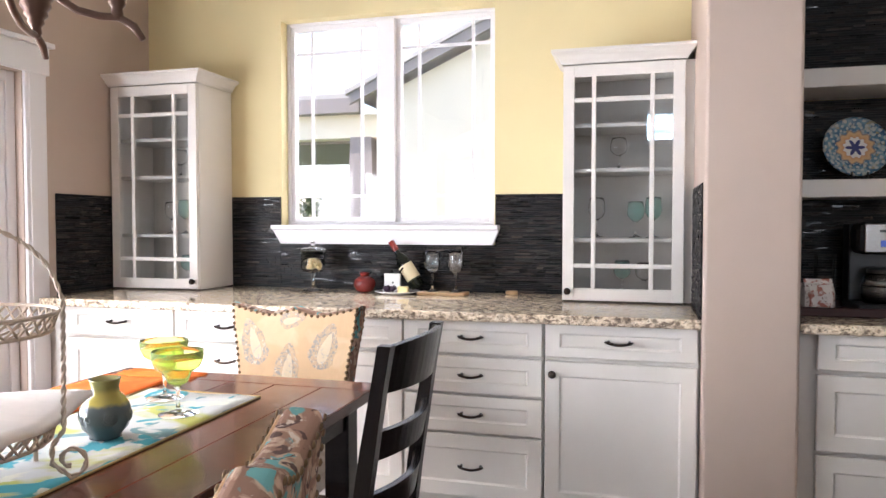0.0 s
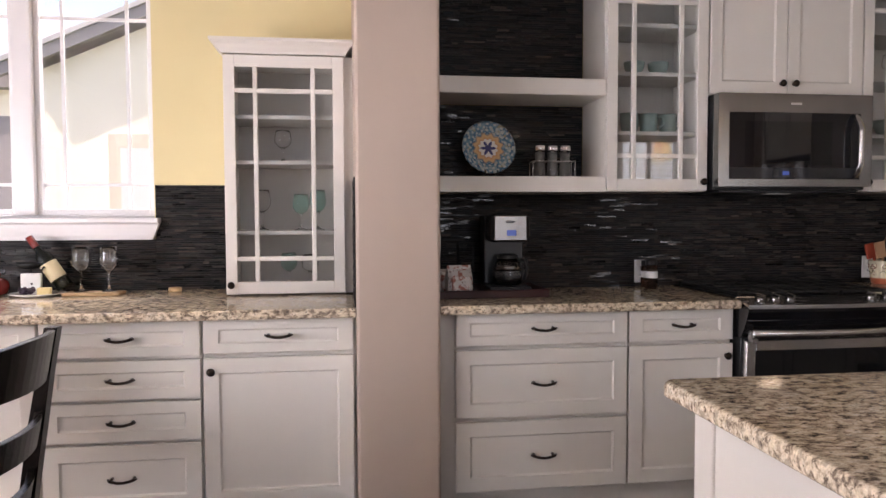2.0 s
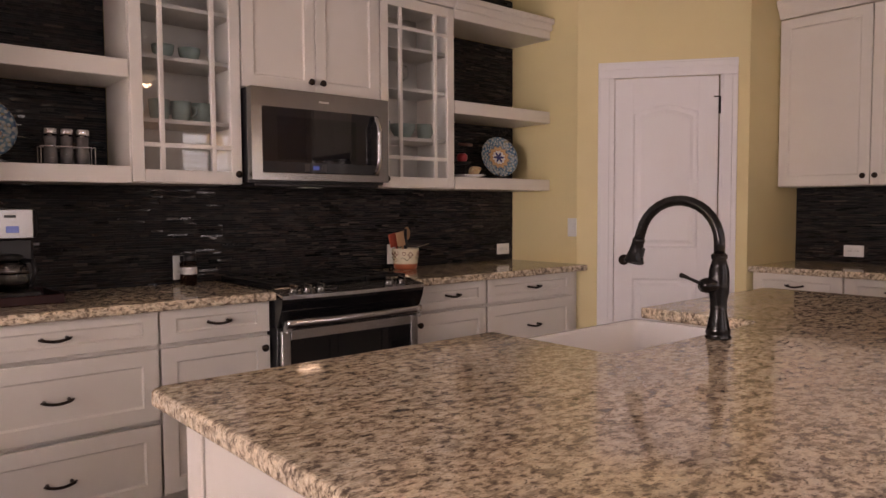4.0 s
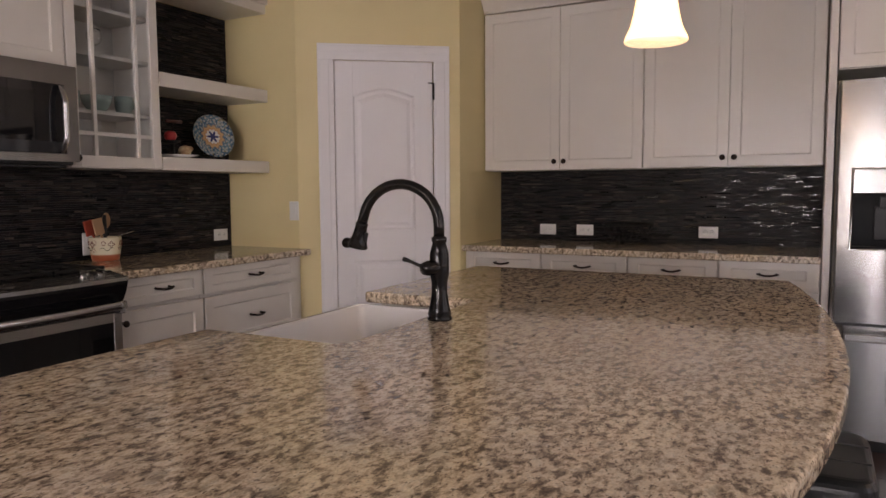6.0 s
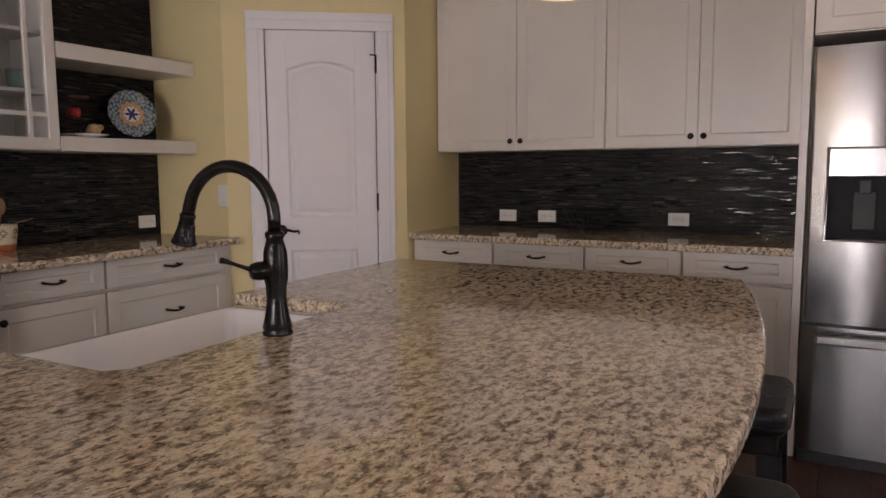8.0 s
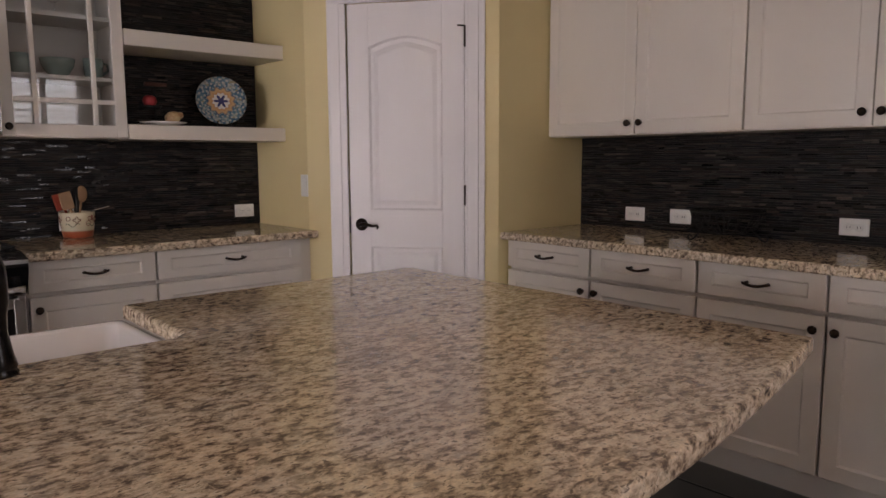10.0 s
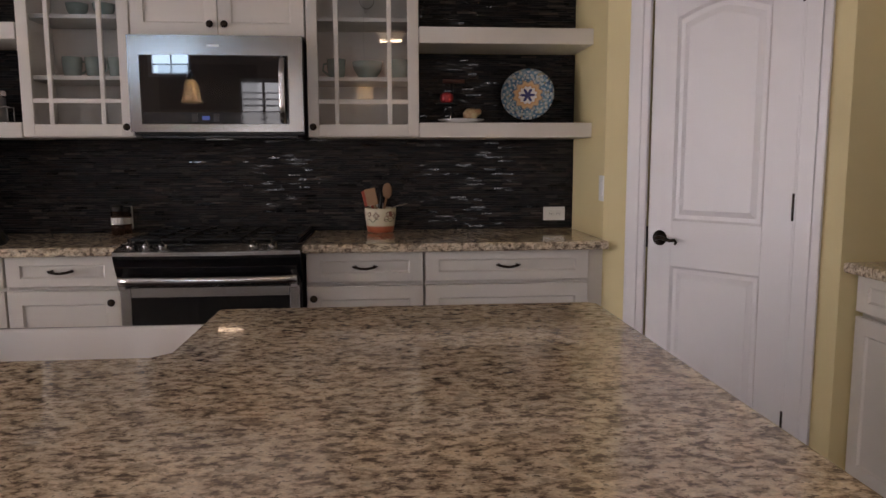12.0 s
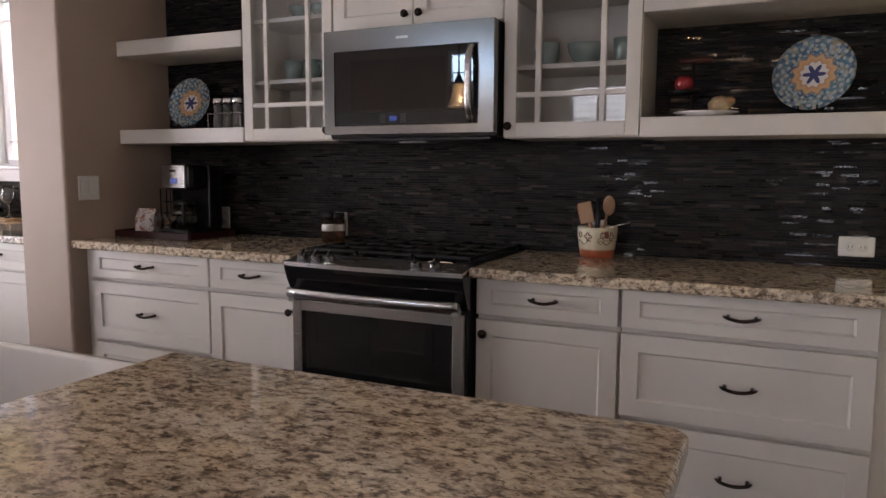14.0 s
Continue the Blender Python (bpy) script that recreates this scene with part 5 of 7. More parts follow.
def upholstered_chair(m, label):
    """Local: faces -y, origin on the floor under the front face of its back."""
    root = thing("upholstered_chair", m, label, "dining chair", "upholstered chairs")
    n = 20
    top = []
    for i in range(n + 1):
        u = -1 + 2 * i / n
        z = 0.952 + 0.014 * math.cos(u * math.pi * 1.0) * (1 - abs(u)) + 0.022 * max(0, abs(u) - 0.62) / 0.38 - 0.014 * math.sin(min(1, abs(u) / 0.62) * math.pi)
        top.append((u * 0.268, z))
    side_r = [(0.262, 0.90), (0.246, 0.80), (0.232, 0.68), (0.222, 0.56), (0.218, 0.46)]
    out = [(-x, z) for x, z in reversed(side_r)][::1]
    outline = [(-x, z) for x, z in side_r[::-1]] + top + side_r
    tilt = Matrix.Rotation(radians(90), 4, "X")
    lean = Matrix.Translation((0, 0, 0.46)) @ Matrix.Rotation(radians(-5), 4, "X") @ Matrix.Translation((0, 0, -0.46))
    inset = [(x * 0.957, 0.70 + (z - 0.70) * 0.957) for x, z in outline]
    part("backrest", Shape().prism(inset, -0.030, 0.0, 0.004, 3, lean @ tilt), PEACH, root, "peach leaf-print cloth back")
    for lx, lz, turn, size in ((-0.165, 0.825, 18, 1.0), (-0.02, 0.735, -6, 1.0), (0.135, 0.82, -22, 1.0), (0.0, 0.915, -75, 0.6), (-0.13, 0.59, 14, 0.9), (0.13, 0.60, -16, 0.9)):
        lm = lean @ tilt @ Matrix.Translation((lx, lz, 0)) @ Matrix.Rotation(radians(turn), 4, "Z") @ Matrix.Scale(size, 4)
        halo, leaf = [], []
        for i in range(22):
            a = 2 * math.pi * i / 22
            taper = 1 - 0.42 * math.sin(a)
            halo.append(((0.050 + 0.005 * math.sin(7 * a)) * math.cos(a) * taper, 0.092 * math.sin(a)))
            leaf.append((0.020 * math.cos(a) * taper + 0.006, 0.062 * math.sin(a) - 0.008))
        motif = part("printed_halo", Shape().prism(halo, 0.0002, 0.0010, m=lm), LEAFGREY, root, "grey mottled paisley print")
        part("printed_leaf", Shape().prism(leaf, 0.0011, 0.0017, m=lm), LEAFPALE, motif, "pale leaf print")
    part("back_cover", Shape().prism(outline, -0.078, -0.003, 0.020, 4, lean @ tilt), PAISLEY, root, "brown and teal paisley cloth on the outside")
    nails = Shape()
    pts = [Vector((x, z)) for x, z in outline]
    for a, b in zip(pts, pts[1:]):
        steps = max(1, round((b - a).length / 0.026))
        for k in range(steps):
            p = a.lerp(b, k / steps)
            c = Vector((0, 0.70))
            q = p + (c - p).normalized() * 0.014
            nails.lathe([(0.0075, 0), (0.006, 0.003), (0.0005, 0.0048)], 8, lean @ Matrix.Translation((q.x, 0.001, q.y)) @ Matrix.Rotation(radians(90), 4, "X"))
            nails.lathe([(0.0075, 0), (0.006, 0.003), (0.0005, 0.0048)], 8, lean @ Matrix.Translation((q.x, 0.0775, q.y)) @ Matrix.Rotation(radians(-90), 4, "X"))
    tagged(part("nailhead_trim", nails, NAIL, root, "row of antique brass nailheads"), kind="stuff")
    part("seat", Shape().box(-0.235, -0.47, 0.40, 0.235, 0.01, 0.50, 0.032), SEATCLOTH, root, "padded cream cloth seat")
    part("seat_rail", Shape().box(-0.225, -0.455, 0.36, 0.225, 0.05, 0.405, 0.004), SEATCLOTH, root)
    for x in (-0.2, 0.2):
        for y in (-0.43, 0.04):
            part("leg", Shape().box(x - 0.022, y - 0.022, 0, x + 0.022, y + 0.022, 0.36, 0.004), DARKWOOD, root)
    return root


armless = upholstered_chair(pose(-1.262, 2.45, 0), "peach leaf-print upholstered chair with nailhead trim at the table end")
near = copy_thing(armless, pose(-0.545, 0.832, 0, 0, 0, -76))
near["label"] = "upholstered chair with brown and teal paisley outer back"

RUNNER = fabric("flower_print_runner", (0.66, 0.66, 0.64), [((0.55, 0.55, 0.16), 0.54, 0.62, 1.2, 0.7), ((0.07, 0.38, 0.45), 0.56, 0.585, 1.0, 1.4), ((0.20, 0.34, 0.36), 0.60, 0.63, 2.2, 1.0), ((0.78, 0.76, 0.66), 0.60, 0.64, 3.4, 0.5)], 3.4)
HEM = material("ochre_hem", (0.42, 0.30, 0.12), 0.8)
ORANGE = fabric("orange_placemat_cloth", (0.85, 0.17, 0.03), [((0.90, 0.26, 0.05), 0.5, 0.6, 1.0, 0.5)], 5)
rc = random.Random(2)


def cloth(name, x0, y0, x1, y1, z, mat, label, category, hem=None):
    root = thing(name, Matrix.Translation(((x0 + x1) / 2, (y0 + y1) / 2, z)), label, category)
    nx, ny = 10, 24
    w, d = x1 - x0, y1 - y0
    verts = []
    for sgn in (1, 0):
        for j in range(ny + 1):
            for i in range(nx + 1):
                u, v = i / nx - 0.5, j / ny - 0.5
                zz = 0.0022 * math.sin(9 * v + 3 * u) * math.sin(7 * u + 1.3) + 0.0016 * math.sin(23 * v + 11 * u)
                verts.append((u * w, v * d, 0.0042 + zz if sgn else 0.0002))
    k = (nx + 1) * (ny + 1)
    faces = []
    for j in range(ny):
        for i in range(nx):
            a = j * (nx + 1) + i
            faces.append((a, a + 1, a + nx + 2, a + nx + 1))
            faces.append((k + a, k + a + nx + 1, k + a + nx + 2, k + a + 1))
    rim = [i for i in range(nx + 1)] + [j * (nx + 1) + nx for j in range(1, ny + 1)] + [ny * (nx + 1) + i for i in range(nx - 1, -1, -1)] + [j * (nx + 1) for j in range(ny - 1, 0, -1)]
    faces += [(rim[i], rim[(i + 1) % len(rim)], k + rim[(i + 1) % len(rim)], k + rim[i]) for i in range(len(rim))]
    part("cloth", Shape().add(verts, faces, True), mat, root)
    if hem:
        part("hem", Shape().tube([(verts[i][0], verts[i][1], 0.0035) for i in rim], 0.003, 6, True), hem, root)


cloth("table_runner", -1.46, 0.30, -1.075, 1.92, TZ, RUNNER, "white table runner printed with teal and green flowers", "table runner", HEM)
cloth("placemat", -1.745, 1.62, -1.475, 2.06, TZ, ORANGE, "bright orange cloth placemat lying in the sun", "placemat")
cloth("placemat", -1.72, 2.07, -1.42, 2.17, TZ, ORANGE, "bright orange cloth placemat at the table end", "placemat")

LIME = tinted_glass("lime_green_glass", (0.86, 0.98, 0.46))
shader(LIME).inputs["IOR"].default_value = 1.12


def goblet(m, h, r, bowl_mat, label, group, shape="round", name="goblet"):
    root = thing(name, m, label, "glass", group)
    foot = r * 0.78
    part("stem", Shape().lathe([(foot, 0), (foot, 0.002), (foot * 0.5, 0.006), (0.006, 0.014), (0.0045, 0.03), (0.0055, h * 0.36), (0.009, h * 0.45), (0.001, h * 0.455)], 24), GLASS, root)
    if shape == "wide":
        out = [(0.010, h * 0.44), (0.026, h * 0.50), (0.033, h * 0.60), (0.036, h * 0.66), (r * 0.85, h * 0.74), (r, h * 0.86), (r * 1.02, h)]
    else:
        out = [(0.006, h * 0.44), (r * 0.7, h * 0.52), (r * 0.98, h * 0.64), (r, h * 0.74), (r * 0.9, h * 0.9), (r * 0.82, h)]
    inner = [(max(0.001, a - 0.0022), b + (0.003 if i == 0 else 0)) for i, (a, b) in enumerate(out)][::-1]
    part("bowl", Shape().lathe(out + inner, 28), bowl_mat, root)
    return root


g1 = goblet(pose(-1.178, 1.675, TZ + 0.0075), 0.170, 0.066, LIME, "lime green margarita glass with clear stem", "green glasses", "wide")
copy_thing(g1, pose(-1.325, 1.815, TZ + 0.0075))

VASE = material("glazed_vase", (0.2, 0.2, 0.1), 0.16, coat=0.4)
vz = VASE.node_tree.nodes.new("ShaderNodeSeparateXYZ")
vc = VASE.node_tree.nodes.new("ShaderNodeTexCoord")
link(VASE, vc.outputs["Object"], vz.inputs[0])
vadd = VASE.node_tree.nodes.new("ShaderNodeMath")
vadd.operation = "MULTIPLY_ADD"
link(VASE, noise_tex(VASE, vc.outputs["Object"], 30, 3), vadd.inputs[0])
vadd.inputs[1].default_value = 0.02
link(VASE, vz.outputs[2], vadd.inputs[2])
vm = VASE.node_tree.nodes.new("ShaderNodeMapRange")
vm.inputs["From Max"].default_value = 0.17
link(VASE, vadd.outputs[0], vm.inputs[0])
link(VASE, ramp(VASE, vm.outputs[0], [(0.0, (0.055, 0.07, 0.075)), (0.57, (0.10, 0.12, 0.115)), (0.63, (0.42, 0.33, 0.07)), (0.76, (0.36, 0.28, 0.06)), (0.84, (0.22, 0.19, 0.06)), (1.0, (0.26, 0.23, 0.08))]), shader(VASE).inputs["Base Color"])


def vase():
    root = thing("vase", pose(-1.215, 1.45, TZ + 0.006) @ Matrix.Scale(0.91, 4), "round glazed pottery vase, dark blue-grey below and ochre above", "vase")
    part("body", Shape().lathe([(0.035, 0), (0.040, 0.003), (0.039, 0.010), (0.056, 0.030), (0.064, 0.058), (0.061, 0.085), (0.047, 0.107), (0.036, 0.118), (0.034, 0.135), (0.038, 0.152), (0.040, 0.156), (0.036, 0.156), (0.031, 0.136), (0.032, 0.115), (0.001, 0.05)], 32), VASE, root)
    for a in (-100, -40, 20, 140, 200):
        rel = Shape()
        for rr in (0.006, 0.012, 0.018):
            pts = []
            for k in range(14):
                t = 2 * math.pi * k / 14
                da, dz = rr * math.cos(t), rr * math.sin(t)
                z = 0.062 + dz
                R = 0.0640 - 0.9 * (z - 0.058) ** 2 / 0.06
                ang = radians(a) + da / 0.064
                pts.append((R * math.cos(ang), R * math.sin(ang), z))
            rel.tube(pts, 0.0016, 5, True)
        part("spiral_relief", rel, VASE, root)


vase()

ROPE = material("aged_cream_wire", (0.50, 0.40, 0.31), 0.6, 0.1)
NAPKIN = fabric("white_napkin", (0.80, 0.74, 0.70), [((0.74, 0.66, 0.62), 0.5, 0.65, 1.0, 0.5)], 6)


def rope(shape, path, r):
    """Two strands twisted round a path."""
    pts = [Vector(p) for p in path]
    fine = []
    for a, b in zip(pts, pts[1:]):
        steps = max(1, int((b - a).length / 0.006))
        fine += [a.lerp(b, k / steps) for k in range(steps)]
    fine.append(pts[-1])
    for phase in (0, math.pi):
        strand = []
        for i, p in enumerate(fine):
            t = (fine[min(i + 1, len(fine) - 1)] - fine[max(i - 1, 0)]).normalized()
            s = t.orthogonal().normalized() if abs(t.y) > 0.9 else t.cross(Vector((0, 1, 0))).normalized()
            u = t.cross(s)
            w = phase + i * 0.9
            strand.append(p + r * 0.55 * (math.cos(w) * s + math.sin(w) * u))
        shape.tube(strand, r * 0.62, 5)
    return shape


def tier_stand():
    root = thing("tiered_basket_stand", Matrix.Translation((-1.268, 1.085, TZ + 0.006)) @ Matrix.Rotation(radians(30), 4, "Z"), "two-tier twisted wire basket stand with arched handle on the table", "basket stand")
    R = 0.205
    for s in (-1, 1):
        foot = []
        for k in range(13):
            a = radians(-90 + 30 * k)
            rr = 0.034 - 0.0019 * k
            foot.append((s * (R + 0.028 + rr * math.cos(a) - 0.012), 0, 0.040 + rr * math.sin(a)))
        path = foot[::-1] + [(s * (R - 0.018), 0, 0.035), (s * (R - 0.018), 0, 0.07), (s * (R + 0.004), 0, 0.10), (s * (R + 0.006), 0, 0.36)]
        part("upright", rope(Shape(), path, 0.0050), ROPE, root)
    arch = [(R * math.cos(radians(a)) + (0.006 if a == 0 else 0), 0, 0.36 + 0.155 * math.sin(radians(a))) for a in range(0, 181, 10)]
    part("handle", rope(Shape(), arch, 0.0046), ROPE, root)
    ringlet = [(0.018 * math.cos(radians(a)), 0, 0.545 + 0.028 * math.sin(radians(a))) for a in range(0, 360, 24)]
    part("finial", Shape().tube(ringlet, 0.005, 8, True), ROPE, root)
    for z, r in ((0.10, R - 0.01), (0.315, R - 0.006)):
        b = Shape()
        for dz, rr in ((-0.018, r - 0.012), (0.018, r)):
            b.tube([(rr * math.cos(radians(a)), rr * math.sin(radians(a)), z + dz) for a in range(0, 360, 12)], 0.0042, 6, True)
        for k in range(44):
            a0, a1 = 2 * math.pi * k / 44, 2 * math.pi * (k + 1.2) / 44
            for p, q in (((-0.018, a0), (0.018, a1)), ((-0.018, a1), (0.018, a0))):
                b.tube([((r - 0.012) * math.cos(p[1]), (r - 0.012) * math.sin(p[1]), z + p[0]), (r * math.cos(q[1]), r * math.sin(q[1]), z + q[0])], 0.0028, 5)
        part("basket_rim", b, ROPE, root, "braided basket rim")
        f = Shape()
        for k in range(-6, 7):
            x = k * 0.028
            hy = math.sqrt(max(0.0, (r - 0.012) ** 2 - x * x))
            f.tube([(x, -hy, z - 0.018), (x, hy, z - 0.018)], 0.0026, 5)
        part("basket_floor", f, ROPE, root)
    for a in (50, 130, 230, 310):
        part("support", Shape().tube([((R - 0.02) * math.cos(radians(a)), (R - 0.02) * math.sin(radians(a)), 0.0), ((R - 0.02) * math.cos(radians(a)), (R - 0.02) * math.sin(radians(a)), 0.085)], 0.005, 8), ROPE, root)


tier_stand()


def folded_napkin():
    s = Shape()
    n = 14
    verts = []
    for sg in (0, 1):
        for j in range(n + 1):
            for i in range(n + 1):
                u, v = i / n - 0.5, j / n - 0.5
                z = 0.052 + 0.010 * math.sin(5 * u + 2) * math.cos(6 * v) + 0.03 * (0.25 - u * u) * 2 - 0.03 * max(0, abs(v) - 0.4)
                verts.append((u * 0.42, v * 0.38, z if sg else z - 0.014))
    k = (n + 1) ** 2
    faces = []
    for j in range(n):
        for i in range(n):
            a = j * (n + 1) + i
            faces += [(k + a, k + a + 1, k + a + n + 2, k + a + n + 1), (a, a + n + 1, a + n + 2, a + 1)]
    rim = [i for i in range(n + 1)] + [j * (n + 1) + n for j in range(1, n + 1)] + [n * (n + 1) + i for i in range(n - 1, -1, -1)] + [j * (n + 1) for j in range(n - 1, 0, -1)]
    faces += [(rim[i], rim[(i + 1) % len(rim)], k + rim[(i + 1) % len(rim)], k + rim[i]) for i in range(len(rim))]
    ob = part("napkin", s.add(verts, faces, True), NAPKIN)
    ob.matrix_basis = Matrix.Translation((-1.275, 1.08, TZ + 0.006 + 0.086)) @ Matrix.Rotation(radians(20), 4, "Z")
    tagged(ob, "folded white cloth napkin in the lower basket", "napkin")


folded_napkin()

SHADE = material("white_chandelier_glass", (0.9, 0.86, 0.8), 0.4)
shader(SHADE).inputs["Transmission Weight"].default_value = 0.5
CHBRONZE = material("brown_bronze", (0.13, 0.075, 0.055), 0.38, 0.75)


def chandelier():
    root = thing("chandelier", pose(-1.386, 1.288, 0.035), "bronze five-arm chandelier with upward glass shades over the table", "chandelier")
    part("stem", Shape().tube([(0, 0, 1.72), (0, 0, TOP - 0.055)], 0.012, 12).lathe([(0.001, 1.66), (0.02, 1.675), (0.03, 1.70), (0.018, 1.74), (0.03, 1.80), (0.022, 1.86), (0.012, 1.90)], 20), CHBRONZE, root)
    part("canopy", Shape().lathe([(0.012, TOP - 0.085), (0.06, TOP - 0.065), (0.075, TOP - 0.035)], 24), CHBRONZE, root)
    for k in range(5):
        m = Matrix.Rotation(radians(40 + 72 * k), 4, "Z")
        path = [(0.02, 0, 1.845), (0.064, 0, 1.835), (0.111, 0, 1.795), (0.151, 0, 1.752), (0.191, 0, 1.728), (0.238, 0, 1.720), (0.278, 0, 1.722), (0.310, 0, 1.704), (0.330, 0, 1.675)]
        arm = part("arm", Shape().tube(path, [0.010, 0.010, 0.0095, 0.009, 0.009, 0.009, 0.009, 0.010, 0.007], 10, m=m), CHBRONZE, root)
        c = m @ Matrix.Translation((0.274, 0, 0))
        part("socket", Shape().lathe([(0.009, 1.715), (0.014, 1.728), (0.012, 1.742), (0.020, 1.752), (0.019, 1.762), (0.029, 1.772), (0.027, 1.782), (0.037, 1.795), (0.035, 1.806), (0.043, 1.818), (0.040, 1.832), (0.001, 1.834)], 20, c), CHBRONZE, arm, "ribbed bronze socket")
        part("shade", Shape().lathe([(0.030, 1.834), (0.052, 1.86), (0.066, 1.91), (0.078, 1.97), (0.076, 1.97), (0.064, 1.912), (0.050, 1.863), (0.030, 1.838)], 24, c), SHADE, arm, "white glass shade")


chandelier()

# ---- things on the buffet ----
C = 0.9165
WINE = tinted_glass("dark_wine_bottle", (0.02, 0.03, 0.015))
REDGLAZE = material("red_glaze", (0.20, 0.022, 0.018), 0.25, coat=0.3)
CHEESE = material("pale_cheese", (0.78, 0.62, 0.30), 0.5)
GRAPE = material("dark_grape", (0.03, 0.012, 0.03), 0.3)
PALEWOOD = material("pale_wood", (0.48, 0.30, 0.15), 0.5)
link(PALEWOOD, ramp(PALEWOOD, noise_tex(PALEWOOD, place(PALEWOOD, (4, 40, 40)), 3, 5), [(0.3, (0.36, 0.21, 0.10)), (0.7, (0.56, 0.37, 0.20))]), shader(PALEWOOD).inputs["Base Color"])
PAPER = material("cream_label_paper", (0.72, 0.60, 0.38), 0.6)


def canister():
    root = thing("stemmed_canister", pose(-1.693, 3.55, C), "clear glass lidded canister on a tall stem", "glass jar")
    part("stem", Shape().lathe([(0.055, 0), (0.055, 0.004), (0.012, 0.016), (0.008, 0.05), (0.010, 0.085), (0.02, 0.098), (0.001, 0.10)], 24), GLASS, root)
    part("jar", Shape().lathe([(0.02, 0.098), (0.058, 0.108), (0.064, 0.125), (0.065, 0.215), (0.062, 0.215), (0.061, 0.127), (0.055, 0.112), (0.001, 0.106)], 28), GLASS, root)
    part("lid", Shape().lathe([(0.072, 0.214), (0.072, 0.224), (0.04, 0.232), (0.010, 0.236), (0.008, 0.244), (0.014, 0.252), (0.012, 0.262), (0.001, 0.266)], 28), GLASS, root, "glass lid with ball knob")
    fill = Shape()
    for k in range(26):
        a, r = rc.uniform(0, 6.28), rc.uniform(0.0, 0.045)
        fill.ball((r * math.cos(a), r * math.sin(a), 0.118 + rc.uniform(0, 0.03)), 0.011, 8, (1, 1.2, 0.9))
    tagged(part("sweets", fill, CHEESE, root, "wrapped pale sweets"), kind="stuff")


canister()


def pomegranate_pot():
    root = thing("red_pot", pose(-1.400, 3.56, C), "small dark red glazed fruit-shaped pot", "pot")
    s = Shape()
    s.lathe([(0.03, 0), (0.05, 0.012), (0.060, 0.04), (0.056, 0.065), (0.036, 0.082), (0.024, 0.085), (0.001, 0.084)], 26)
    part("body", s, REDGLAZE, root)
    part("crown", Shape().lathe([(0.020, 0.082), (0.023, 0.092), (0.029, 0.104), (0.024, 0.102), (0.016, 0.09), (0.001, 0.088)], 12), REDGLAZE, root)


pomegranate_pot()

plate_at = pose(-1.203, 3.52, C)
root = thing("serving_plate", plate_at, "white oval plate with cheese and grapes on the buffet", "plate")
part("dish", Shape().lathe([(0.07, 0), (0.075, 0.003), (0.118, 0.013), (0.119, 0.016), (0.112, 0.015), (0.07, 0.008), (0.001, 0.008)], 32), PORCELAIN, root)
ob = tagged(part("cheese_block", Shape().box(-0.028, -0.022, 0, 0.028, 0.022, 0.034, 0.004), CHEESE), "pale yellow block of cheese on the plate", "cheese")
ob.matrix_basis = pose(-1.156, 3.475, C + 0.0085, 0, 0, 12)
gs = Shape()
for k in range(22):
    gs.ball((rc.uniform(-0.032, 0.032), rc.uniform(-0.018, 0.018), 0.010 + rc.uniform(0, 0.02)), 0.010, 8)
ob = tagged(part("grapes", gs, GRAPE), "small bunch of dark grapes on the plate", "grapes")
ob.matrix_basis = pose(-1.223, 3.47, C + 0.0095)
ob = tagged(part("card_box", Shape().box(-0.042, -0.012, 0, 0.042, 0.012, 0.092, 0.002), OUTLET), "small white card box behind the cheese", "box")
ob.matrix_basis = pose(-1.238, 3.545, C + 0.010, 0, 0, 6)
part("clasp", Shape().lathe([(0.005, 0), (0.004, 0.003), (0.0005, 0.004)], 10, Matrix.Translation((0.004, -0.012, 0.045)) @ Matrix.Rotation(radians(90), 4, "X")), DARKSLOT, ob)


def wine_bottle():
    tip = Matrix.Translation((-1.113, 3.60, C + 0.030)) @ Matrix.Rotation(radians(-33), 4, "Y")
    root = thing("wine_bottle", tip, "dark wine bottle leaning in a black wire holder", "wine bottle")
    part("glass", Shape().lathe([(0.036, 0), (0.038, 0.006), (0.038, 0.155), (0.030, 0.185), (0.016, 0.205), (0.0145, 0.27), (0.016, 0.272), (0.016, 0.28), (0.001, 0.281)], 24), WINE, root)
    part("label", Shape().lathe([(0.0385, 0.05), (0.0388, 0.051), (0.0388, 0.135), (0.0385, 0.136)], 24), PAPER, root, "cream paper label")
    part("capsule", Shape().lathe([(0.0168, 0.225), (0.017, 0.226), (0.0172, 0.283), (0.001, 0.284)], 20), REDGLAZE, root, "dark red foil capsule")
    hold = thing("bottle_holder", pose(-1.208, 3.60, C), "black wire wine bottle holder with shallow bowl", "bottle holder")
    part("cradle", Shape().tube([(0.13, -0.05, 0.004), (0.05, -0.05, 0.004), (-0.02, -0.045, 0.06), (0.02, -0.045, 0.13), (0.02, 0.045, 0.13), (-0.02, 0.045, 0.06), (0.05, 0.05, 0.004), (0.13, 0.05, 0.004)], 0.0045, 8, True), IRON, hold)
    part("bowl", Shape().lathe([(0.02, 0.10), (0.05, 0.108), (0.062, 0.128), (0.060, 0.128), (0.048, 0.111), (0.001, 0.104)], 24, Matrix.Translation((-0.055, 0, 0.02))), IRON, hold)
    part("post", Shape().tube([(-0.055, 0, 0.0), (-0.055, 0, 0.125)], 0.006, 8).lathe([(0.04, 0), (0.04, 0.004), (0.006, 0.01)], 20, Matrix.Translation((-0.055, 0, 0))), IRON, hold)


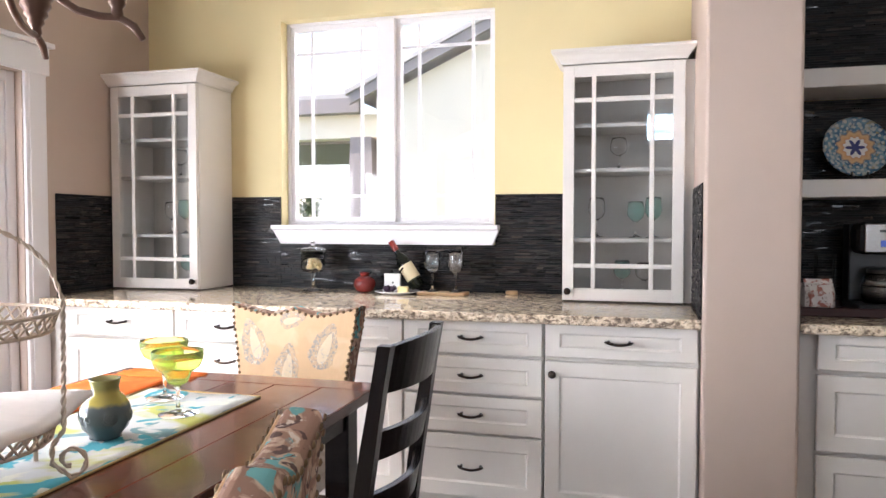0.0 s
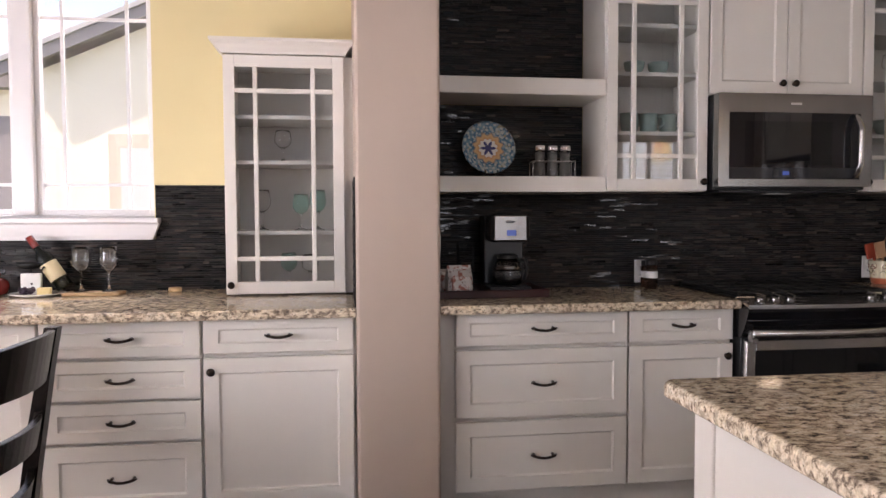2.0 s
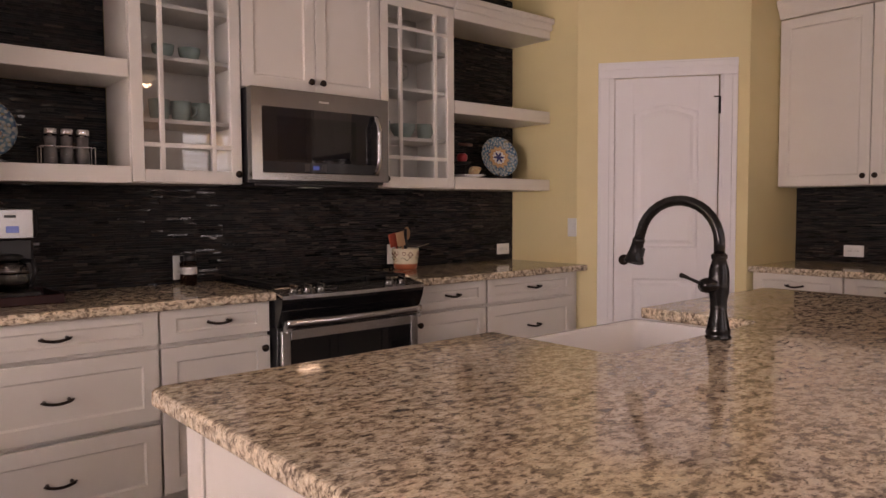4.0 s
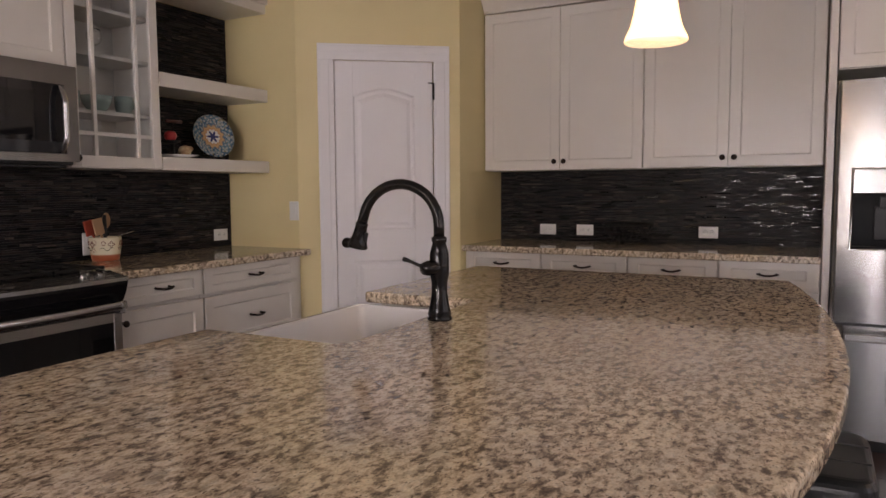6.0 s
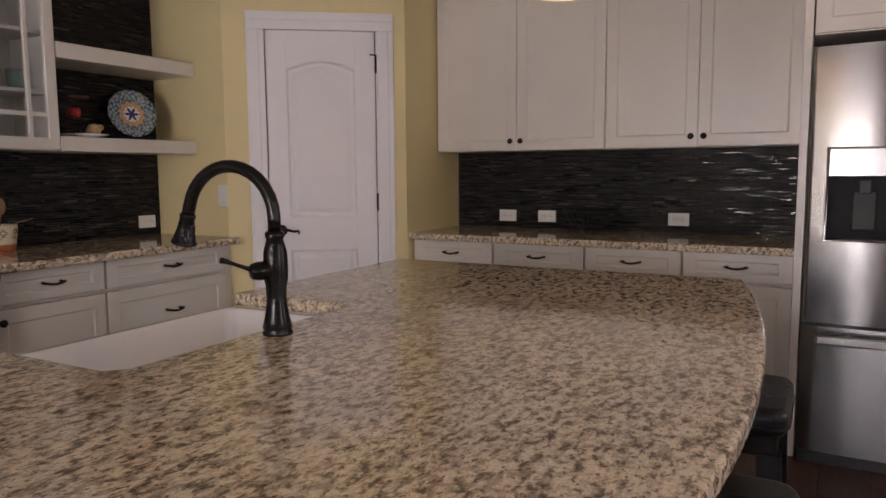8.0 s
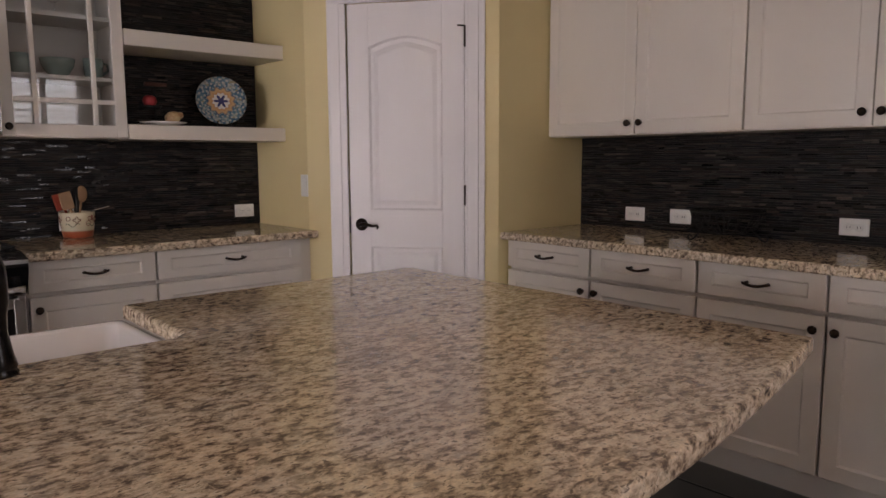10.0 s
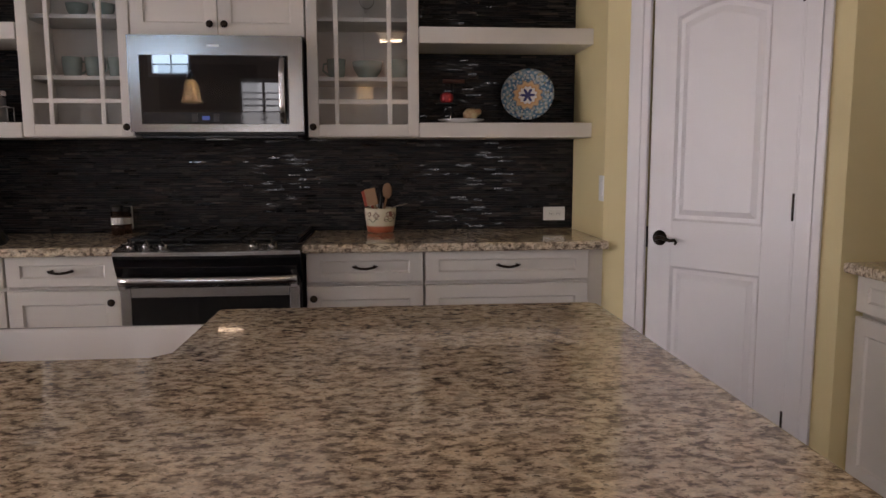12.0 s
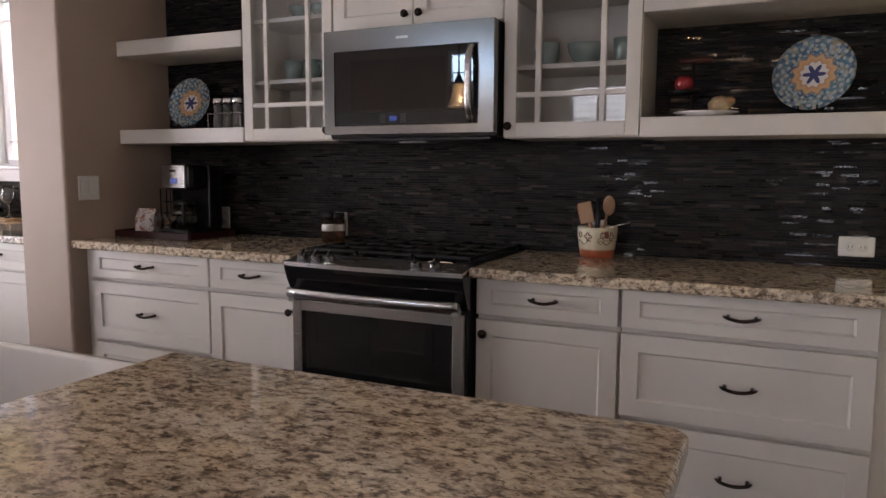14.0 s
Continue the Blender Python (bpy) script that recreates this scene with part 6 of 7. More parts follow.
wine_bottle()
root = thing("cutting_board", pose(-0.958, 3.52, C), "small pale wooden board under two wine glasses", "cutting board")
part("board", Shape().box(-0.125, -0.055, 0, 0.125, 0.055, 0.016, 0.005), PALEWOOD, root)
wg = goblet(pose(-1.018, 3.53, C + 0.0165), 0.205, 0.042, GLASS, "clear wine glass standing on the wooden board", "wine glasses", name="wine_glass")
copy_thing(wg, pose(-0.896, 3.53, C + 0.0165))
ob = tagged(part("coaster", Shape().lathe([(0.03, 0), (0.032, 0.003), (0.03, 0.018), (0.001, 0.02)], 20), PALEWOOD), "small pale wooden box on the buffet", "box")
ob.matrix_basis = pose(-0.628, 3.64, C)

TEAL = tinted_glass("teal_glass", (0.62, 0.86, 0.80))
for x, z, mat, hh, nm in ((-0.20, 1.21, GLASS, 0.19, "clear"), (-0.02, 1.21, TEAL, 0.17, "teal"), (0.06, 1.21, TEAL, 0.19, "teal"), (-0.10, 1.53, GLASS, 0.15, "clear"), (-0.08, 0.941, TEAL, 0.16, "teal"), (0.02, 0.941, GLASS, 0.15, "clear"), (-2.47, 1.22, TEAL, 0.19, "teal"), (-2.56, 1.22, GLASS, 0.18, "clear"), (-2.46, 0.941, TEAL, 0.16, "teal"), (-2.50, 1.54, GLASS, 0.15, "clear")):
    goblet(pose(x, 3.54, z + 0.001), hh, 0.040, mat, nm + " stemmed glass inside the glass-door cabinet", "cabinet glassware", name="stem_glass")

# ---- things on the kitchen counter and shelves ----
PLATE = material("painted_ceramic_plate", (0.5, 0.5, 0.5), 0.18, coat=0.4)


def plate_paint(m):
    c = m.node_tree.nodes.new("ShaderNodeTexCoord")
    s = m.node_tree.nodes.new("ShaderNodeSeparateXYZ")
    link(m, c.outputs["Object"], s.inputs[0])

    def math_(op, a, b=None, c_=None):
        n = m.node_tree.nodes.new("ShaderNodeMath")
        n.operation = op
        for i, q in enumerate((a, b, c_)):
            if q is None:
                continue
            if isinstance(q, (int, float)):
                n.inputs[i].default_value = q
            else:
                link(m, q, n.inputs[i])
        return n.outputs[0]
    r = math_("SQRT", math_("ADD", math_("MULTIPLY", s.outputs[0], s.outputs[0]), math_("MULTIPLY", s.outputs[1], s.outputs[1])))
    r = math_("DIVIDE", r, 0.12)
    ang = math_("ARCTAN2", s.outputs[1], s.outputs[0])
    petal6 = math_("COSINE", math_("MULTIPLY", ang, 6))
    wave12 = math_("COSINE", math_("MULTIPLY", ang, 12))
    wave24 = math_("COSINE", math_("MULTIPLY", ang, 20))
    rr = math_("ADD", r, math_("MULTIPLY", wave12, math_("MULTIPLY", r, 0.085)))
    rings = ramp(m, rr, [(0.0, (0.72, 0.70, 0.66)), (0.36, (0.72, 0.70, 0.66)), (0.375, (0.50, 0.22, 0.14)), (0.40, (0.60, 0.34, 0.16)), (0.52, (0.66, 0.42, 0.24)), (0.58, (0.30, 0.20, 0.16)), (0.60, (0.06, 0.12, 0.22)), (0.80, (0.09, 0.20, 0.27)), (0.9, (0.20, 0.28, 0.33)), (1.0, (0.05, 0.09, 0.15))])
    flower = math_("LESS_THAN", r, math_("MULTIPLY_ADD", petal6, 0.095, 0.22))
    rings = mixed(m, "MIX", flower, rings, (0.055, 0.06, 0.17))
    vor = node(m, "ShaderNodeTexVoronoi", Scale=85.0)
    link(m, c.outputs["Object"], vor.inputs["Vector"])
    border = ramp(m, vor.outputs["Color"], [(0.0, (0.03, 0.05, 0.13)), (0.35, (0.07, 0.17, 0.26)), (0.55, (0.16, 0.28, 0.33)), (0.75, (0.46, 0.48, 0.44)), (0.9, (0.34, 0.26, 0.10))])
    rings = mixed(m, "MIX", math_("MULTIPLY", math_("GREATER_THAN", rr, 0.60), 0.75), rings, border)
    rings = mixed(m, "MIX", math_("MULTIPLY", math_("GREATER_THAN", math_("MULTIPLY", wave24, math_("COSINE", math_("MULTIPLY", r, 26))), 0.35), math_("GREATER_THAN", r, 0.62)), rings, (0.42, 0.44, 0.42))
    link(m, rings, shader(m).inputs["Base Color"])


plate_paint(PLATE)


def deco_plate(x, z, turn, radius, label):
    root = thing("decorative_plate", Matrix.Translation((x, 3.36, z)) @ Matrix.Rotation(radians(turn), 4, "Z") @ Matrix.Rotation(radians(75), 4, "X"), label, "plate", "decorative plates")
    k = radius / 0.12
    part("dish", Shape().lathe([(0.001, -0.004), (0.06 * k, -0.004), (0.064 * k, -0.001), (0.112 * k, 0.014), (0.12 * k, 0.017), (0.12 * k, 0.020), (0.110 * k, 0.018), (0.063 * k, 0.004), (0.001, 0.002)], 48), PLATE, root)
    for s in (-0.03, 0.03):
        wire = Shape().tube([(s, -radius + 0.012, 0.032), (s, -radius - 0.008, 0.026), (s, -radius - 0.008, -0.012), (s, -radius * 0.4, -0.02)], 0.0035, 6)
        part("stand_wire", wire, IRON, root, "black wire plate stand")


deco_plate(0.855, 1.590, 4, 0.128, "blue and orange painted plate on the shelf beside the shakers")
deco_plate(3.691, 1.594, -16, 0.132, "blue and orange painted plate beside the fruit dish")

SALT = material("grey_spice", (0.30, 0.29, 0.28), 0.8)


def shakers():
    rack = thing("shaker_rack", pose(1.148, 3.30, 1.451), "chrome wire rack holding three glass shakers", "rack")
    r = Shape()
    for z in (0.004, 0.075):
        r.tube([(-0.10, -0.03, z), (0.10, -0.03, z), (0.10, 0.03, z), (-0.10, 0.03, z)], 0.0025, 6, True)
    part("wire_frame", r, CHROME, rack)
    for x in (-0.10, 0.10):
        for y in (-0.03, 0.03):
            part("upright", Shape().tube([(x, y, 0.004), (x, y, 0.075)], 0.0025, 6), CHROME, rack)
    first = thing("glass_shaker", pose(1.088, 3.30, 1.456), "glass shaker with chrome lid in a wire rack", "shaker", "glass shakers")
    part("jar", Shape().lathe([(0.024, 0), (0.026, 0.005), (0.025, 0.05), (0.021, 0.07), (0.024, 0.120), (0.001, 0.121)], 20), GLASS, first)
    part("contents", Shape().lathe([(0.022, 0.004), (0.0235, 0.045), (0.020, 0.070), (0.0225, 0.105), (0.001, 0.107)], 16), SALT, first)
    part("lid", Shape().lathe([(0.0255, 0.120), (0.0265, 0.122), (0.0262, 0.139), (0.024, 0.143), (0.001, 0.144)], 20), CHROME, first)
    for x in (1.148, 1.208):
        copy_thing(first, pose(x, 3.30, 1.456))


shakers()

MUG = material("celadon_glaze", (0.19, 0.26, 0.235), 0.25, coat=0.3)


def mug(x, y, z, turn=0.0, scale_=1.0):
    root = thing("mug", pose(x, y, z, 0, 0, turn), "pale celadon green mug inside the glass cabinet", "mug", "celadon mugs")
    s = scale_
    part("cup", Shape().lathe([(0.030 * s, 0), (0.036 * s, 0.004), (0.043 * s, 0.05 * s), (0.045 * s, 0.095 * s), (0.042 * s, 0.095 * s), (0.039 * s, 0.05 * s), (0.001, 0.008)], 24), MUG, root)
    part("handle", Shape().tube([(0.041 * s, 0, 0.08 * s), (0.066 * s, 0, 0.075 * s), (0.070 * s, 0, 0.045 * s), (0.040 * s, 0, 0.022 * s)], 0.005, 8), MUG, root)


def bowl(x, y, z, r, h):
    root = thing("bowl", pose(x, y, z), "celadon green bowl inside the glass cabinet", "bowl", "celadon bowls")
    part("dish", Shape().lathe([(r * 0.45, 0), (r * 0.5, 0.004), (r * 0.9, h * 0.6), (r, h), (r * 0.96, h), (r * 0.85, h * 0.6), (0.001, 0.010)], 28), MUG, root)


for x, y, tr in ((1.53, 3.32, 30), (1.63, 3.33, -20), (1.73, 3.34, 10)):
    mug(x, y, 1.661, tr)
mug(2.75, 3.33, 1.661, 160)
mug(3.05, 3.33, 1.661, 10)
bowl(2.90, 3.34, 1.661, 0.075, 0.085)
for x in (1.56, 1.68):
    bowl(x, 3.34, 1.931, 0.05, 0.07)
for x in (1.60, 2.88):
    root = thing("stacked_plates", pose(x, 3.34, 1.4015), "low stack of pale green plates inside the cabinet", "plates", "stacked plates")
    for k in range(2):
        part("plate", Shape().lathe([(0.07, 0.011 * k), (0.075, 0.002 + 0.011 * k), (0.125, 0.014 + 0.011 * k), (0.122, 0.017 + 0.011 * k), (0.07, 0.007 + 0.011 * k), (0.001, 0.006 + 0.011 * k)], 28), MUG, root)
goblet(pose(2.90, 3.34, 1.932), 0.14, 0.035, GLASS, "clear stemmed glass inside the kitchen glass cabinet", "cabinet glassware", name="stem_glass")

APPLE = material("red_apple_skin", (0.42, 0.035, 0.04), 0.3)
PEAR = material("pale_pear_skin", (0.62, 0.46, 0.24), 0.45)
link(PEAR, ramp(PEAR, noise_tex(PEAR, place(PEAR), 25, 4), [(0.35, (0.42, 0.20, 0.10)), (0.6, (0.66, 0.52, 0.30))]), shader(PEAR).inputs["Base Color"])
root = thing("fruit_dish", pose(3.35, 3.285, 1.451), "shallow white dish on the open shelf", "dish")
part("dish", Shape().lathe([(0.06, 0), (0.065, 0.003), (0.112, 0.016), (0.113, 0.019), (0.106, 0.018), (0.06, 0.008), (0.001, 0.008)], 32), PORCELAIN, root)
tier = thing("iron_fruit_stand", pose(3.304, 3.262, 1.46), "small black iron stand holding fruit", "fruit stand")
part("pole", Shape().tube([(0, 0, 0.0), (0, 0, 0.19)], 0.005, 8).lathe([(0.045, 0), (0.045, 0.004), (0.005, 0.010)], 20), IRON, tier)
part("cup", Shape().lathe([(0.02, 0.07), (0.05, 0.074), (0.055, 0.085), (0.052, 0.085), (0.001, 0.076)], 20, Matrix.Translation((-0.028, -0.01, 0))), IRON, tier)
part("rolling_arm", Shape().tube([(-0.045, 0, 0.19), (0.06, 0, 0.19)], 0.010, 10), material("brown_rolling_pin", (0.10, 0.035, 0.025), 0.4), tier)
root = thing("apple", pose(3.276, 3.252, 1.46 + 0.077), "red apple on the iron stand", "apple")
part("flesh", Shape().lathe([(0.001, 0.006), (0.012, 0.001), (0.026, 0.010), (0.033, 0.030), (0.030, 0.048), (0.018, 0.058), (0.006, 0.054), (0.001, 0.050)], 24), APPLE, root)
part("stalk", Shape().tube([(0, 0, 0.05), (0.003, 0, 0.068)], 0.0015, 6), DARKWOOD, root)
root = thing("pear", Matrix.Translation((3.397, 3.275, 1.46 + 0.034)) @ Matrix.Rotation(radians(70), 4, "Y"), "ripe pale pear lying on the dish", "pear")
part("flesh", Shape().lathe([(0.001, -0.04), (0.02, -0.036), (0.033, -0.012), (0.030, 0.012), (0.018, 0.032), (0.013, 0.048), (0.001, 0.054)], 24), PEAR, root)
part("stalk", Shape().tube([(0, 0, 0.05), (0.004, 0, 0.07)], 0.0016, 6), DARKWOOD, root)

TRAY = material("dark_red_tray", (0.040, 0.010, 0.009), 0.38, spec=0.25)
tz = C + 0.001
root = thing("serving_tray", pose(0.83, 3.25, tz), "dark red wooden tray under the coffee maker", "tray")
part("base", Shape().box(-0.235, -0.155, 0, 0.235, 0.155, 0.010), TRAY, root)
for x0, y0, x1, y1 in ((-0.245, -0.165, 0.245, -0.153), (-0.245, 0.153, 0.245, 0.165), (-0.245, -0.153, -0.233, 0.153), (0.233, -0.153, 0.245, 0.153)):
    part("side", Shape().box(x0, y0, 0, x1, y1, 0.034, 0.003), TRAY, root)


def coffee_maker():
    root = thing("coffee_maker", pose(0.918, 3.28, tz + 0.0105), "black and stainless drip coffee maker with glass carafe", "coffee maker")
    part("base", Shape().box(-0.095, -0.13, 0, 0.095, 0.11, 0.032, 0.008), BLACK, root)
    part("tower", Shape().box(-0.095, 0.02, 0.032, 0.095, 0.11, 0.348, 0.008), BLACK, root)
    part("brew_head", Shape().box(-0.095, -0.115, 0.228, 0.095, 0.02, 0.354, 0.030), BLACK, root)
    part("front_plate", Shape().box(-0.074, -0.121, 0.235, 0.074, -0.112, 0.348, 0.004), STEEL, root, "stainless front plate")
    part("display", Shape().box(-0.018, -0.1235, 0.258, 0.024, -0.1205, 0.283), SCREEN, root, "blue display")
    part("badge", Shape().box(-0.022, -0.123, 0.315, 0.016, -0.1205, 0.324), BLACK, root)
    car = part("carafe", Shape().lathe([(0.055, 0.034), (0.062, 0.04), (0.066, 0.08), (0.058, 0.13), (0.045, 0.155), (0.043, 0.155), (0.055, 0.128), (0.063, 0.08), (0.058, 0.042), (0.001, 0.038)], 28, Matrix.Translation((0, -0.055, 0))), GLASS, root, "glass carafe")
    part("carafe_lid", Shape().lathe([(0.047, 0.153), (0.047, 0.168), (0.03, 0.175), (0.001, 0.176)], 24, Matrix.Translation((0, -0.055, 0))), BLACK, car)
    part("carafe_band", Shape().lathe([(0.0635, 0.10), (0.0655, 0.1), (0.0605, 0.125), (0.059, 0.125)], 24, Matrix.Translation((0, -0.055, 0))), STEEL, car)
    part("carafe_handle", Shape().tube([(0.04, -0.085, 0.15), (0.065, -0.125, 0.15), (0.072, -0.135, 0.11), (0.06, -0.115, 0.06)], 0.009, 8), BLACK, car)


coffee_maker()
PACK = fabric("printed_coffee_bag", (0.74, 0.68, 0.64), [((0.45, 0.16, 0.12), 0.54, 0.60, 3.0, 0.8), ((0.30, 0.20, 0.18), 0.62, 0.66, 6.0, 1.0)], 9, 0.4)


def coffee_bag(x, y, w, h, turn):
    root = thing("coffee_bag", pose(x, y, tz + 0.0105, 0, 0, turn), "white and red printed coffee bag on the tray", "coffee bag", "coffee bags")
    b = Shape()
    secs = [(0.0, 0.9, 0.035), (0.02, 1.0, 0.045), (h * 0.6, 0.98, 0.040), (h * 0.85, 0.95, 0.016), (h * 0.9, 0.95, 0.004), (h, 0.94, 0.003)]
    verts = []
    for z, k, d in secs:
        for cx, cy in ((-1, -0.6), (-0.7, -1), (0.7, -1), (1, -0.6), (1, 0.6), (0.7, 1), (-0.7, 1), (-1, 0.6)):
            verts.append((cx * w / 2 * k, cy * d, z + 0.003 * math.sin(9 * cx + z * 40)))
    faces = [(i * 8 + j, i * 8 + (j + 1) % 8, (i + 1) * 8 + (j + 1) % 8, (i + 1) * 8 + j) for i in range(len(secs) - 1) for j in range(8)] + [tuple(range(8)), tuple((len(secs) - 1) * 8 + j for j in range(8))]
    part("bag", b.add(verts, faces), PACK, root)


coffee_bag(0.69, 3.20, 0.115, 0.125, 8)
coffee_bag(0.665, 3.30, 0.10, 0.10, -10)
root = thing("wire_pod_rack", pose(0.742, 3.30, tz + 0.0105), "black wire pod rack beside the coffee maker", "rack")
part("frame", Shape().tube([(-0.04, -0.02, 0.003), (-0.04, -0.02, 0.225), (0.03, -0.02, 0.225), (0.03, -0.02, 0.003)], 0.003, 6).tube([(-0.04, 0.02, 0.003), (-0.04, 0.02, 0.225), (0.03, 0.02, 0.225), (0.03, 0.02, 0.003)], 0.003, 6), IRON, root)
for k in range(3):
    part("ring", Shape().tube([(-0.005 + 0.03 * math.cos(radians(a)), 0.022 * math.sin(radians(a)), 0.04 + 0.06 * k) for a in range(0, 360, 24)], 0.0025, 6, True), IRON, root)

JARGLASS = tinted_glass("dark_spice_jar", (0.10, 0.045, 0.03))


def spice_jar(x, y, h, lab):
    root = thing("spice_jar", pose(x, y, C), lab, "jar", "spice jars")
    part("jar", Shape().lathe([(0.028, 0), (0.030, 0.004), (0.030, h * 0.74), (0.024, h * 0.8), (0.001, h * 0.81)], 22), JARGLASS, root)
    part("lid", Shape().lathe([(0.027, h * 0.8), (0.028, h * 0.81), (0.028, h * 0.99), (0.001, h)], 22), BLACK, root)
    part("label", Shape().lathe([(0.0303, h * 0.36), (0.0306, h * 0.37), (0.0306, h * 0.58), (0.0303, h * 0.59)], 22), OUTLET, root, "pale paper label")


spice_jar(1.672, 3.375, 0.145, "dark spice jar with black lid and pale label")
spice_jar(1.682, 3.450, 0.135, "short dark spice jar with black lid")

CROCK = material("painted_crock", (0.7, 0.62, 0.45), 0.3, coat=0.2)
ck = CROCK.node_tree.nodes.new("ShaderNodeTexCoord")
cs_ = CROCK.node_tree.nodes.new("ShaderNodeSeparateXYZ")
link(CROCK, ck.outputs["Object"], cs_.inputs[0])
band = ramp(CROCK, cs_.outputs[2], [(0.030, (0.50, 0.13, 0.06)), (0.036, (0.74, 0.66, 0.48))])
vo = node(CROCK, "ShaderNodeTexVoronoi", Scale=20.0)
link(CROCK, ck.outputs["Object"], vo.inputs["Vector"])
flowers = ramp(CROCK, vo.outputs["Distance"], [(0.20, (1, 1, 1)), (0.23, (0, 0, 0)), (0.33, (0, 0, 0)), (0.36, (0.9, 0.9, 0.9)), (0.42, (0, 0, 0))])
above = ramp(CROCK, cs_.outputs[2], [(0.045, (0, 0, 0)), (0.05, (1, 1, 1)), (0.105, (1, 1, 1)), (0.11, (0, 0, 0))])
link(CROCK, mixed(CROCK, "MIX", mixed(CROCK, "MULTIPLY", 1.0, flowers, above), band, (0.30, 0.10, 0.07)), shader(CROCK).inputs["Base Color"])
BEECH = material("beech_spoon", (0.42, 0.24, 0.13), 0.55)
PAINTRED = material("red_brown_glaze", (0.20, 0.06, 0.035), 0.3)
PAINTGREEN = material("olive_glaze", (0.10, 0.12, 0.04), 0.3)
ORSPAT = material("red_silicone", (0.45, 0.07, 0.035), 0.45)


def utensil_crock():
    base_m = pose(2.951, 3.390, C)
    root = thing("utensil_crock", base_m, "cream painted crock with red base and flower pattern", "crock")
    part("pot", Shape().lathe([(0.060, 0), (0.066, 0.004), (0.070, 0.03), (0.078, 0.09), (0.079, 0.118), (0.077, 0.122), (0.073, 0.118), (0.072, 0.09), (0.062, 0.02), (0.001, 0.012)], 32), CROCK, root)

    def on_pot(deg, z):
        r = 0.0705 + 0.0075 * min(1, max(0, (z - 0.03) / 0.06)) + 0.0004
        return (r * math.cos(radians(deg)), r * math.sin(radians(deg)), z)
    for k in range(5):
        a0 = 72 * k + 10
        ring = [on_pot(a0 + 7 * math.cos(radians(t)), 0.092 + 0.010 * math.sin(radians(t))) for t in range(0, 360, 30)]
        part("painted_ring", Shape().tube(ring, 0.0017, 5, True), PAINTRED, root)
        petals = [on_pot(a0 + 28 + (9 + 3.5 * math.cos(radians(4 * t))) * math.cos(radians(t)), 0.086 + (0.012 + 0.0045 * math.cos(radians(4 * t))) * math.sin(radians(t))) for t in range(0, 360, 15)]
        part("painted_flower", Shape().tube(petals, 0.002, 5, True), PAINTRED, root)
        vine = [on_pot(a0 - 14 + 5.2 * i, 0.062 + 0.008 * math.sin(i * 0.9)) for i in range(11)]
        part("painted_vine", Shape().tube(vine, [0.0008] + [0.0016] * 9 + [0.0008], 5), PAINTGREEN, root)

    def tool(name, label, path, rs_, head, mat):
        o = thing(name, base_m, label, "utensil", "crock utensils")
        part("handle", Shape().tube(path, rs_, 8), mat, o)
        if head:
            part("head", head, mat, o)
    tool("wooden_spoon", "pale wooden spoon standing in the crock", [(0.0, 0.02, 0.02), (0.03, 0.03, 0.17)], [0.005, 0.006], Shape().ball((0.036, 0.033, 0.205), 0.04, 12, (0.62, 0.22, 1)), BEECH)
    tool("wooden_spatula", "pale wooden spatula standing in the crock", [(0.0, 0.0, 0.02), (-0.03, -0.01, 0.14)], [0.006, 0.007], Shape().box(-0.028, -0.005, 0, 0.028, 0.005, 0.085, 0.004, Matrix.Translation((-0.036, -0.012, 0.135)) @ Matrix.Rotation(radians(-12), 4, "Y")), BEECH)
    tool("red_spatula", "red silicone spatula standing in the crock", [(-0.01, 0.02, 0.02), (-0.045, 0.035, 0.14)], [0.005, 0.006], Shape().box(-0.026, -0.005, 0, 0.026, 0.005, 0.08, 0.004, Matrix.Translation((-0.052, 0.037, 0.13)) @ Matrix.Rotation(radians(-14), 4, "Y")), ORSPAT)
    tool("black_whisk", "black-handled whisk standing in the crock", [(0.0, -0.01, 0.03), (0.0, 0.0, 0.15), (0.002, 0.0, 0.235)], [0.006, 0.011, 0.009], None, BLACK)
    tool("steel_ladle", "thin steel ladle leaning out of the crock", [(0.0, 0.0, 0.03), (0.06, -0.03, 0.125), (0.135, -0.05, 0.145)], [0.003, 0.003, 0.003], None, CHROME)


utensil_crock()


def iron_basket():
    root = thing("wire_basket", pose(5.04, 1.19, C), "black wrought-iron fruit basket on the pantry counter", "basket")
    part("rim", Shape().tube([(0.155 * math.cos(radians(a)), 0.155 * math.sin(radians(a)), 0.13) for a in range(0, 360, 10)], 0.005, 6, True), IRON, root)
    part("lower_ring", Shape().tube([(0.07 * math.cos(radians(a)), 0.07 * math.sin(radians(a)), 0.03) for a in range(0, 360, 15)], 0.004, 6, True), IRON, root)
    for k in range(16):
        m = Matrix.Rotation(radians(22.5 * k), 4, "Z")
        part("rib", Shape().tube([(0.155, 0, 0.13), (0.145, 0, 0.09), (0.115, 0, 0.052), (0.07, 0, 0.03), (0.01, 0, 0.028)], 0.003, 6, m=m), IRON, root)
    for k in range(3):
        m = Matrix.Rotation(radians(30 + 120 * k), 4, "Z")
        sc = [(0.115, 0, 0.055), (0.14, 0, 0.03), (0.16, 0, 0.010), (0.178, 0, 0.004), (0.188, 0, 0.018), (0.178, 0, 0.030), (0.168, 0, 0.022)]
        part("foot", Shape().tube(sc, 0.0042, 6, m=m), IRON, root)


iron_basket()


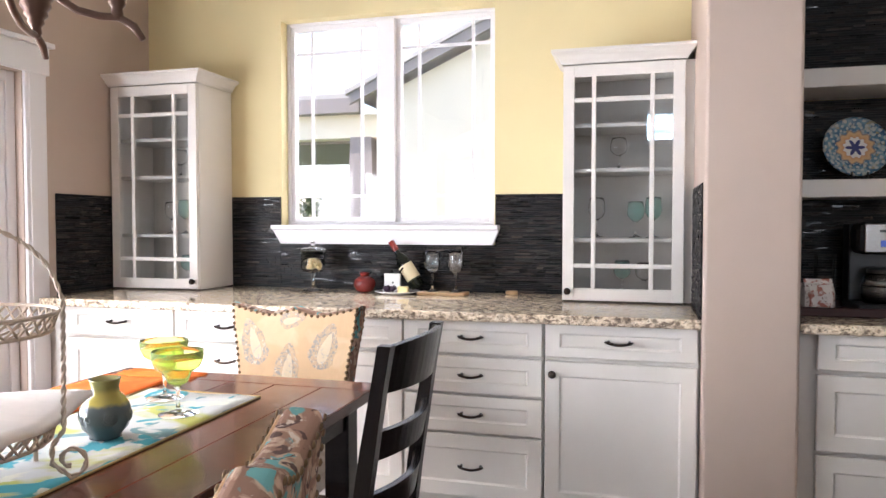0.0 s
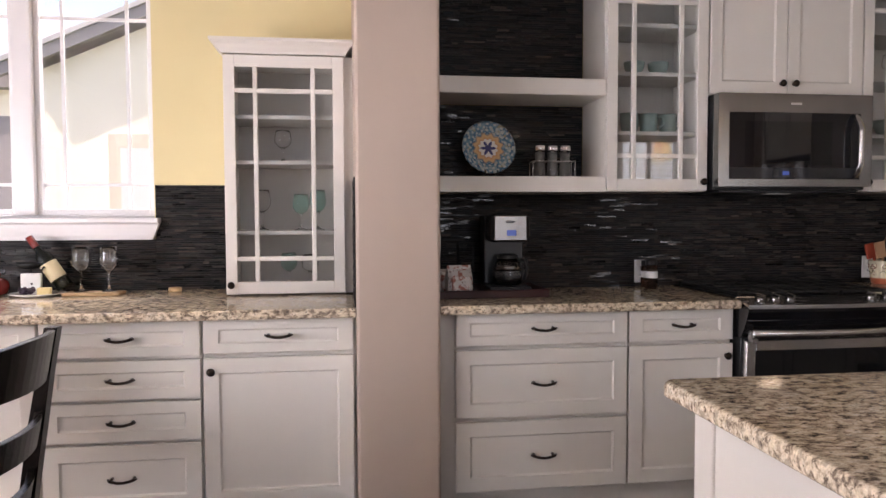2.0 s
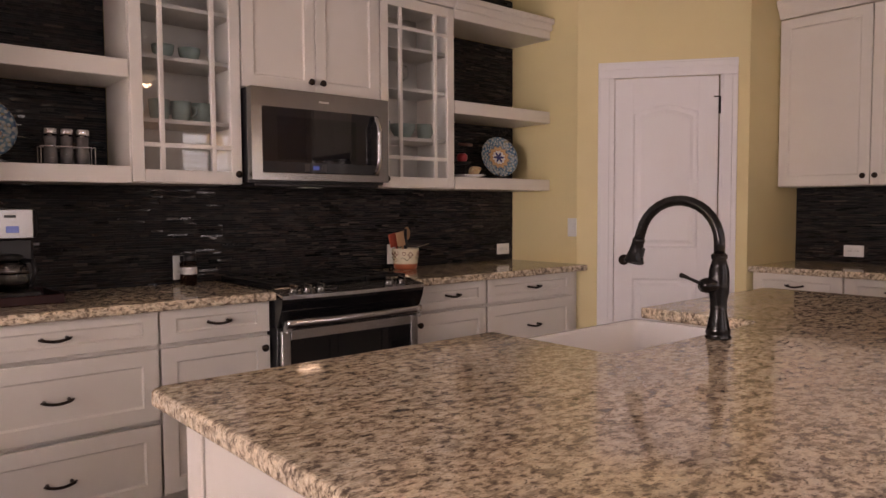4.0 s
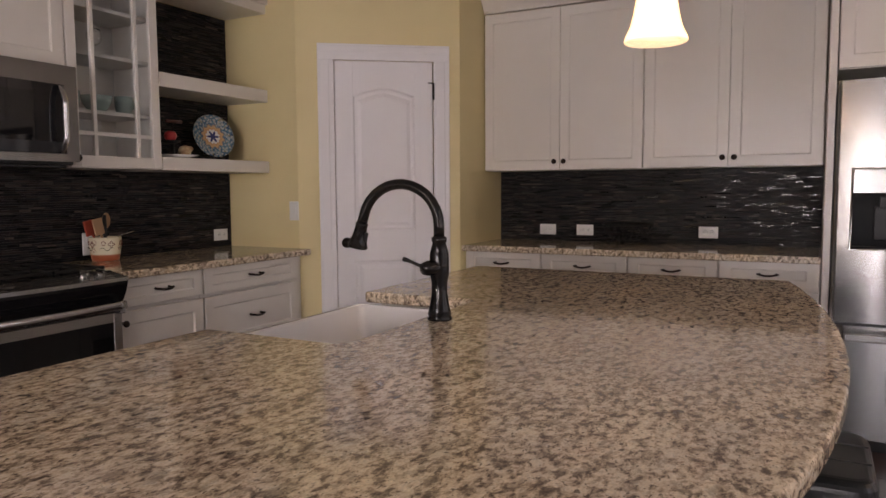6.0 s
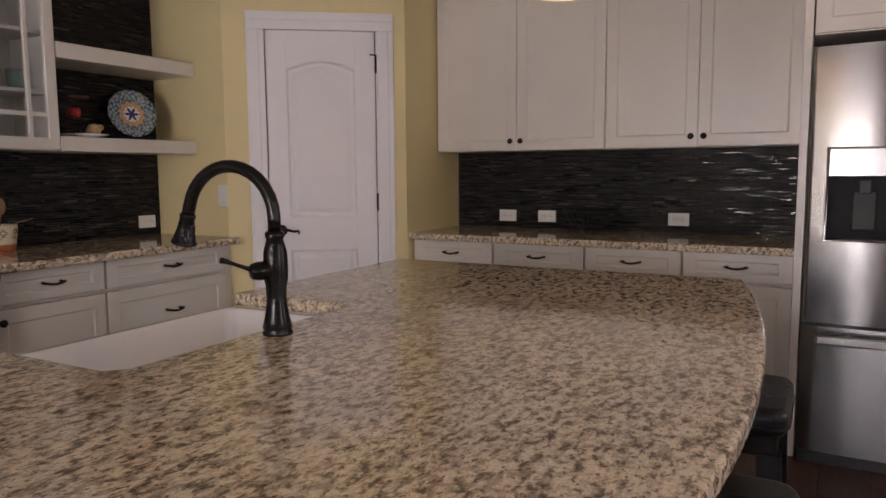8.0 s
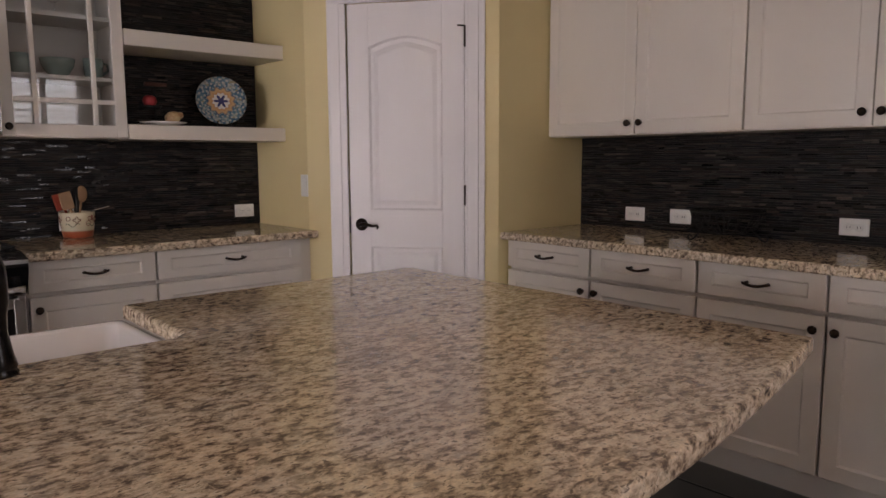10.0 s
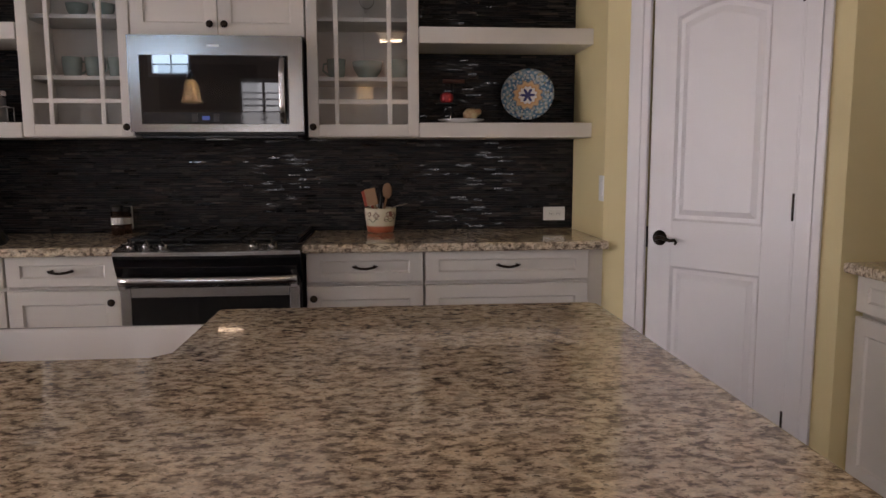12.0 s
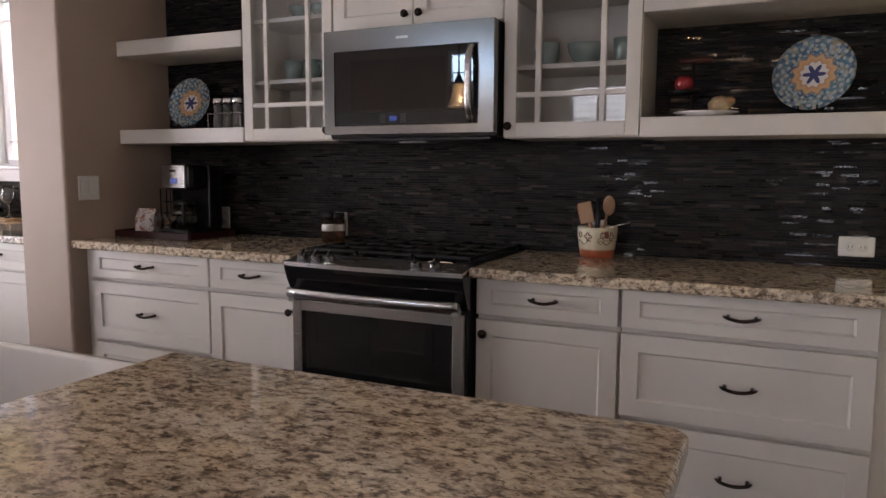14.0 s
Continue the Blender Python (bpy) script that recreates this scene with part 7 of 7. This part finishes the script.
def outlet(m, label, wide=True, rockers=0):
    root = thing("outlet" if not rockers else "light_switch", m, label, "outlet" if not rockers else "light switch")
    w, h = (0.058, 0.036) if wide else (0.036, 0.058)
    if rockers == 2:
        w, h = 0.058, 0.058
    part("cover", Shape().box(-w, -0.007, -h, w, 0, h, 0.003), OUTLET, root)
    if rockers:
        for k in range(rockers):
            x = (k - (rockers - 1) / 2) * 0.046
            part("rocker", Shape().box(x - 0.016, -0.011, -0.033, x + 0.016, -0.007, 0.033, 0.002), OUTLET, root)
    else:
        for s in (-1, 1):
            c = (s * 0.02, 0) if wide else (0, s * 0.02)
            soc = part("socket", Shape().lathe([(0.0165, 0), (0.0165, 0.002), (0.015, 0.003), (0.001, 0.003)], 20, Matrix.Translation((c[0], -0.007, c[1])) @ Matrix.Rotation(radians(90), 4, "X")), OUTLET, root)
            part("slots", Shape().box(c[0] - 0.007, -0.0106, c[1] - 0.005, c[0] - 0.005, -0.0095, c[1] + 0.005).box(c[0] + 0.005, -0.0106, c[1] - 0.005, c[0] + 0.007, -0.0095, c[1] + 0.005), DARKSLOT, soc)
    return root


TF = NK - 0.0085
outlet(pose(3.865, TF, 0.993), "white duplex outlet on the dark tile by the pantry")
outlet(pose(1.670, TF, 0.993), "white upright outlet behind the spice jars", False)
outlet(pose(2.93, TF, 1.0), "white upright outlet behind the utensil crock", False)
outlet(pose(0.935, TF, 1.0), "white upright outlet behind the coffee maker", False)
for y in (1.783, 1.521, 0.731):
    outlet(pose(EAST - 0.0095, y, 0.991, 0, 0, -90), "white duplex outlet on the dark tile over the pantry counter")
outlet(pose(0.5615, 2.965, 1.163, 0, 0, 90), "white double rocker light switch on the wing wall", True, 2)
outlet(pose(3.9635, 2.975, 1.145, 0, 0, -90), "white rocker light switch beside the pantry door", False, 1)

FLUSH = material("lit_ceiling_glass", (0.95, 0.85, 0.7), 0.4)
shader(FLUSH).inputs["Emission Color"].default_value = (1.0, 0.80, 0.55, 1)
shader(FLUSH).inputs["Emission Strength"].default_value = 0.8
root = thing("ceiling_light", pose(3.07, -2.0, 0), "lit frosted bowl ceiling light with bronze rim", "ceiling light")
part("bowl", Shape().lathe([(0.001, TOP - 0.14), (0.08, TOP - 0.13), (0.15, TOP - 0.09), (0.18, TOP - 0.045), (0.175, TOP - 0.04), (0.001, TOP - 0.05)], 32), FLUSH, root)
part("rim", Shape().lathe([(0.185, TOP - 0.05), (0.19, TOP - 0.03), (0.17, TOP), (0.001, TOP)], 32), BRONZE, root)

# ---- outside ----
STUCCO = wall_paint("pale_stucco", (0.80, 0.74, 0.64), 0.85, 0.5, 60)
ROOF = wall_paint("grey_shingles", (0.40, 0.39, 0.40), 0.9, 0.6, 25)
FASCIA = material("grey_brown_fascia", (0.24, 0.22, 0.23), 0.6)
LAWN = wall_paint("lawn", (0.09, 0.13, 0.05), 0.95, 1.0, 40)
ground = Shape()
ground.box(-60, 3.95, -0.35, 60, 120, -0.25)
structure("ground", ground, LAWN)
structure("ground_west", Shape().box(-60, -60, -0.35, WEST - 0.2, 3.95, -0.25), wall_paint("patio_concrete", (0.45, 0.43, 0.40), 0.9))
structure("ground_south", Shape().box(WEST - 0.2, -60, -0.35, 60, SOUTH - 0.2, -0.25), LAWN)
structure("ground_east", Shape().box(EAST + 0.2, SOUTH - 0.2, -0.35, 60, 3.95, -0.25), LAWN)


def neighbour():
    root = thing("neighbour_house", pose(0.42, 0, -0.22), "pale stucco neighbouring house with grey shingle gable and dark porch", "house")
    Y = 9.2
    # gable end rising to the right
    part("wall", Shape().add([(-3.9, Y, -0.3), (6, Y, -0.3), (6, Y, 6.2), (1.5, Y, 5.62), (-3.9, Y, 3.2), (-3.9, Y + 6, -0.3), (6, Y + 6, -0.3), (6, Y + 6, 6.2), (1.5, Y + 6, 5.62), (-3.9, Y + 6, 3.2)], [(0, 1, 2, 3, 4), (5, 6, 7, 8, 9), (0, 4, 9, 5), (1, 2, 7, 6)]), STUCCO, root)
    part("rake_board", Shape().add([(-4.2, Y - 0.25, 3.10), (1.6, Y - 0.25, 5.72), (1.6, Y - 0.25, 5.86), (-4.2, Y - 0.25, 3.24), (-4.2, Y - 0.18, 3.10), (1.6, Y - 0.18, 5.72), (1.6, Y - 0.18, 5.86), (-4.2, Y - 0.18, 3.24)], [(0, 1, 2, 3), (4, 5, 6, 7), (0, 1, 5, 4), (3, 2, 6, 7), (0, 3, 7, 4), (1, 2, 6, 5)]), FASCIA, root)
    part("roof", Shape().add([(-4.25, Y - 0.28, 3.22), (1.6, Y - 0.28, 5.87), (1.6, Y + 6, 5.87), (-4.25, Y + 6, 3.22), (-4.25, Y - 0.28, 3.28), (1.6, Y - 0.28, 5.93), (1.6, Y + 6, 5.93), (-4.25, Y + 6, 3.28)], [(0, 1, 2, 3), (4, 5, 6, 7), (0, 1, 5, 4), (3, 2, 6, 7), (0, 3, 7, 4), (1, 2, 6, 5)]), ROOF, root)
    part("gutter", Shape().box(-8, Y + 0.1, 3.05, -4.2, Y + 0.3, 3.25), FASCIA, root)
    part("porch_roof", Shape().add([(-8, Y + 0.1, 3.25), (-4.2, Y + 0.1, 3.25), (-4.2, Y + 6, 5.2), (-8, Y + 6, 5.2), (-8, Y + 0.1, 3.31), (-4.2, Y + 0.1, 3.31), (-4.2, Y + 6, 5.26), (-8, Y + 6, 5.26)], [(0, 1, 2, 3), (4, 5, 6, 7), (0, 1, 5, 4), (3, 2, 6, 7), (0, 3, 7, 4), (1, 2, 6, 5)]), ROOF, root)
    part("porch_beam", Shape().box(-8, Y + 0.3, 2.72, -3.9, Y + 0.6, 3.05), STUCCO, root)
    part("porch_ceiling", Shape().box(-8, Y + 0.6, 2.68, -3.92, Y + 4, 2.73), FASCIA, root)
    post = Shape()
    a, b = 0.24, 0.16
    px_, py_ = -4.25, Y + 0.45
    post.add([(px_ - a, py_ - a, -0.3), (px_ + a, py_ - a, -0.3), (px_ + a, py_ + a, -0.3), (px_ - a, py_ + a, -0.3), (px_ - b, py_ - b, 2.73), (px_ + b, py_ - b, 2.73), (px_ + b, py_ + b, 2.73), (px_ - b, py_ + b, 2.73)], [(0, 1, 2, 3), (4, 5, 6, 7), (0, 1, 5, 4), (1, 2, 6, 5), (2, 3, 7, 6), (3, 0, 4, 7)])
    part("porch_post", post, FASCIA, root)
    win = part("window", Shape().box(-3.05, Y - 0.06, 0.3, -0.9, Y, 2.5, 0.01), material("tan_window_trim", (0.62, 0.54, 0.46), 0.7), root)
    # pane in one plain pale grey
    part("pane", Shape().box(-2.9, Y - 0.075, 0.45, -1.05, Y - 0.062, 2.32), material("pale_grey_pane", (0.62, 0.64, 0.64), 0.4), win)


neighbour()


def shrub(x, y, h):
    root = thing("shrub", pose(x, y, -0.26), "leafy green garden shrub outside", "shrub")
    rr = random.Random(int(x * 10))
    st = Shape()
    for k in range(5):
        a = rr.uniform(0, 6.28)
        st.tube([(0, 0, 0), (0.2 * math.cos(a), 0.2 * math.sin(a), h * 0.5), (0.35 * math.cos(a + 0.4), 0.35 * math.sin(a + 0.4), h * 0.85)], [0.03, 0.02, 0.008], 6)
    part("stems", st, FASCIA, root)
    lv = Shape()
    for k in range(900):
        a, t = rr.uniform(0, 6.28), rr.random()
        r = 0.75 * math.sqrt(rr.random()) * (0.5 + 0.6 * math.sin(math.pi * min(1, t + 0.1)))
        c = Vector((r * math.cos(a), r * math.sin(a), h * (0.15 + 0.85 * t)))
        d1 = Vector((rr.uniform(-1, 1), rr.uniform(-1, 1), rr.uniform(-1, 1))).normalized() * 0.07
        d2 = d1.orthogonal().normalized() * 0.03
        lv.add([c - d1, c + d2, c + d1, c - d2], [(0, 1, 2, 3)])
    tagged(part("leaves", lv, material("leaf_green", (0.10, 0.16, 0.06), 0.6), root), kind="stuff")


shrub(-5.4, 11.2, 2.0)
shrub(-4.9, 12.0, 1.6)


# ---- pieces: backsplash strips and floor boards ----
for name_, frame_, areas_, label_, single_ in TILES:
    backsplash(name_, frame_, areas_, label_, single_)


def floor_boards():
    root = structure("floor", Shape().box(WEST, SOUTH, -0.016, EAST, 3.9, -0.010), SUBFLOOR, "dark brown hardwood plank floor")
    meshes = {}
    rf = random.Random(9)
    width = 0.19
    y = SOUTH
    while y < 3.7:
        x = WEST
        first = rf.choice((0.3, 0.6, 0.9, 1.2))
        while x < EAST - 0.01:
            ln = first if x == WEST else rf.choice((1.2, 1.5, 1.8))
            ln = round(min(ln, EAST - x), 3)
            if ln not in meshes:
                meshes[ln] = mesh_of("plank", Shape().box(0.001, 0.001, -0.010, ln - 0.001, width - 0.001, 0.0, 0.0015), FLOORWOOD)
            ob = new("plank", meshes[ln])
            ob.parent = root
            ob.matrix_basis = Matrix.Translation((x, y, 0))
            x += ln
        y += width


floor_boards()
